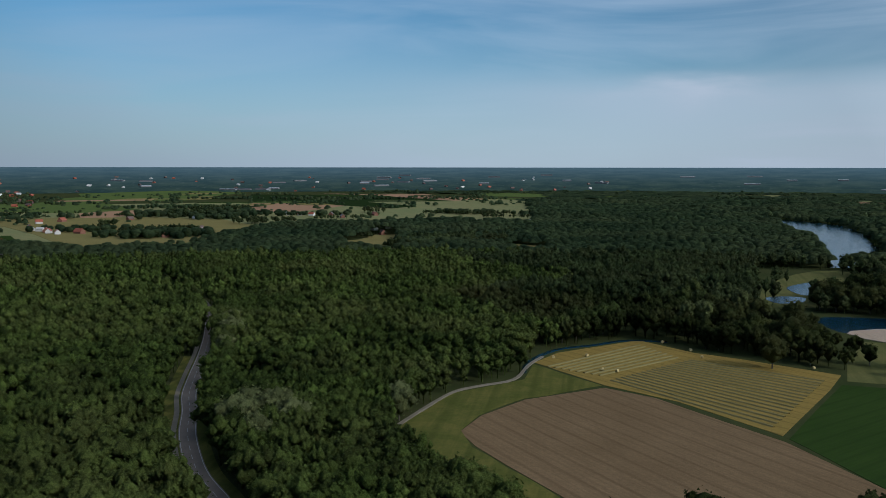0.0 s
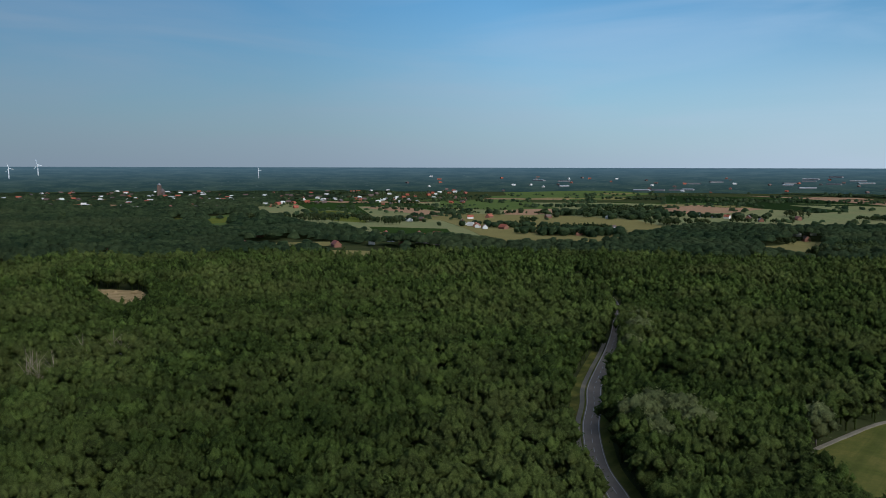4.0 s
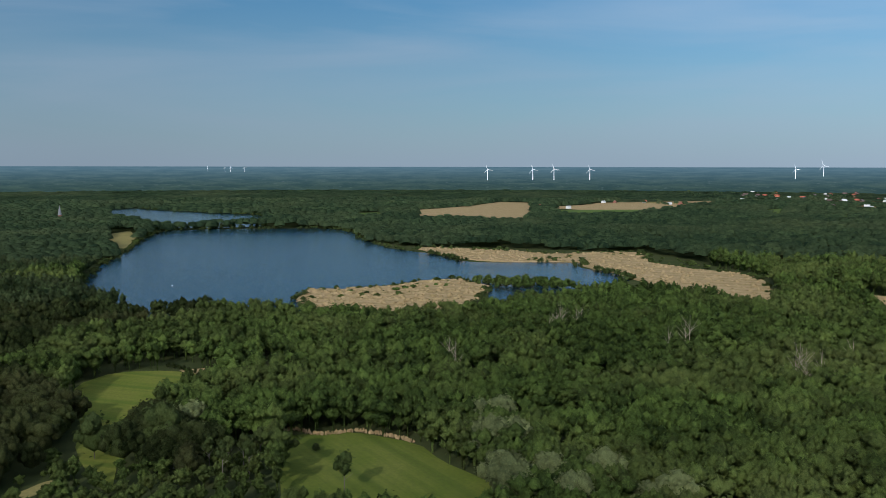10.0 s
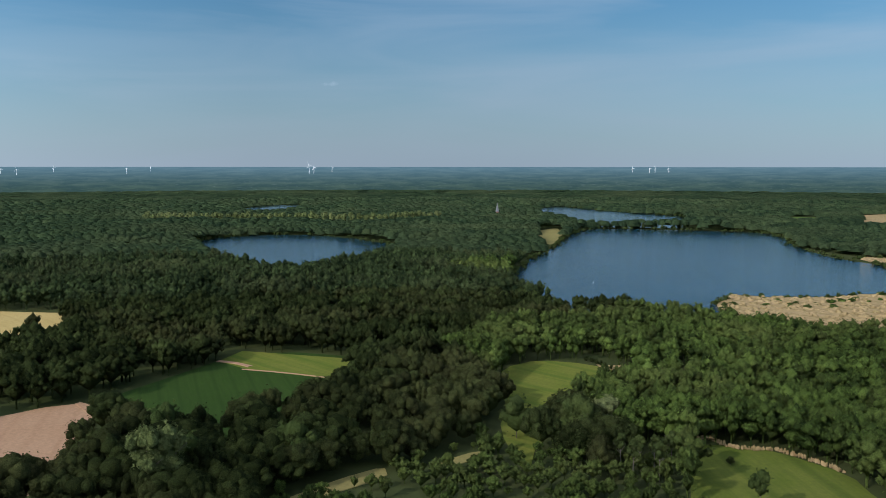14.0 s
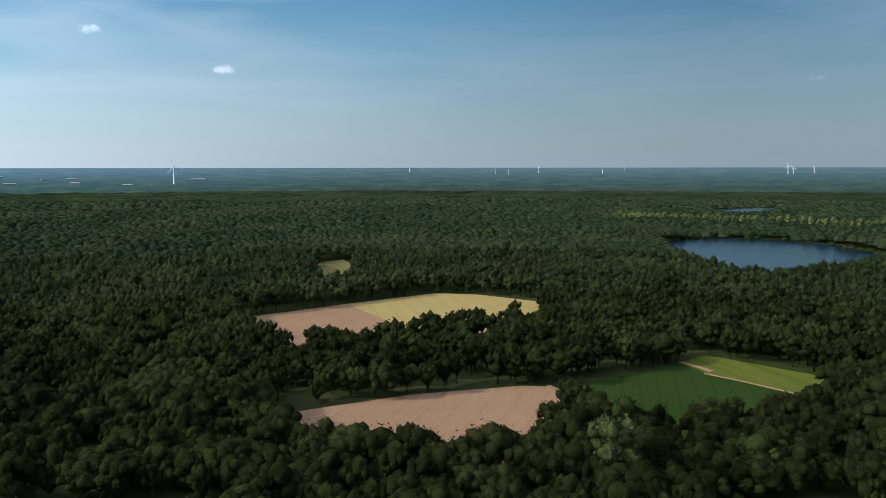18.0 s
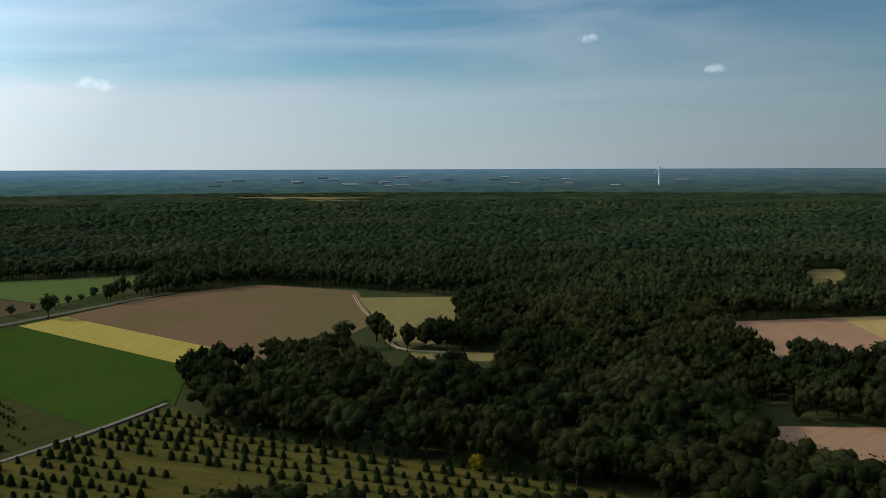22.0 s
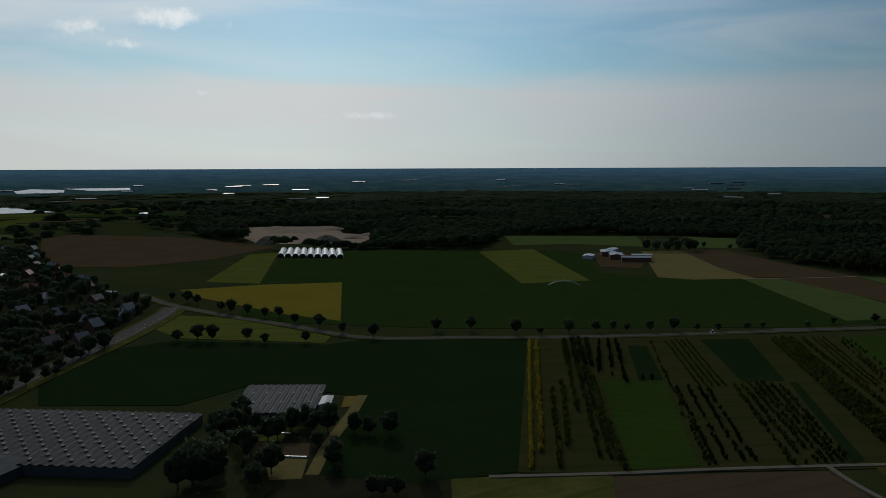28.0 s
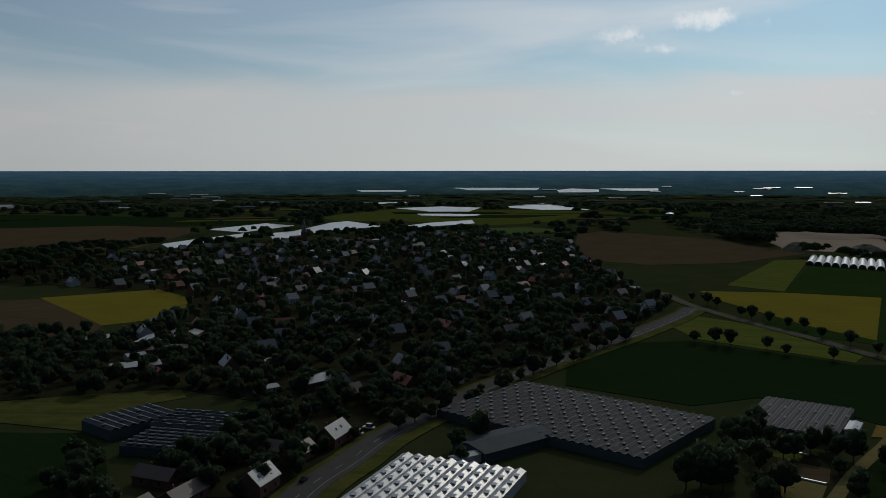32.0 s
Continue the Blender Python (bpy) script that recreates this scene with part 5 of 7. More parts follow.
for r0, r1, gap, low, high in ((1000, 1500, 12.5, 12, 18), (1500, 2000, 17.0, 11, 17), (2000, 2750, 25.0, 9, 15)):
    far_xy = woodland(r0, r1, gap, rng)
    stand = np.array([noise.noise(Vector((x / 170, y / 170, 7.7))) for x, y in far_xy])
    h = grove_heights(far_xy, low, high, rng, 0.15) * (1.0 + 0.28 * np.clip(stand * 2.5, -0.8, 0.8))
    strewn("far_wood", FAR, far_xy, rng.uniform(0.45, 0.78, len(h)) * gap, h, rng, M["leaf_far_hazed"], "wide far forest canopy", lump=0.06, domes=True)
for r0, r1, gap, mat in ((2700, 3500, 36.0, "leaf_far_hazed"),):
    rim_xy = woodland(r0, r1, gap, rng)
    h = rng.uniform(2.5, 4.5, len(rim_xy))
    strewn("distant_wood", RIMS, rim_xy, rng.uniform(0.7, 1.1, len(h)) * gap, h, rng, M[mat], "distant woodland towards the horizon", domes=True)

# ---- trees that stand alone, in rows and in gardens ----
def box(bm, x0, y0, z0, x1, y1, z1):
    vs = [bm.verts.new((x, y, z)) for z in (z0, z1) for x, y in ((x0, y0), (x1, y0), (x1, y1), (x0, y1))]
    for q in ((3, 2, 1, 0), (4, 5, 6, 7), (0, 1, 5, 4), (1, 2, 6, 5), (2, 3, 7, 6), (3, 0, 4, 7)):
        bm.faces.new([vs[i] for i in q])


def done(bm, name, material):
    me = bpy.data.meshes.new(name)
    bmesh.ops.recalc_face_normals(bm, faces=bm.faces)
    bm.to_mesh(me)
    bm.free()
    me.materials.append(M[material])
    return me


def boxes(name, material, *sizes):
    bm = bmesh.new()
    for s in sizes:
        box(bm, *s)
    return done(bm, name, material)


def along(a, b, gap, rng, jitter=0.0):
    """Places along a line."""
    a, b = np.array(a, float), np.array(b, float)
    n = max(1, int(np.linalg.norm(b - a) / gap))
    return [a + (b - a) * (i + 0.5) / n + rng.normal(0, 1, 2) * jitter for i in range(n)]


rng = np.random.default_rng(11)
ROAD_TREES = [(670, -306), (650, -310), (637, -312), (591, -309), (577, -310), (563, -316), (543, -319), (536, -327), (506, -321),
              (484, -327), (454, -325), (429, -332), (505, -233), (497, -243), (491, -250), (477, -267), (462, -271), (446, -291)]
ROW_TREES = [(418, -377), (403, -395), (373, -407), (360, -417), (350, -434), (342, -453), (337, -465), (328, -468), (318, -480),
             (308, -493), (298, -506), (287, -514), (276, -532), (271, -544), (250, -567), (244, -593), (227, -622), (219, -631),
             (210, -635), (204, -655), (196, -684), (186, -705), (175, -723), (166, -733), (159, -747), (152, -761), (144, -772), (135, -783)]


def round_kind(name, label, height, material, group, girth=0.25, leaves=300, lobes=12, leaf=0.036, low=0.08):
    return [tree_kind(name, label, "tree", crown_shape(rng, lobes, leaves, 0.42, low, 1.0, leaf, 0.9), height, material, girth, 5, group=group) for _ in range(3)]


plant(round_kind("roadside_tree", "round dark roadside tree on a bare trunk", 10.5, "leaf_garden", "roadside trees", low=0.16), ROAD_TREES, rng, 0.7, 1.25)
plant(round_kind("roadside_tree", "round dark tree in a road avenue", 9.5, "leaf_garden", "avenue along the road", low=0.16), ROW_TREES, rng, 0.55, 1.2)
plant(round_kind("oak_tree", "broad dark oak at the edge of a straw field", 20, "leaf_oak", "", 0.5, 620, 12, 0.028), [(181, 455)], rng, 1.0, 1.05)
plant(round_kind("oak_tree", "tall dark tree between a field and a marsh", 22, "leaf_oak", "marsh edge trees", 0.45, 420, 9, 0.034),
      [(184, 535), (194, 521), (199, 498), (205, 489), (214, 486), (182, 550), (213, 563), (228, 544), (293, 648), (301, 638), (312, 633), (322, 628), (333, 628), (318, 684),
       (332, 684), (346, 684), (353, 670), (345, 640), (368, 700), (380, 720)], rng, 0.85, 1.1)
plant([tree_kind("poplar_tree", "tall pale green poplar above darker trees", "tree", crown_shape(rng, 7, 420, 0.2, 0.12, 1.0, 0.024), 30, "leaf_poplar", 0.4, 4, group="tall poplars") for _ in range(2)],
      [(161, 549), (169, 549), (173, 546), (212, 595), (-232, -156), (-226, -160)], rng, 0.85, 1.05)
plant(round_kind("tree", "dark green tree standing at the edge of a meadow", 16, "leaf_oak", "meadow trees", 0.3, 480, 9, 0.032),
      [(-311, -36), (-313, -30), (-320, -22), (-324, -17), (-300, -24), (-404, -16), (-398, -9), (-397, -4), (-402, 2)], rng, 0.8, 1.1)
plant([tree_kind("birch_tree", "slender birch with a white trunk and thin crown", "tree", crown_shape(rng, 5, 110, 0.15, 0.35, 1.0, 0.03), 15, "leaf_birch", 0.18, 5, group="birch group") for _ in range(2)],
      [(-305, -17), (-304, -10), (-304, -5), (-306, -2), (-310, 1), (-295, -12), (-297, -3)], rng, 0.85, 1.1)
plant(round_kind("tree", "dark round tree in a belt between fields", 15, "leaf_oak", "field belt trees"),
      [(-82, -513), (-90, -507), (-98, -502), (-106, -497), (-114, -494), (-120, -491), (-107, -518), (-97, -525)], rng, 0.8, 1.15)
# dense growth along the marsh
for ring, n, low_h, high_h in ((np.array([(140, 575), (150, 548), (225, 480), (245, 490), (235, 560), (190, 590)], dtype=float), 60, 6, 15),
                               (np.array([(283, 640), (340, 625), (400, 700), (420, 780), (360, 730), (310, 690)], dtype=float), 70, 9, 20)):
    q = rng.uniform(ring.min(0), ring.max(0), (n * 5, 2))
    q = q[inside(q, ring)][:n]
    h = rng.uniform(low_h, high_h, len(q))
    strewn("bank_trees", NEAR_OAK, q, h * rng.uniform(0.9, 1.3, len(q)), h, rng, M["leaf_oak"], "dense dark trees along a marsh")
plant(round_kind("bush", "low dark bush in a meadow hedge", 3.0, "leaf_oak", "meadow hedge", 0.08, 70, 3, 0.09), along((-476, -48), (-443, -16), 4.0, rng, 0.4), rng, 0.8, 1.3)
plant(round_kind("alder_tree", "dense alder in front of a ploughed field", 17, "leaf_alder", "field front trees", 0.2, 420, 9, 0.03),
      [(-15, 265), (-8, 263), (-1, 261), (7, 257), (13, 252), (20, 248), (-11, 250), (3, 246), (-24, 263), (-31, 272)], rng, 0.9, 1.1)
plant(round_kind("tree", "dark green tree beside a straw field", 11, "leaf_oak", "field edge trees"),
      [(212, 475), (221, 474), (230, 470), (205, 462), (166, 500), (160, 505), (238, 462)], rng, 0.7, 1.1)
plant(round_kind("willow_tree", "silvery grey-green willow among darker trees", 17, "leaf_willow", "willows", 0.3, 520, 15, 0.03),
      WILLOWS, rng, 0.95, 1.3)
plant([tree_kind("birch_tree", "thin sparse birch standing alone in a pasture", "tree", crown_shape(rng, 6, 120, 0.2, 0.3, 1.0, 0.03), 17, "leaf_birch", 0.2, 7)],
      [(-273, 28)], rng, 0.95, 1.0)
plant(round_kind("bush", "small round bush in a pasture", 4.0, "leaf_oak", "pasture bushes", 0.1, 120), [(-320, 22), (-300, 30)], rng, 0.8, 1.1)
plant(round_kind("birch_tree", "pale green birch among darker trees", 19, "leaf_birch", "pale trees", 0.2),
      [(-244, -162), (-247, -167), (-330, -60), (-325, -35), (-270, -130), (181, 629), (197, 658), (194, 620), (-126, 479), (-116, 447), (-272, -187), (-269, -182), (-263, -185), (85, 530), (95, 538), (105, 545), (112, 548), (75, 522)], rng, 0.85, 1.2)
plant(round_kind("golden_tree", "small golden yellow tree at the forest edge", 7, "leaf_yellow", "", 0.12, 220), [(-71, -289)], rng, 1, 1.05)

# an avenue of pale poplars in front of the forest
AVENUE = along((-1404, -983), (-1526, -528), 13.0, rng, 1.0) + along((-1526, -528), (-1606, -449), 13.0, rng, 1.0)
plant([tree_kind("poplar_tree", "pale green poplar in a long avenue", "tree", crown_shape(rng, 4, 60, 0.3, 0.15, 1.0, 0.06), 24, "leaf_poplar", 0.3, 2,
                 group="poplar avenue") for _ in range(2)], AVENUE, rng, 0.9, 1.1)


def cone_shape(rng, tiers, spokes, width, leaves):
    """A young conifer: stacked drooping skirts with twig ends."""
    verts, faces = [], []
    for t in range(tiers):
        z = 0.08 + 0.9 * t / tiers
        r = width * (1 - (t / tiers) ** 1.8) ** 0.7
        top = len(verts)
        verts.append((0, 0, min(1.0, z + 1.7 / tiers)))
        for k in range(spokes):
            a = (k + 0.5 * (t % 2)) / spokes * 6.2832
            q = r * rng.uniform(0.75, 1.15)
            verts.append((q * math.cos(a), q * math.sin(a), z + rng.uniform(-0.03, 0.02)))
        faces += [(top, top + 1 + k, top + 1 + (k + 1) % spokes) for k in range(spokes)]
    v, f = np.array(verts), np.array(faces)
    for _ in range(leaves):
        z = rng.uniform(0.1, 0.9)
        a, r = rng.uniform(0, 6.28), width * (1 - z ** 1.8) ** 0.7 * rng.uniform(0.8, 1.15)
        p = np.array([r * math.cos(a), r * math.sin(a), z])
        n = len(v)
        v = np.concatenate([v, p + rng.normal(0, 0.045, (3, 3))])
        f = np.concatenate([f, [[n, n + 1, n + 2]]])
    return v, f


CONES = [cone_shape(rng, 6, 7, 0.40, 70) for _ in range(4)]


def nursery_places():
    """Rows of young conifers, running beside the track."""
    way, side = np.array([-0.82, 0.57]), np.array([0.57, 0.82])
    start = np.array([70.0, -352.0])
    out = []
    for row in range(-3, 12):
        for k in range(-2, 46):
            if rng.random() < (0.74 if row > 2 and k > 4 + row else 0.08):
                continue
            out.append(start + way * (k * 5.6) + side * (row * 8.6 - 14) + rng.normal(0, 0.6, 2))
    return np.array(out)


cone_xy = nursery_places()
cone_xy = cone_xy[inside(cone_xy, OUTLINE["grassy nursery ground of small conifers"]) | inside(cone_xy, OUTLINE["grassy nursery ground below the forest edge"])]
plant([tree_kind("conifer_tree", "young dark green conifer in a nursery row", "tree", s, 4.0, "leaf_conifer", 0.1, 0, group="nursery conifers") for s in CONES],
      cone_xy, rng, 0.7, 1.2)
edge_xy = along((35, -354), (-30, -324), 8.5, rng, 0.6) + along((-30, -324), (-72, -291), 16.0, rng, 2.0) + along((-89, -278), (-118, -255), 12.0, rng, 2.0)
plant([tree_kind("cypress_tree", "slender dark tree along the nursery edge", "tree", crown_shape(rng, 3, 90, 0.16, 0.1, 1.0, 0.03), 9, "leaf_oak", 0.12, 1,
                 group="nursery edge trees") for _ in range(3)], edge_xy, rng, 0.7, 1.3)


# the long nursery rows on the other side of the track
def row_of(name, a, b, gap, size, height, material, label, share=0.9):
    xy = np.array([p for p in along(a, b, gap * (1.0 if material == "leaf_yellow" else 1.3), rng, 0.3) if rng.random() < share])
    h = rng.uniform(0.75, 1.15, len(xy)) * height
    ob = strewn(name, ROW_SHAPES, xy, h * size / height * 1.0, h * 0.9, rng, M[material], label, "nursery row")
    return ob


ROW_SHAPES = [crown_shape(rng, 2, 30, 1.0, 0.0, 1.0, 0.20) for _ in range(4)]
NURSERY_ROWS = {
    ('leaf_yellow', 0.8, 0.8, 2.6, 1.0): [((353, -398), (199, -226))],
    ('leaf_yellow', 2.4, 1.1, 3.4, 0.9): [((348, -399), (208, -242))],
    ('leaf_shrub', 3.2, 1.4, 3.6, 0.95): [((270, -321), (191, -233)), ((272, -332), (205, -255)), ((293, -363), (233, -296)), ((289, -366), (189, -254)), ((280, -364), (174, -249)), ((265, -348), (182, -256))],
    ('leaf_alder', 2.6, 1.7, 4.0, 1.0): [((337, -413), (293, -363)), ((335, -418), (289, -366)), ((332, -421), (286, -369)), ((328, -424), (283, -371))],
    ('leaf_conifer', 3.4, 1.2, 4.2, 0.85): [((321, -428), (271, -362)), ((317, -432), (261, -361)), ((313, -435), (248, -354)), ((248, -364), (237, -374))],
    ('leaf_shrub', 4.4, 1.0, 2.4, 0.75): [((297, -450), (232, -369)), ((232, -369), (156, -275)), ((218, -356), (155, -276)), ((195, -509), (104, -376)), ((165, -449), (98, -354)), ((214, -546), (113, -400)), ((225, -552), (112, -381))],
    ('leaf_shrub', 1.6, 0.7, 1.6, 1.0): [((293, -460), (219, -376)), ((291, -469), (215, -381)), ((286, -473), (210, -385)), ((231, -546), (159, -446)), ((235, -539), (163, -441))],
    ('leaf_conifer', 3.0, 1.0, 2.6, 0.85): [((226, -366), (155, -278)), ((222, -370), (152, -283)), ((218, -373), (149, -289)), ((213, -373), (147, -293))],
    ('leaf_shrub', 3.0, 1.2, 3.0, 0.85): [((209, -391), (135, -299)), ((207, -401), (130, -308)), ((202, -406), (126, -313)), ((192, -406), (122, -317))],
    ('leaf_shrub', 2.6, 1.4, 3.4, 0.95): [((250, -514), (113, -339)), ((247, -522), (109, -343)), ((242, -524), (106, -349)), ((238, -530), (127, -387))],
}
for (leaf, gap, size, height, share), lines in NURSERY_ROWS.items():
    if leaf == "leaf_shrub":  # rows stand closer than the main ones
        lines = lines + [(((a[0] + c[0]) / 2, (a[1] + c[1]) / 2), ((b[0] + d[0]) / 2, (b[1] + d[1]) / 2))
                         for (a, b), (c, d) in zip(lines, lines[1:]) if 5 < math.hypot(a[0] + b[0] - c[0] - d[0], a[1] + b[1] - c[1] - d[1]) / 2 < 15]
    for a, b in lines:
        row_of("nursery_row", a, b, gap, size, height, leaf, "golden nursery hedge row" if leaf == "leaf_yellow" else "row of young nursery shrubs", share)

# bushes in the reed beds and a wooded islet
reed_xy = []
for ax, ay, bx, by, n in ((-1120, 225, -1000, 400, 40), (-1000, 440, -780, 520, 40), (-700, 60, -770, 190, 40), (-560, 100, -640, 190, 14)):
    for _ in range(n):
        t = rng.random()
        reed_xy.append((ax + (bx - ax) * t + rng.normal(0, 14), ay + (by - ay) * t + rng.normal(0, 14)))
reed_xy = np.array(reed_xy)
h = rng.uniform(1.2, 4.2, len(reed_xy))
strewn("reed_bushes", ROW_SHAPES, reed_xy, h * rng.uniform(0.8, 1.6, len(h)), h, rng, M["leaf_alder"], "low green bushes in the reed beds", "bushes")
# dry reed tufts on the beds and along a meadow's edge
tufts = []
for text, n in (("long straw-coloured reed bed on a lake shore", 900), ("dry straw-coloured reed bed in a lake", 700), ("patch of straw-coloured reeds in woodland", 60)):
    ring = OUTLINE[text]
    q = rng.uniform(ring.min(0), ring.max(0), (n * 4, 2))
    tufts += list(q[inside(q, ring)][:n])
tufts = np.array(tufts)
fringe = np.array([q for a, b in zip(FRINGE, FRINGE[1:]) for q in along(a, b, 0.35, rng, 0.55)])
h = rng.uniform(0.8, 1.7, len(fringe))
strewn("reed_fringe", BUSH, fringe, h * rng.uniform(0.3, 0.5, len(h)), h, rng, M["reed"], "narrow fringe of dry straw-coloured reeds", "reeds")
h = rng.uniform(1.6, 2.9, len(tufts))
strewn("reed_tufts", MID, tufts, h * rng.uniform(0.6, 1.3, len(h)), h, rng, M["reed"], "dry straw-coloured reed tufts", "reeds", 0.15, True)
isle = np.array([(-735 - 45 * rng.random() + 25 * s, 205 + 75 * s + rng.normal(0, 5)) for s in rng.random(60)])
h = rng.uniform(5, 9, len(isle))
strewn("islet_bushes", ROW_SHAPES, isle, h * 0.6, h, rng, M["leaf_alder"], "dense low wood on a lake islet", "bushes")

spit = np.array(along((-1539, -146), (-1546, 20), 6.0, rng, 4.0))
h = rng.uniform(6, 12, len(spit))
strewn("spit_trees", ROW_SHAPES, spit, h * 0.42, h, rng, M["leaf_mid_hazed"], "loose trees on a narrow spit between two lakes", "trees")

# low bushes along the shores
shore = []
for text in ("large dark blue lake with wooded banks", "farther lake behind a wooded spit", "round lake enclosed by forest", "open lake with wooded banks",
             "long straw-coloured reed bed on a lake shore", "dry straw-coloured reed bed in a lake"):
    ring = OUTLINE[text]
    for a, b in zip(ring, np.roll(ring, -1, 0)):
        for q in along(a, b, 5.0, rng, 3.0):
            if noise.noise(Vector((q[0] / 40, q[1] / 40, 9.0))) > -0.12:
                shore.append(q)
shore = np.array(shore)
h = rng.uniform(1.5, 5.0, len(shore))
strewn("shore_bushes", BUSH, shore, h * rng.uniform(0.7, 1.3, len(h)), h, rng, M["leaf_birch"], "low pale green bushes along the lake shores", "bushes")

# copses and hedges in the far farmland: x, y, half length across, half depth, number, height
COPSES = [(-1753, 1999, 60, 12, 14, 9), (-1502, 1982, 70, 14, 18, 10), (-1092, 1459, 45, 25, 26, 13), (-1017, 1489, 50, 25, 30, 13), (-908, 1435, 25, 18, 16, 14), (-847, 1407, 25, 15, 12, 12),
          (-1271, 2193, 40, 25, 24, 13), (-1149, 2124, 90, 12, 30, 8), (-962, 1960, 110, 12, 36, 8), (-791, 1855, 90, 12, 30, 8), (-603, 1468, 20, 12, 10, 13), (-618, 1548, 12, 10, 8, 15),
          (-1830, 2721, 70, 40, 24, 14), (-1201, 1417, 40, 30, 30, 12), (-1027, 1389, 60, 20, 26, 11), (-477, 1366, 45, 25, 40, 15), (-449, 1405, 40, 22, 30, 15), (-563, 1893, 50, 60, 50, 17),
          (-576, 2113, 50, 60, 40, 16), (-528, 2132, 50, 40, 40, 15), (-377, 1642, 35, 30, 30, 15), (-340, 1690, 45, 30, 30, 12), (-215, 1802, 60, 20, 30, 10), (-166, 2049, 25, 20, 16, 16),
          (-41, 1125, 30, 25, 34, 18), (-14, 1174, 35, 28, 36, 19), (13, 1161, 35, 28, 36, 19), (49, 1198, 40, 28, 40, 18), (82, 1298, 40, 30, 36, 16), (9, 1997, 60, 16, 34, 11),
          (89, 1962, 60, 16, 34, 11), (136, 1841, 50, 16, 24, 11), (199, 1963, 60, 20, 30, 12), (-139, 1313, 28, 8, 18, 10), (-111, 1380, 20, 8, 12, 8)]
for x, y, wide, deep, n, tall in COPSES:
    out = Vector((x, y)).normalized()
    k, q = rng.uniform(-1, 1, n) * wide, rng.uniform(-1, 1, n) * deep
    xy = np.stack([x - out.y * k + out.x * q, y + out.x * k + out.y * q], -1)
    h = rng.uniform(0.7, 1.1, n) * tall
    strewn("copse", MID_FAR, xy, h * rng.uniform(0.9, 1.4, n), h, rng, M["leaf_mid_hazed"], "dark copse of broad trees in open farmland", "copse")

# loose trees and hedges between the far houses and fields
far_trees = []
while len(far_trees) < 1700:
    a, r = radians(rng.uniform(-30, 64)), rng.uniform(1750, 3460)
    x, y = -r * math.sin(a), r * math.cos(a)
    if noise.noise(Vector((x / 150, y / 150, 2.5))) > 0.24 - (r > 2500) * 0.20:
        far_trees.append((x, y))
far_trees = np.array(far_trees)
h = rng.uniform(5, 12, len(far_trees))
strewn("hedgerow_trees", FAR, far_trees, h * rng.uniform(0.5, 1.0, len(h)), h, rng, M["leaf_far_hazed"], "scattered far trees and hedges between fields", "trees", 0.06, True)

# smaller groves farther off
for x, y, lx, ly, n, tall in ((-452, 1330, 75, 40, 60, 14), (-560, 1900, 120, 90, 90, 15), (-480, 1800, 60, 40, 30, 13), (-330, 1950, 150, 40, 40, 10),
                              (-1000, 1900, 140, 12, 30, 8), (-760, 2260, 140, 60, 40, 10), (60, 2000, 70, 30, 30, 12), (-880, 1500, 60, 40, 30, 10),
                              (-640, 1440, 90, 25, 34, 11), (-300, 2900, 500, 40, 60, 10), (-1250, 2500, 200, 30, 40, 9), (-700, 2900, 300, 30, 50, 9)):
    xy = np.stack([x + rng.normal(0, lx / 1.7, n), y + rng.normal(0, ly / 1.7, n)], -1)
    h = rng.uniform(0.7, 1.15, n) * tall
    strewn("copse", MID, xy, h * rng.uniform(0.5, 0.85, n), h, rng, M["leaf_far_hazed"], "dark copse in open farmland", "copse", 0.12, True)

# village trees
TOWNS = [o for o, share in CLEAR if share in (0.30, 0.4)]
tg = np.concatenate([rng.uniform((250, -420), (1500, 300), (4300, 2)), rng.uniform((280, -260), (640, 200), (1100, 2))])
pick_town = np.zeros(len(tg), bool)
for o in TOWNS:
    pick_town |= inside(tg, o)
town_xy = tg[pick_town]
ok = np.ones(len(town_xy), bool)
for o, share in CLEAR:
    if len(o) > 40 and share == 0.0 and o[:, 0].min() > 150:
        ok &= ~inside(town_xy, o)
town_xy = town_xy[ok]
close = np.hypot(town_xy[:, 0], town_xy[:, 1]) < 620
h = rng.uniform(4.0, 11.5, len(town_xy))
strewn("garden_trees", GARDEN, town_xy[close], h[close] * 1.0, h[close], rng, M["leaf_garden"], "dark garden trees between the village houses", "trees")
strewn("garden_trees", MID, town_xy[~close], h[~close] * rng.uniform(0.32, 0.5, (~close).sum()), h[~close], rng, M["leaf_garden"],
       "dark garden trees of the far village", "trees", 0.12, True)
yard_xy = []
for a, b, gap in (((300, 40), (340, 30), 7), ((250, 60), (330, 95), 9), ((300, -150), (330, -185), 6), ((292, -172), (300, -200), 5), ((268, -120), (284, -150), 6),
                  ((255, -150), (300, -160), 8), ((240, -165), (262, -182), 8), ((338, -60), (300, -50), 12), ((345, -30), (420, -95), 9), ((420, -95), (530, -205), 12),
                  ((285, -195), (262, -212), 7), ((275, 70), (300, 100), 8), ((300, 20), (312, 12), 6)):
    yard_xy += list(along(a, b, gap, rng, 2.0))
plant(round_kind("garden_tree", "dark broad garden tree near the greenhouses", 9.5, "leaf_garden", "garden trees"), yard_xy, rng, 0.6, 1.4)
plant(round_kind("garden_tree", "tall dark broad tree beside the greenhouse", 17, "leaf_garden", "", 0.4, 500, 12, 0.03), [(264, -129), (269, -128), (265, -134)], rng, 0.9, 1.1)
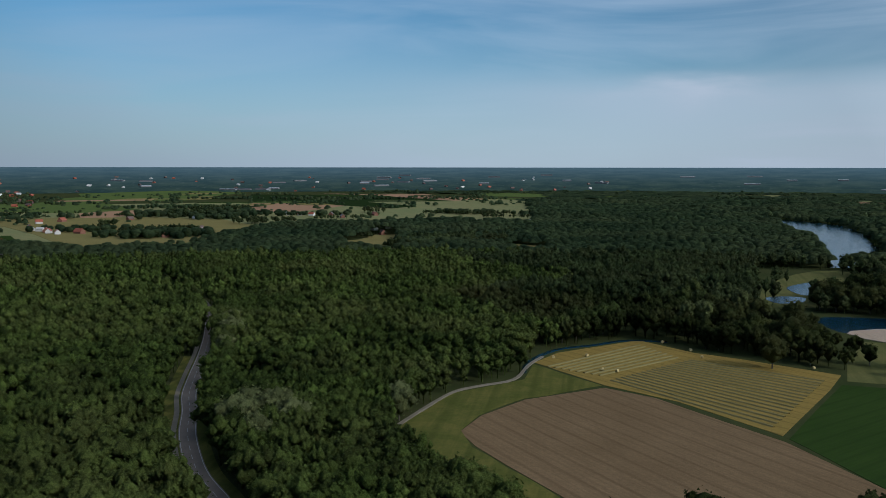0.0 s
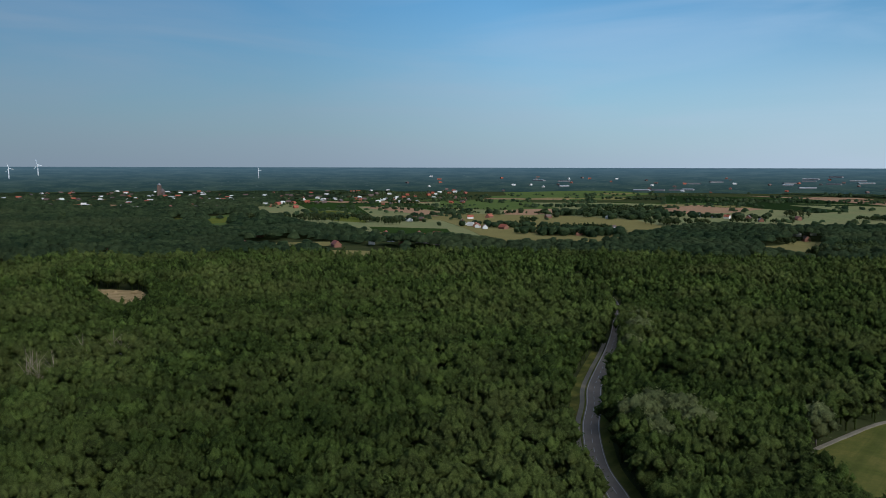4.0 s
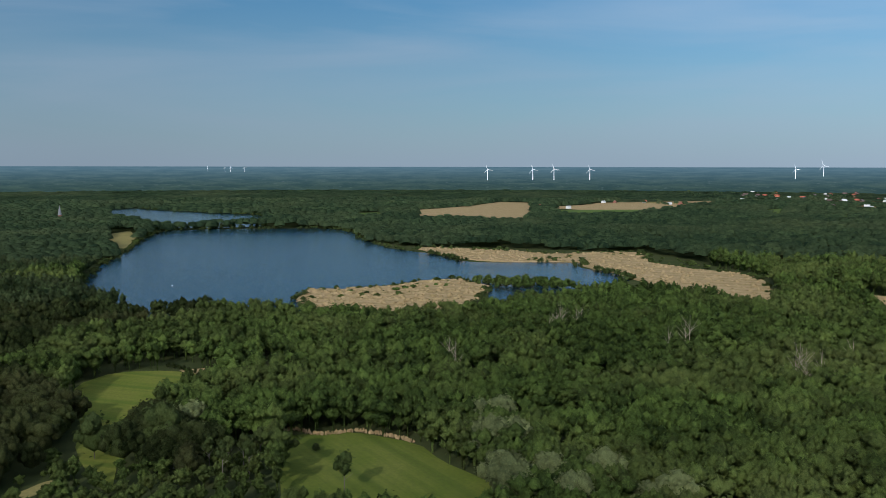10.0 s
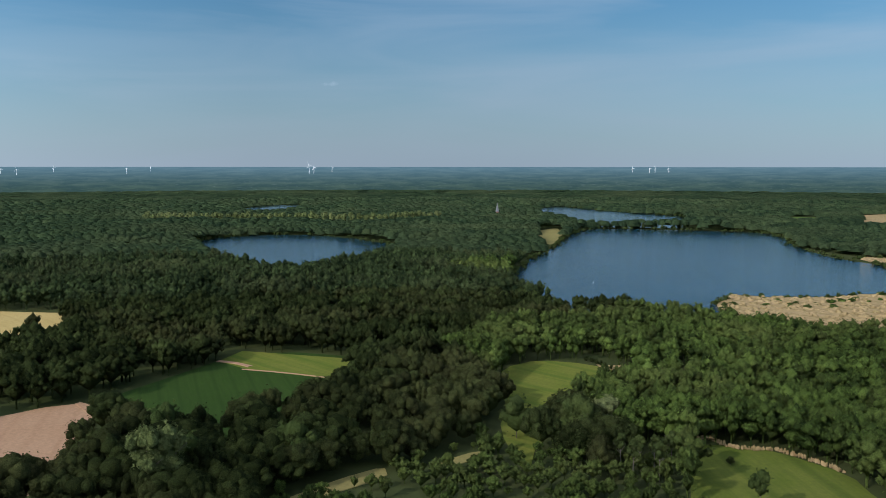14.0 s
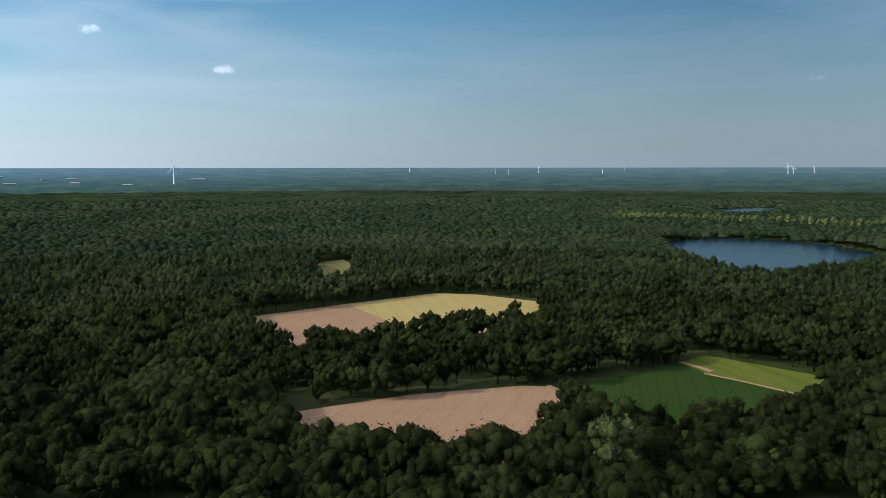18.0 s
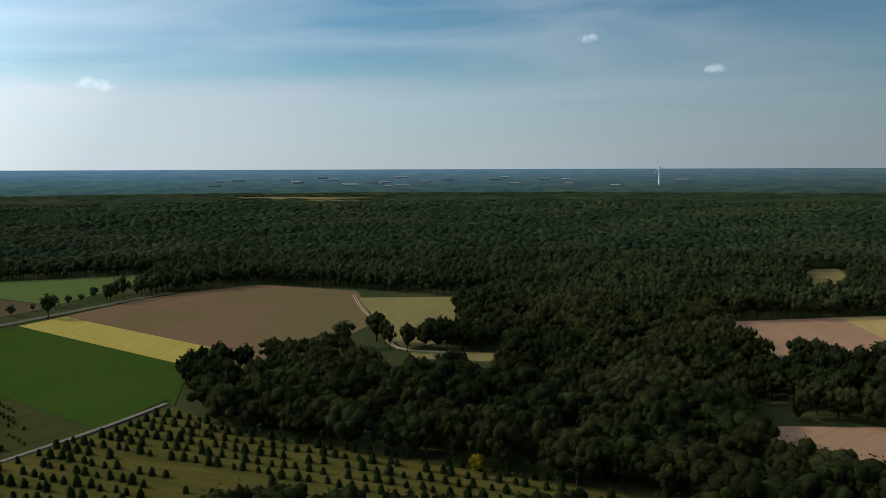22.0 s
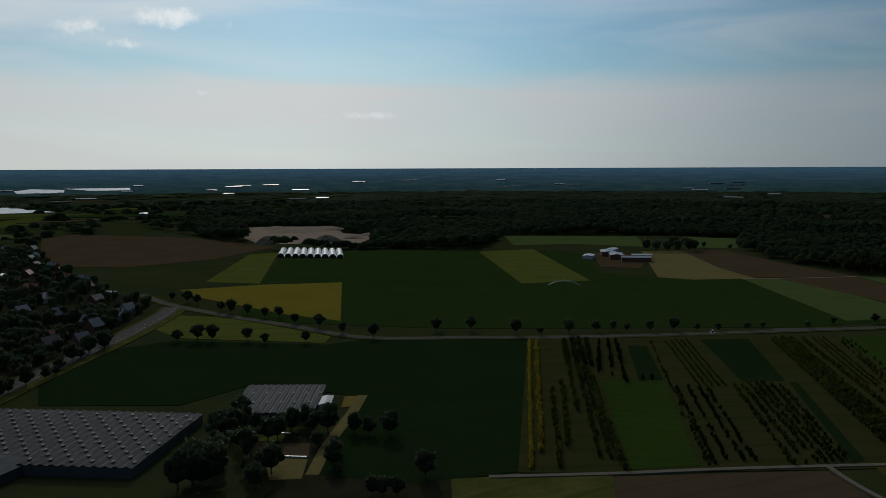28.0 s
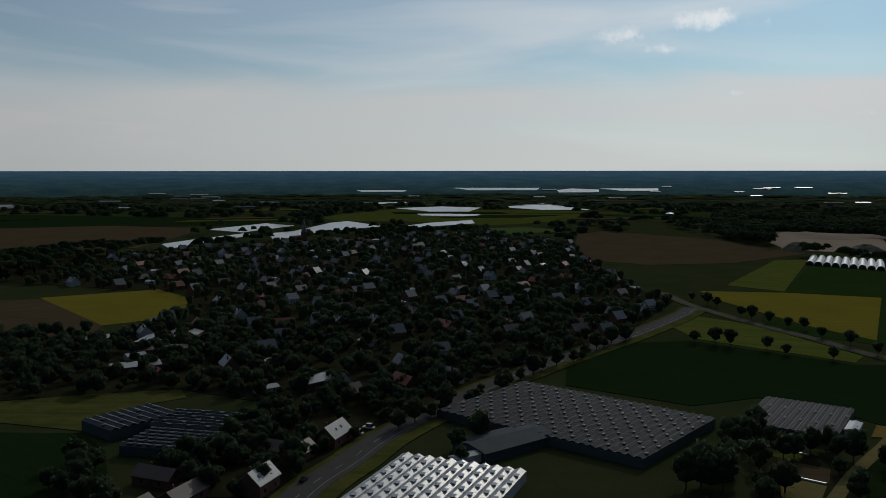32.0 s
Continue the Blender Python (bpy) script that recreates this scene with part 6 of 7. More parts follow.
plant(round_kind("garden_tree", "dark garden tree between vegetable plots", 9, "leaf_garden", "plot trees", 0.25, 300), [(259, -146), (266, -148), (251, -142), (216, -170), (219, -168), (213, -174), (219, -192), (321, -169), (316, -171), (309, -176), (299, -187), (291, -193), (274, -183)], rng, 0.7, 1.2)
plant(round_kind("tree", "dark broad tree among farm fields", 17, "leaf_garden", "farm field trees", 0.14), [(640, -955), (622, -951), (611, -959), (601, -968), (594, -983), (594, -997), (637, -1013), (627, -1030)], rng, 0.85, 1.15)
plant(round_kind("tree", "small round tree alone in a green field", 9, "leaf_garden", "farm field trees", 0.12), [(606, -1041), (570, -1046)], rng, 0.9, 1.1)

# ---- buildings ----
def gable(bm, w, l, eave, ridge, over=0.4, thick=0.25):
    """A pitched roof with real thickness, ridge along y."""
    for s in (-1, 1):
        a = [(0, -l / 2 - over, ridge), (0, l / 2 + over, ridge), (s * (w / 2 + over), l / 2 + over, eave - 0.25), (s * (w / 2 + over), -l / 2 - over, eave - 0.25)]
        top = [bm.verts.new((x, y, z + thick)) for x, y, z in a]
        low = [bm.verts.new(p) for p in a]
        bm.faces.new(top)
        bm.faces.new(low[::-1])
        for i in range(4):
            j = (i + 1) % 4
            bm.faces.new((top[i], top[j], low[j], low[i]))


def walls_mesh(w, l, eave, ridge, material):
    bm = bmesh.new()
    pts = [(-w / 2, -0.5), (w / 2, -0.5), (w / 2, eave), (0, ridge), (-w / 2, eave)]
    a = [bm.verts.new((x, -l / 2, z)) for x, z in pts]
    b = [bm.verts.new((x, l / 2, z)) for x, z in pts]
    bm.faces.new(a)
    bm.faces.new(b[::-1])
    for i in range(5):
        j = (i + 1) % 5
        bm.faces.new((a[i], b[i], b[j], a[j]))
    return done(bm, "wall", material)


def house(label, w, l, eave, ridge, wall, roof, detail=True, group="village houses", category="house", name="house", skylights=0):
    t = thing(name, label, category, group)
    part("wall", walls_mesh(w, l, eave, ridge - 0.1, wall), t)
    bm = bmesh.new()
    gable(bm, w, l, eave, ridge)
    roof_ob = part("roof", done(bm, "roof", roof), t)
    if detail:
        part("chimney", boxes("chimney", "brick", (w * 0.12, l * 0.2, ridge - 1.4, w * 0.12 + 0.7, l * 0.2 + 0.7, ridge + 0.9)), t)
        pane = boxes("window", "window", (-0.6, -0.04, -0.65, 0.6, 0.04, 0.65))
        for x, y, z, turn in ((-w / 4, -l / 2, 1.6, 0), (w / 4, -l / 2, 1.6, 0), (0, -l / 2, eave + 0.6, 0), (-w / 2, -l / 4, 1.6, 90), (-w / 2, l / 4, 1.6, 90),
                              (w / 2, -l / 4, 1.6, 90), (w / 2, l / 4, 1.6, 90)):
            ob = part("window", pane, t)
            ob.matrix_basis = pose(x, y, z, 0, 0, turn)
        ob = part("door", boxes("door", "door", (-0.5, -0.05, 0, 0.5, 0.05, 2.05)), t)
        ob.matrix_basis = pose(-w / 2, 0, 0, 0, 0, 90)
    if skylights:
        slope = math.degrees(math.atan2(ridge - eave, w / 2))
        sky_pane = boxes("skylight", "window", (-0.6, -0.5, 0, 0.6, 0.5, 0.12))
        for k in range(skylights):
            ob = part("skylight", sky_pane, roof_ob, "small dark skylight")
            ob.matrix_basis = pose(-w * 0.26, (k - (skylights - 1) / 2) * l * 0.28, (eave + ridge) / 2 + 0.28, 0, -slope, 0)
    return t


def settle(kinds, places, rng):
    """Copies of buildings; places are x, y, turn in degrees."""
    used = set()
    for x, y, turn in places:
        k = kinds[rng.integers(len(kinds))]
        m = pose(x, y, rise(x, y) + (0.35 if rise(x, y) == 0 else 0.2), 0, 0, turn)
        if k.name not in used:
            used.add(k.name)
            k.matrix_basis = m
        else:
            copy_thing(k, m)
    for k in kinds:
        if k.name not in used:
            for o in (*k.children_recursive, k):
                bpy.data.objects.remove(o)


rng = np.random.default_rng(23)
HOMES = [house("brick house with a dark grey tiled roof", 8.5, 11, 3.6, 8.0, "brick", "tile_grey"),
         house("white rendered house with a dark tiled roof", 9, 10, 3.8, 8.2, "render_white", "tile_grey"),
         house("brick house with a brown tiled roof", 8, 12, 3.2, 7.2, "brick", "tile_brown"),
         house("long brick house with a red tiled roof", 8, 15, 3.2, 7.0, "brick", "tile_red"),
         house("low annex with a pale metal roof", 7, 11, 2.8, 3.8, "render_white", "roof_pale"),
         house("brick house with a steep dark roof", 9.5, 9.5, 4.5, 9.5, "brick", "tile_grey")]
TOWN = TOWNS[0]
spots, tries = [], 0
while len(spots) < 260 and tries < 9000:
    tries += 1
    p = rng.uniform((300, -420), (1480, 290))
    if not inside(np.array([p]), TOWN)[0]:
        continue
    if any((p[0] - q[0]) ** 2 + (p[1] - q[1]) ** 2 < 19 ** 2 for q in spots):
        continue
    if any(inside(np.array([p]), o)[0] for o, share in CLEAR if len(o) > 40 and share == 0.0 and o[:, 0].min() > 150):
        continue
    if p[0] < 400 and p[1] > -25:
        continue
    spots.append((p[0], p[1], 35 + 90 * (rng.random() < 0.5) + 12 * math.sin(p[0] / 120) + rng.normal(0, 5)))
settle(HOMES, spots, rng)

settle([house("brick house with a pale roof and skylights", 9, 13, 4.2, 8.2, "brick", "roof_pale", skylights=3, group="")], [(288, 24, 62)], rng)
settle([house("brick house with a slate roof and skylights", 9, 15, 3.8, 8.0, "brick", "tile_grey", skylights=2, group="")], [(337, -2, 62)], rng)
settle([house("low farm outbuilding with a brown roof", 8, 16, 3.0, 6.0, "brick", "tile_brown", group="outbuildings")],
       [(281, 48, 60), (318, 12, 58), (326, 24, -30), (268, 62, 62), (300, 60, -30)], rng)


def hall(label, w, l, h, roof="roof_pale", wall="render_white", group="halls", name="hall"):
    t = thing(name, label, "hall", group)
    part("wall", walls_mesh(w, l, h, h + w * 0.06, wall), t)
    bm = bmesh.new()
    gable(bm, w, l, h, h + w * 0.06 + 0.1, 0.3, 0.2)
    part("roof", done(bm, "roof", roof), t)
    for k in (-1, 1):
        ob = part("door", boxes("door", "bar", (-1.6, -0.06, 0, 1.6, 0.06, 3.2)), t)
        ob.matrix_basis = pose(w * 0.22 * k, -l / 2, 0)
    return t


settle([hall("long low hall with a brown roof", 14, 40, 4, "tile_brown", "brick", "village halls")], [(520, 92, 8)], rng)
settle([hall("low hall with a pale flat roof", 14, 26, 4, "roof_pale", "brick", group="village halls")], [(548, 110, 80), (475, 105, 20), (560, 90, 80), (430, 5, 40), (560, 140, 15)], rng)
# farm behind the fields
settle([hall("farm shed with a grey-blue roof", 16, 34, 5, "tile_grey", "brick", "farm sheds"), hall("open farm shed with a pale roof", 12, 24, 4, group="farm sheds")],
       [(612, -848, 40), (640, -868, 40), (574, -835, 130), (632, -820, 30), (660, -905, 20), (590, -870, 130)], rng)
# hamlets with red roofs
RED = [house("farmhouse with an orange-red tiled roof", 10, 18, 3.5, 8.5, "brick", "tile_red", False, "hamlet houses", "house", "farmhouse"),
       house("white house with a red tiled roof", 9, 13, 3.8, 8.0, "render_white", "tile_red", False, "hamlet houses", "house", "farmhouse"),
       house("small brick house with a dark tiled roof", 9, 13, 3.8, 8.0, "brick", "tile_brown", False, "hamlet houses", "house", "farmhouse"),
       house("small white house with a pale roof", 9, 12, 3.8, 7.0, "render_white", "roof_pale", False, "hamlet houses", "house", "farmhouse")]
hamlet = [(-1115, 1107, 40), (-1119, 1150, 40), (-1108, 1128, 35), (-679, 1095, 20), (-660, 1085, 60), (-648, 1078, 10), (-648, 1109, 30), (-629, 1129, 120), (-615, 1158, 30),
          (-640, 1095, 80), (-857, 1500, 20), (-845, 1527, 70), (-712, 1456, 30), (-656, 1399, 15), (-602, 1392, 60), (-690, 1440, 90), (-670, 1420, 20), (-100, 1380, 30), (-646, 1020, 30), (-685, 1104, 100), (-704, 1153, 20), (-650, 1087, 70), (-673, 1142, 30), (-642, 1132, 110), (-654, 1172, 20), (-631, 1192, 80), (-868, 1508, 30), (-870, 1546, 60), (-738, 1502, 30), (-632, 1378, 30), (-784, 907, 30), (-121, 1476, 40), (-157, 1932, 30), (-220, 1841, 20),
          (-330, 1935, 20), (-300, 1925, 70), (-360, 1945, 30), (-1123, 995, 30), (-1113, 1025, 30), (-630, 875, 20), (-588, 1010, 40),
          (-2193, 767, 20), (-2180, 790, 60), (-2170, 760, 10), (-2416, 1050, 30), (-2400, 1080, 60), (-2418, 1188, 20), (-2284, 1202, 20), (-2270, 1230, 50), (-2110, 818, 20)]
for _ in range(40):
    a, r = radians(rng.uniform(-20, 62)), rng.uniform(1050, 2000)
    p = np.array([[-r * math.sin(a), r * math.cos(a)]])
    hamlet.append((p[0, 0], p[0, 1], rng.uniform(0, 180)))
settle(RED, hamlet, rng)
# the far town
def joined_houses(name, places, label, wall_roof, rng):
    """Many small far houses as one mesh a roof colour."""
    for roof in wall_roof:
        bm = bmesh.new()
        for x, y in places[roof]:
            n = len(bm.verts)
            gable(bm, 11, rng.uniform(12, 20), 3.5, 8)
            box(bm, -5, -6, -1, 5, 6, 3.6)
            m = pose(x, y, rise(x, y), 0, 0, rng.uniform(0, 180))
            bm.verts.ensure_lookup_table()
            for v in bm.verts[n:]:
                v.co = m @ v.co
        tagged(new(name, done(bm, name, roof)), label, "houses", kind="stuff")


far_spots = {"tile_red": [], "tile_brown": [], "render_white": []}
for a0, a1, r0, r1, n in ((26, 58, 2500, 3500, 200), (-12, 30, 3500, 4400, 60), (36, 50, 2300, 2700, 40)):
    for _ in range(n):
        a, r = radians(rng.uniform(a0, a1)), rng.uniform(r0, r1)
        far_spots[("tile_red", "tile_brown", "render_white")[rng.integers(3)]].append((-r * math.sin(a), r * math.cos(a)))
joined_houses("far_houses", far_spots, "small far houses of a distant town", far_spots, rng)
WHITE = [hall("far white flat-roofed industrial hall", 26, 44, 5, "roof_pale", "tile_grey", group="far halls"), hall("far long pale industrial hall", 18, 70, 5, "roof_pale", "tile_grey", group="far halls"),
         hall("far grey industrial hall", 24, 60, 5, "roof_dull", "tile_grey", group="far halls")]
white_spots = [(-887, 3488, 80), (-830, 3520, 85), (-754, 3534, 80), (-717, 3584, 85), (-300, 4200, 90), (-100, 4250, 85), (600, 4100, 80), (-1500, 3900, 70),
               (1969, -835, 65), (1857, -906, 65)]
for a0, a1, r0, r1, n in ((-28, 20, 3700, 4500, 22), (150, 185, 3900, 4500, 26), (205, 262, 3000, 4300, 30), (262, 292, 2500, 3600, 24)):
    for _ in range(n):
        a, r = radians(rng.uniform(a0, a1)), rng.uniform(r0, r1)
        white_spots.append((-r * math.sin(a), r * math.cos(a), math.degrees(a) + rng.choice((70, 90, 110, 90))))
settle(WHITE, white_spots, rng)


# ---- churches ----
def tower(label, w, h, spire, wall, x, y):
    t = thing("church_tower", label, "church")
    part("wall", boxes("wall", wall, (-w / 2, -w / 2, -1, w / 2, w / 2, h)), t)
    bm = bmesh.new()
    bmesh.ops.create_cone(bm, segments=8, radius1=w * 0.68, radius2=0.05, depth=spire, matrix=Matrix.Translation((0, 0, h + spire / 2)))
    part("spire", done(bm, "spire", "tile_grey"), t)
    part("nave", walls_mesh(w * 1.5, w * 3, h * 0.45, h * 0.7, wall), t).matrix_basis = pose(0, w * 2, 0)
    t.matrix_basis = pose(x, y, rise(x, y), 0, 0, 30)


tower("dark village church with a pointed spire", 7, 17, 20, "brick", 1307, 33)
tower("far brown church tower", 12, 42, 8, "tile_brown", -2283, 2200)
tower("far small church with a thin spire above trees", 6, 12, 20, "brick", -1829, -380)


# ---- greenhouses ----
def greenhouse(label, corner, way, length, count, bay, skin, vents, eave=3.4, rise_by=0.95, group="", metal="bar", panes=False, side="glass_wall"):
    """Rows of pitched glass bays. Bays run along way; count of them stand side by side to the right of it."""
    t = thing("greenhouse", label, "greenhouse", group)
    a = math.atan2(way[1], way[0])
    width = count * bay
    t.matrix_basis = pose(corner[0], corner[1], 0.6, 0, 0, math.degrees(a))
    bm = bmesh.new()
    for x0, y0, x1, y1 in ((0, 0, length, 0.12), (0, -width, length, -width + 0.12), (0, -width + 0.12, 0.12, 0), (length - 0.12, -width + 0.12, length, 0)):
        box(bm, x0, y0, -0.5, x1, y1, eave)
    part("wall", done(bm, "wall", side), t)
    n = int(length / 8.0) if panes else 1
    step = length / n
    roof_side = []
    for y0, y1, z0, z1 in ((0.05, bay / 2, 0, rise_by), (bay / 2, bay - 0.05, rise_by, 0)):
        bm = bmesh.new()
        quad = ((0.05, -y0, eave + z0), (step - 0.05, -y0, eave + z0), (step - 0.05, -y1, eave + z1), (0.05, -y1, eave + z1))
        top = [bm.verts.new(p) for p in quad]
        low = [bm.verts.new((x, y, z - 0.05)) for x, y, z in quad]
        bm.faces.new(top)
        bm.faces.new(low[::-1])
        for i in range(4):
            bm.faces.new((top[i], low[i], low[(i + 1) % 4], top[(i + 1) % 4]))
        roof_side.append(done(bm, "roof_pane", skin))
    gutter = boxes("gutter", metal, (0, -0.09, eave - 0.1, length, 0.09, eave + 0.06))
    ridge = boxes("ridge_bar", metal, (0, -bay / 2 - 0.05, eave + rise_by, length, -bay / 2 + 0.05, eave + rise_by + 0.08))
    slope = math.degrees(math.atan2(rise_by, bay / 2))
    half = 0.9 if skin == "glass_roof" else 1.3
    vent = boxes("vent", "bar_dull" if skin == "glass_roof" else skin, (-half, -0.58 * half, 0, half, 0.58 * half, 0.06))
    # dark slab painted as the shade below a raised vent
    slot = boxes("vent_gap", "opening_shade", (-half, -0.62 * half, 0, half, 0.58 * half, 0.03))
    for k in range(count):
        for i in range(n):
            for me in roof_side:
                part("roof_pane", me, t).matrix_basis = pose(i * step, -k * bay, 0)
        for name, me in (("gutter", gutter), ("ridge_bar", ridge)):
            part(name, me, t).matrix_basis = pose(0, -k * bay, 0)
        for j in range(vents):
            x = (j + 0.5 + 0.5 * (k % 2)) * length / (vents + 0.5)
            part("vent_gap", slot, t).matrix_basis = pose(x, -k * bay - bay * 0.72, eave + rise_by * 0.56 + 0.04, -slope)
            part("vent", vent, t).matrix_basis = pose(x, -k * bay - bay * 0.70, eave + rise_by * 0.62 + 0.35, -slope + 24)
    return t


def unit(ax, ay, bx, by):
    d = math.hypot(bx - ax, by - ay)
    return ((bx - ax) / d, (by - ay) / d), d


way, d = unit(290, -116, 335, -166)
greenhouse("large dark glass greenhouse with many ridges", (364, -48), way, d, 25, 4.0, "glass_roof", 6, 3.4, 0.6, metal="bar_dull")
greenhouse("whitewashed greenhouse with open roof vents", (248, 8), (0.86, -0.51), 70, 11, 4.4, "chalk_roof", 9, panes=True, side="chalk_roof")
way, d = unit(294, -191, 330, -223)
greenhouse("grey glass greenhouse beside a field", (329, -173), way, d, 12, 3.15, "glass_roof", 1, 3.2, 0.4, metal="bar_dull")
greenhouse("small greenhouse with striped pale roof", (390, 80), (-0.73, -0.69), 23.5, 8, 4.1, "roof_dull", 1, 4.0)
greenhouse("small glass greenhouse with rows of open vents", (355, 72), (-0.355, -0.935), 31, 6, 4.0, "roof_dull", 7)
greenhouse("long dark glass greenhouse behind houses", (381, 66), (-0.355, -0.935), 40, 6, 4.0, "glass_roof", 4)
settle([hall("low shed with ribbed roof beside the greenhouse", 20, 38, 3.5, "roof_dull", "roof_dull", "greenhouse sheds")], [(322, -70, 30)], rng)
settle([hall("small pale-roofed shed beside the greenhouse", 5, 14, 3, group="greenhouse sheds")], [(318, -218, 48), (306, -52, 30)], rng)


def tunnel(label, length, radius):
    t = thing("plastic_tunnel", label, "tunnel", "plastic tunnels")
    bm = bmesh.new()
    prev = None
    for k in range(11):
        a = math.pi * k / 10
        ring = [bm.verts.new((x, -radius * math.cos(a), 0.6 + radius * 1.0 * math.sin(a))) for x in (0, length)]
        if prev:
            bm.faces.new((prev[0], prev[1], ring[1], ring[0]))
        prev = ring
    part("cover", done(bm, "cover", "plastic"), t)
    part("base_rail", boxes("base_rail", "bar", (0, -radius - 0.1, -0.5, length, -radius + 0.1, 0.7), (0, radius - 0.1, -0.5, length, radius + 0.1, 0.7)), t)
    # end faces coloured dark to stand for the shade inside the tunnel
    for x in (0.05, length - 0.05):
        bm = bmesh.new()
        bm.faces.new([bm.verts.new((x, -radius * 0.97 * math.cos(math.pi * k / 10), 0.6 + radius * 0.97 * math.sin(math.pi * k / 10))) for k in range(11)])
        part("end_wall", done(bm, "end_wall", "opening_shade"), t)
    return t


settle([tunnel("white plastic growing tunnel in a field", 86, 4.2)], [(908 + k * -7.71, -558 + k * -5.82, -34.6) for k in range(9)], rng)


# ---- spoil heaps of the sand pit ----
def heap(seed, radius, height, material, label):
    g = np.random.default_rng(seed)
    bm = bmesh.new()
    rings = []
    for k, (out, up) in enumerate(((1.0, -0.05), (0.78, 0.28), (0.52, 0.62), (0.25, 0.92))):
        rings.append([bm.verts.new((out * radius * (1 + g.uniform(-0.14, 0.14)) * math.cos(j * 0.449), 0.7 * out * radius * (1 + g.uniform(-0.14, 0.14)) * math.sin(j * 0.449),
                                    up * height * (1 + g.uniform(-0.1, 0.1)))) for j in range(14)])
    tip = bm.verts.new((0, 0, height))
    for a, b in zip(rings, rings[1:]):
        for j in range(14):
            bm.faces.new((a[j], a[(j + 1) % 14], b[(j + 1) % 14], b[j]))
    for j in range(14):
        bm.faces.new((rings[-1][j], rings[-1][(j + 1) % 14], tip))
    return tagged(new("mound", done(bm, "mound", material)), label, "mound", "sand pit mounds")


for k, (x, y, radius, height, mat) in enumerate([(1094, -650, 24, 11, 'gravel'), (1056, -732, 26, 10, 'gravel'), (1266, -816, 60, 5, 'sand'), (1274, -879, 50, 6, 'sand'), (1345, -819, 45, 5, 'sand'), (1075, -795, 22, 5, 'sand'), (1105, -857, 30, 5, 'sand')]):
    heap(k, radius, height, mat, "grey gravel mound in a sand pit" if mat == "gravel" else "pale sand bank in a sand pit").matrix_basis = pose(x, y, rise(x, y) + 0.1, 0, 0, 40 * k)


# ---- wind turbines ----
def turbine():
    t = thing("wind_turbine", "white three-bladed wind turbine on the horizon", "wind turbine", "wind turbines")
    bm = bmesh.new()
    bmesh.ops.create_cone(bm, segments=12, radius1=0.040, radius2=0.022, depth=1.02, matrix=Matrix.Translation((0, 0, 0.49)))
    part("tower", done(bm, "tower", "white_steel"), t)
    part("nacelle", boxes("nacelle", "white_steel", (-0.03, -0.07, 0.985, 0.03, 0.05, 1.04)), t)
    bm = bmesh.new()
    bmesh.ops.create_cone(bm, segments=10, radius1=0.026, radius2=0.008, depth=0.05, matrix=pose(0, -0.09, 1.01, 90, 0, 0))
    part("hub", done(bm, "hub", "white_steel"), t)
    bm = bmesh.new()
    vs = [bm.verts.new(p) for p in ((-0.012, 0, 0.0), (0.016, 0, 0.0), (0.024, 0, 0.09), (0.006, 0, 0.5), (-0.004, 0, 0.5), (-0.014, 0, 0.09))]
    ws = [bm.verts.new((v.co.x, 0.012, v.co.z)) for v in vs]
    bm.faces.new(vs)
    bm.faces.new(ws[::-1])
    for i in range(6):
        bm.faces.new((vs[i], vs[(i + 1) % 6], ws[(i + 1) % 6], ws[i]))
    blade = done(bm, "blade", "white_steel")
    for k in range(3):
        part("blade", blade, t).matrix_basis = pose(0, -0.09, 1.01, 0, 18 + 120 * k, 0)
    return t


first = turbine()
for k, (x, y, tall) in enumerate((
        (-4024, 1133, 52), (-3961, 1347, 52), (-3929, 1445, 54), (-3870, 1608, 52), (-3512, 2490, 48), (-3575, 2687, 52), (-4632, -226, 22), (-4635, -139, 24),
        (-4635, -110, 24), (-4636, -39, 25), (-2758, 3312, 40), (-3080, -3522, 30), (-3345, -3121, 24), (-3342, -3027, 28), (-3546, -2989, 29),
        (-3701, -2680, 28), (-3873, -2661, 19), (-4164, -1889, 43), (-4171, -1865, 32), (-4273, -1804, 26), (-1747, -3619, 81))):
    m = pose(x, y, rise(x, y) - 1, 0, 0, math.degrees(math.atan2(-x, y)) + 180 + 25 * math.sin(k * 3.0)) @ Matrix.Scale(tall, 4)
    if k == 0:
        first.matrix_basis = m
    else:
        copy_thing(first, Matrix.Identity(4)).matrix_basis = m


# ---- farm things ----
def bale():
    t = tagged(new("hay_bale"), "round pale hay bale on a mown field", "hay bale", "hay bales")
    bm = bmesh.new()
    bmesh.ops.create_cone(bm, segments=18, radius1=0.85, radius2=0.85, depth=1.3, cap_ends=True, matrix=pose(0, 0, 0.85, 90, 0, 0))
    bmesh.ops.bevel(bm, geom=[e for e in bm.edges if abs(e.verts[0].co.y - e.verts[1].co.y) < 0.01 and len(e.link_faces) == 2], offset=0.1, segments=2)
    part("roll", done(bm, "roll", "hay"), t)
    part("net", boxes("net", "render_white", (-0.1, -0.02, 1.68, 0.1, 0.02, 1.72)), t)
    return t


one = bale()
for k, (x, y) in enumerate(((64, 480), (84, 484), (87, 450), (94, 446), (138, 522), (149, 499), (150, 480), (203, 453))):
    m = pose(x, y, 0.13, 0, 0, 40 * k)
    if k == 0:
        one.matrix_basis = m
    else:
        copy_thing(one, m)

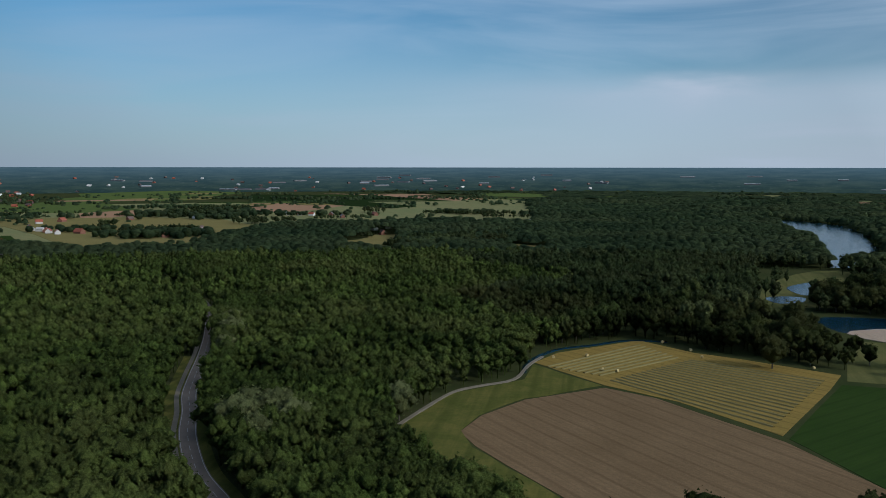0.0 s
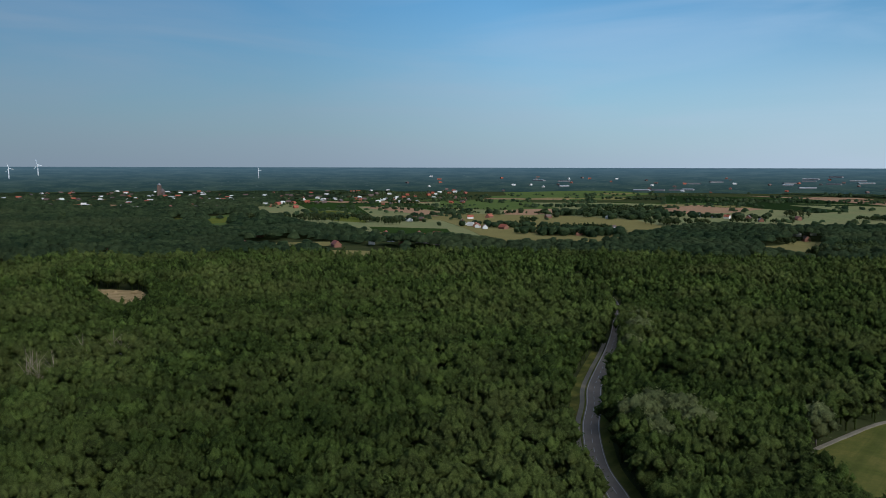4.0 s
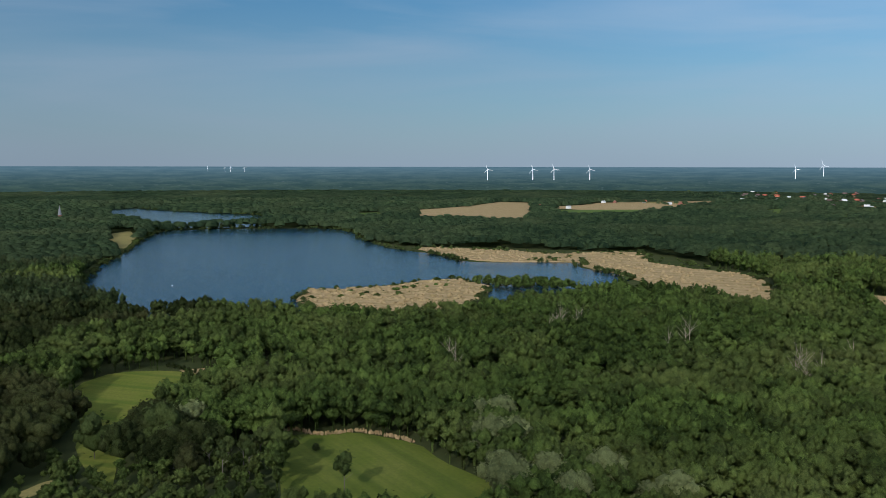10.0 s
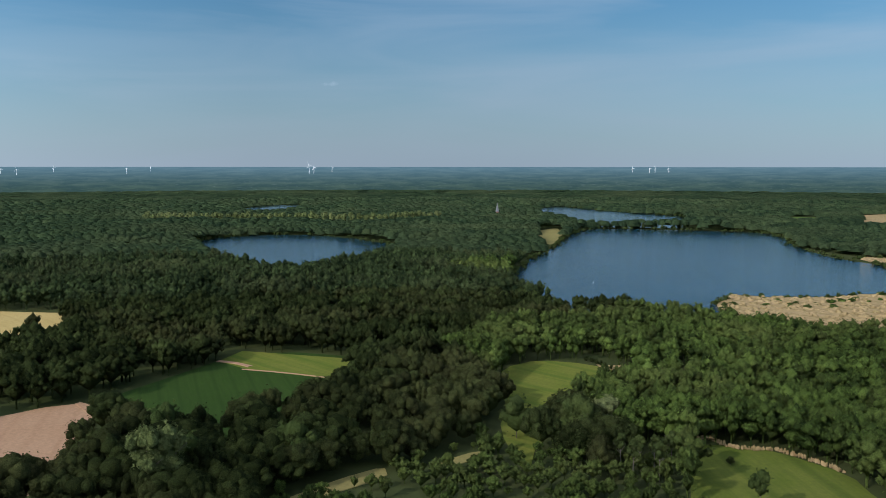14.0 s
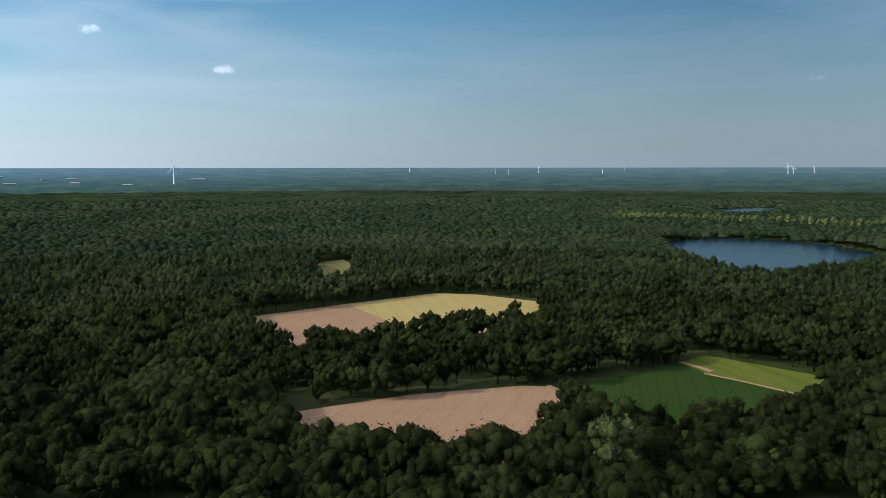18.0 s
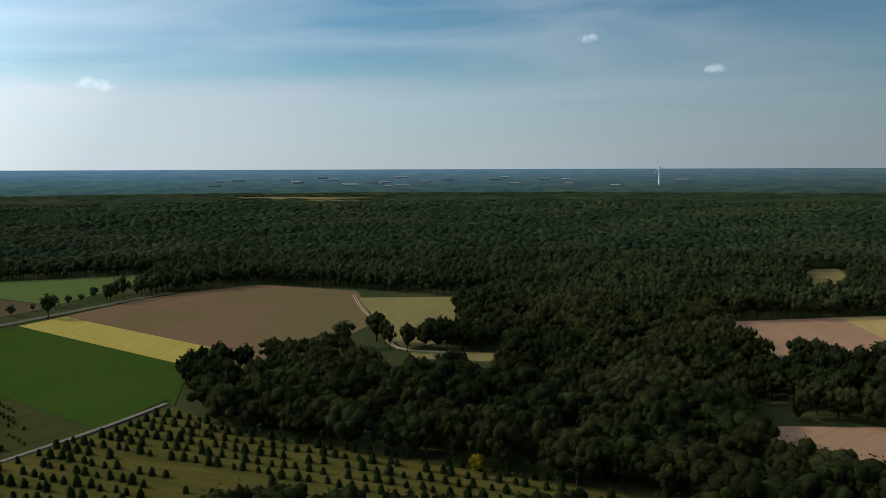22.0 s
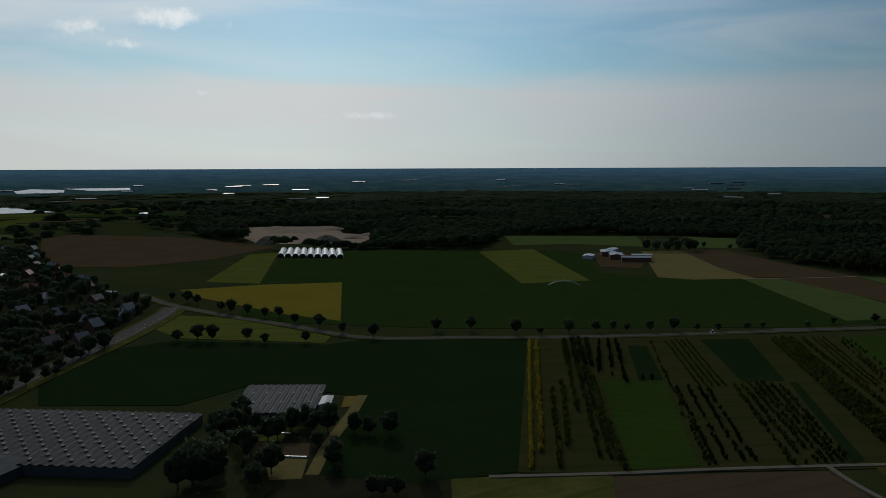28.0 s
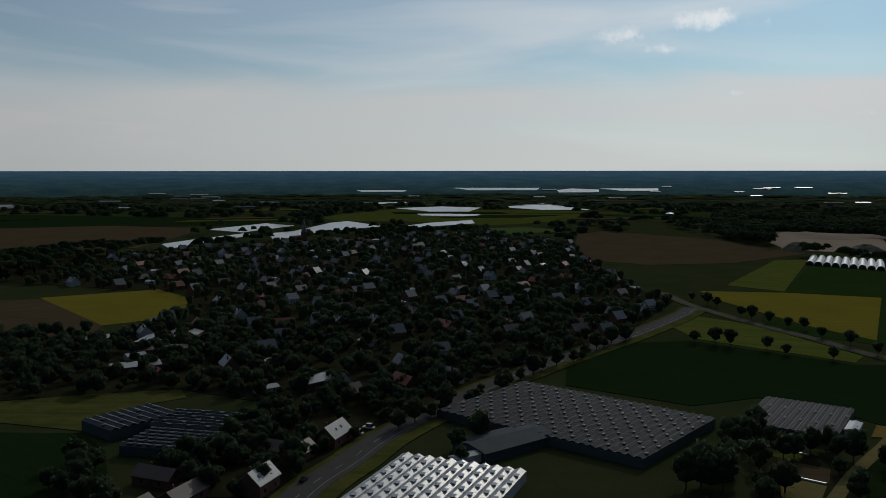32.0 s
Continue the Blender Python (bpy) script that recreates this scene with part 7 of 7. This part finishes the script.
# raked windrows on the straw field
BLOCKS = (((84, 430), (142, 343), (202, 427), (141, 478), 17), ((54, 458), (125, 522), (140, 481), (83, 436), 8))
for k in range(25):
    A, B, C2, D = (Vector(c) for c in BLOCKS[k // 17][:4])
    t = ((k % 17) + 0.5) / BLOCKS[k // 17][4]
    p, q = A.lerp(D, t), B.lerp(C2, t)
    p, q = p.lerp(q, 0.03), p.lerp(q, 0.95)
    verts, faces, n = [], [], 30
    way = (q - p).normalized()
    side = Vector((-way.y, way.x))
    for i in range(n + 1):
        c = p.lerp(q, i / n) + side * 0.3 * noise.noise(Vector((k, i * 0.7, 0)))
        for s, z in ((-1.1, 0.0), (-0.4, 0.5), (0.45, 0.46), (1.1, 0.0)):
            w = c + side * s * (1 + 0.3 * noise.noise(Vector((i * 0.9, k, s))))
            verts.append((w.x, w.y, 0.12 + z))
        if i:
            for j in range(3):
                a = (i - 1) * 4 + j
                faces.append((a, a + 1, a + 5, a + 4))
    me = bpy.data.meshes.new("windrow")
    me.from_pydata(verts, [], faces)
    me.materials.append(M["windrow"])
    tagged(new("windrow", me), "raked ridge of cut straw on the field", "windrow", "windrows")


# ---- dead trees ----
def dead_tree(seed):
    g = np.random.default_rng(seed)
    t = thing("dead_tree", "bare bleached dead tree standing in the wood", "tree", "dead trees")
    part("trunk", trunk_mesh(g, 25, 0.22, 7, M["dead_wood"]), t)
    return t


dead = [dead_tree(s) for s in range(3)]
spots = []
for t_az, r, n in ((69, 540, 6), (61.5, 500, 3), (53.5, 430, 7), (76.5, 430, 2), (49, 470, 3)):
    for _ in range(n):
        a, q = radians(t_az + rng.normal(0, 0.7)), r + rng.normal(0, 9)
        spots.append((-q * math.sin(a), q * math.cos(a)))
plant(dead, spots, rng, 0.9, 1.15)


# ---- vehicles ----
def car(label, paint, name="car", l=4.4, w=1.8, h=1.45, group="cars"):
    t = thing(name, label, "car", group)
    bm = bmesh.new()
    box(bm, -l / 2, -w / 2, 0.3, l / 2, w / 2, 0.85)
    bmesh.ops.bevel(bm, geom=bm.edges[:], offset=0.12, segments=2)
    part("body", done(bm, "body", paint), t)
    bm = bmesh.new()
    box(bm, -l * 0.36, -w * 0.44, 0.82, l * 0.22, w * 0.44, h - 0.06)
    for v in bm.verts:
        if v.co.z > 1:
            v.co.x *= 0.75
            v.co.y *= 0.85
    part("cabin", done(bm, "cabin", "window"), t, "dark glazed cabin")
    part("roof", boxes("roof", paint, (-l * 0.27, -w * 0.37, h - 0.06, l * 0.165, w * 0.37, h)), t)
    bm = bmesh.new()
    bmesh.ops.create_cone(bm, segments=14, radius1=0.32, radius2=0.32, depth=0.2, cap_ends=True, matrix=pose(0, 0, 0, 90, 0, 0))
    wheel = done(bm, "wheel", "rubber")
    for x in (-l * 0.3, l * 0.3):
        for y in (-w / 2 + 0.1, w / 2 - 0.1):
            part("wheel", wheel, t).matrix_basis = pose(x, y, 0.32)
    return t


car("dark car parked beside the village road", "car_dark").matrix_basis = pose(293.5, 9.0, 0.66, 0, 0, -25)
van = car("white van on the tree-lined road", "car_white", "van", 5.2, 2.0, 2.2)
van.matrix_basis = pose(285, -503, 0.62, 0, 0, -50)
for x, y, turn in ((345, -12, 60), (352, -17, 60)):
    copy_thing(van, pose(x, y, 0.66 if x > 300 else 0.38, 0, 0, turn))

# a small boat on the lake
t = thing("boat", "small white boat on the lake", "boat")
bm = bmesh.new()
bmesh.ops.create_uvsphere(bm, u_segments=12, v_segments=8, radius=1.0)
for v in bm.verts:
    v.co = Vector((v.co.x * 3.2, v.co.y * 1.1, max(v.co.z, -0.6) * 0.6 if v.co.z < 0.1 else 0.1 + v.co.z * 0.02))
part("hull", done(bm, "hull", "car_white"), t)
part("cabin", boxes("cabin", "car_white", (-0.8, -0.6, 0.1, 0.8, 0.6, 0.9)), t)
t.matrix_basis = pose(-808, -74, 0.5) @ Matrix.Scale(0.45, 4)

# an arched irrigation boom over the crop
boom = thing("irrigation_boom", "pale arched irrigation boom over a green field", "irrigation boom")
for name, lift, thick in (("arch", 5.0, 0.22), ("rail", 4.2, 0.12)):
    verts, faces = [], []
    for i in range(25):
        u = -1 + i / 12
        x, z = u * 15.0, 0.3 + lift * (1 - u * u)
        verts += [(x, -thick, z), (x, thick, z), (x, thick, z + 2 * thick), (x, -thick, z + 2 * thick)]
        if i:
            o = i * 4
            faces += [(o - 4 + k, o - 4 + (k + 1) % 4, o + (k + 1) % 4, o + k) for k in range(4)]
    me = bpy.data.meshes.new(name)
    me.from_pydata(verts, [], faces)
    me.materials.append(M["white_steel"])
    part(name, me, boom)
for x in (-15.0, 15.0):
    part("wheel_base", boxes("wheel_base", "bar_dull", (x - 0.6, -0.8, -0.1, x + 0.6, 0.8, 0.6)), boom)
boom.matrix_basis = pose(498, -610, 0.4, 0, 0, -134.1)
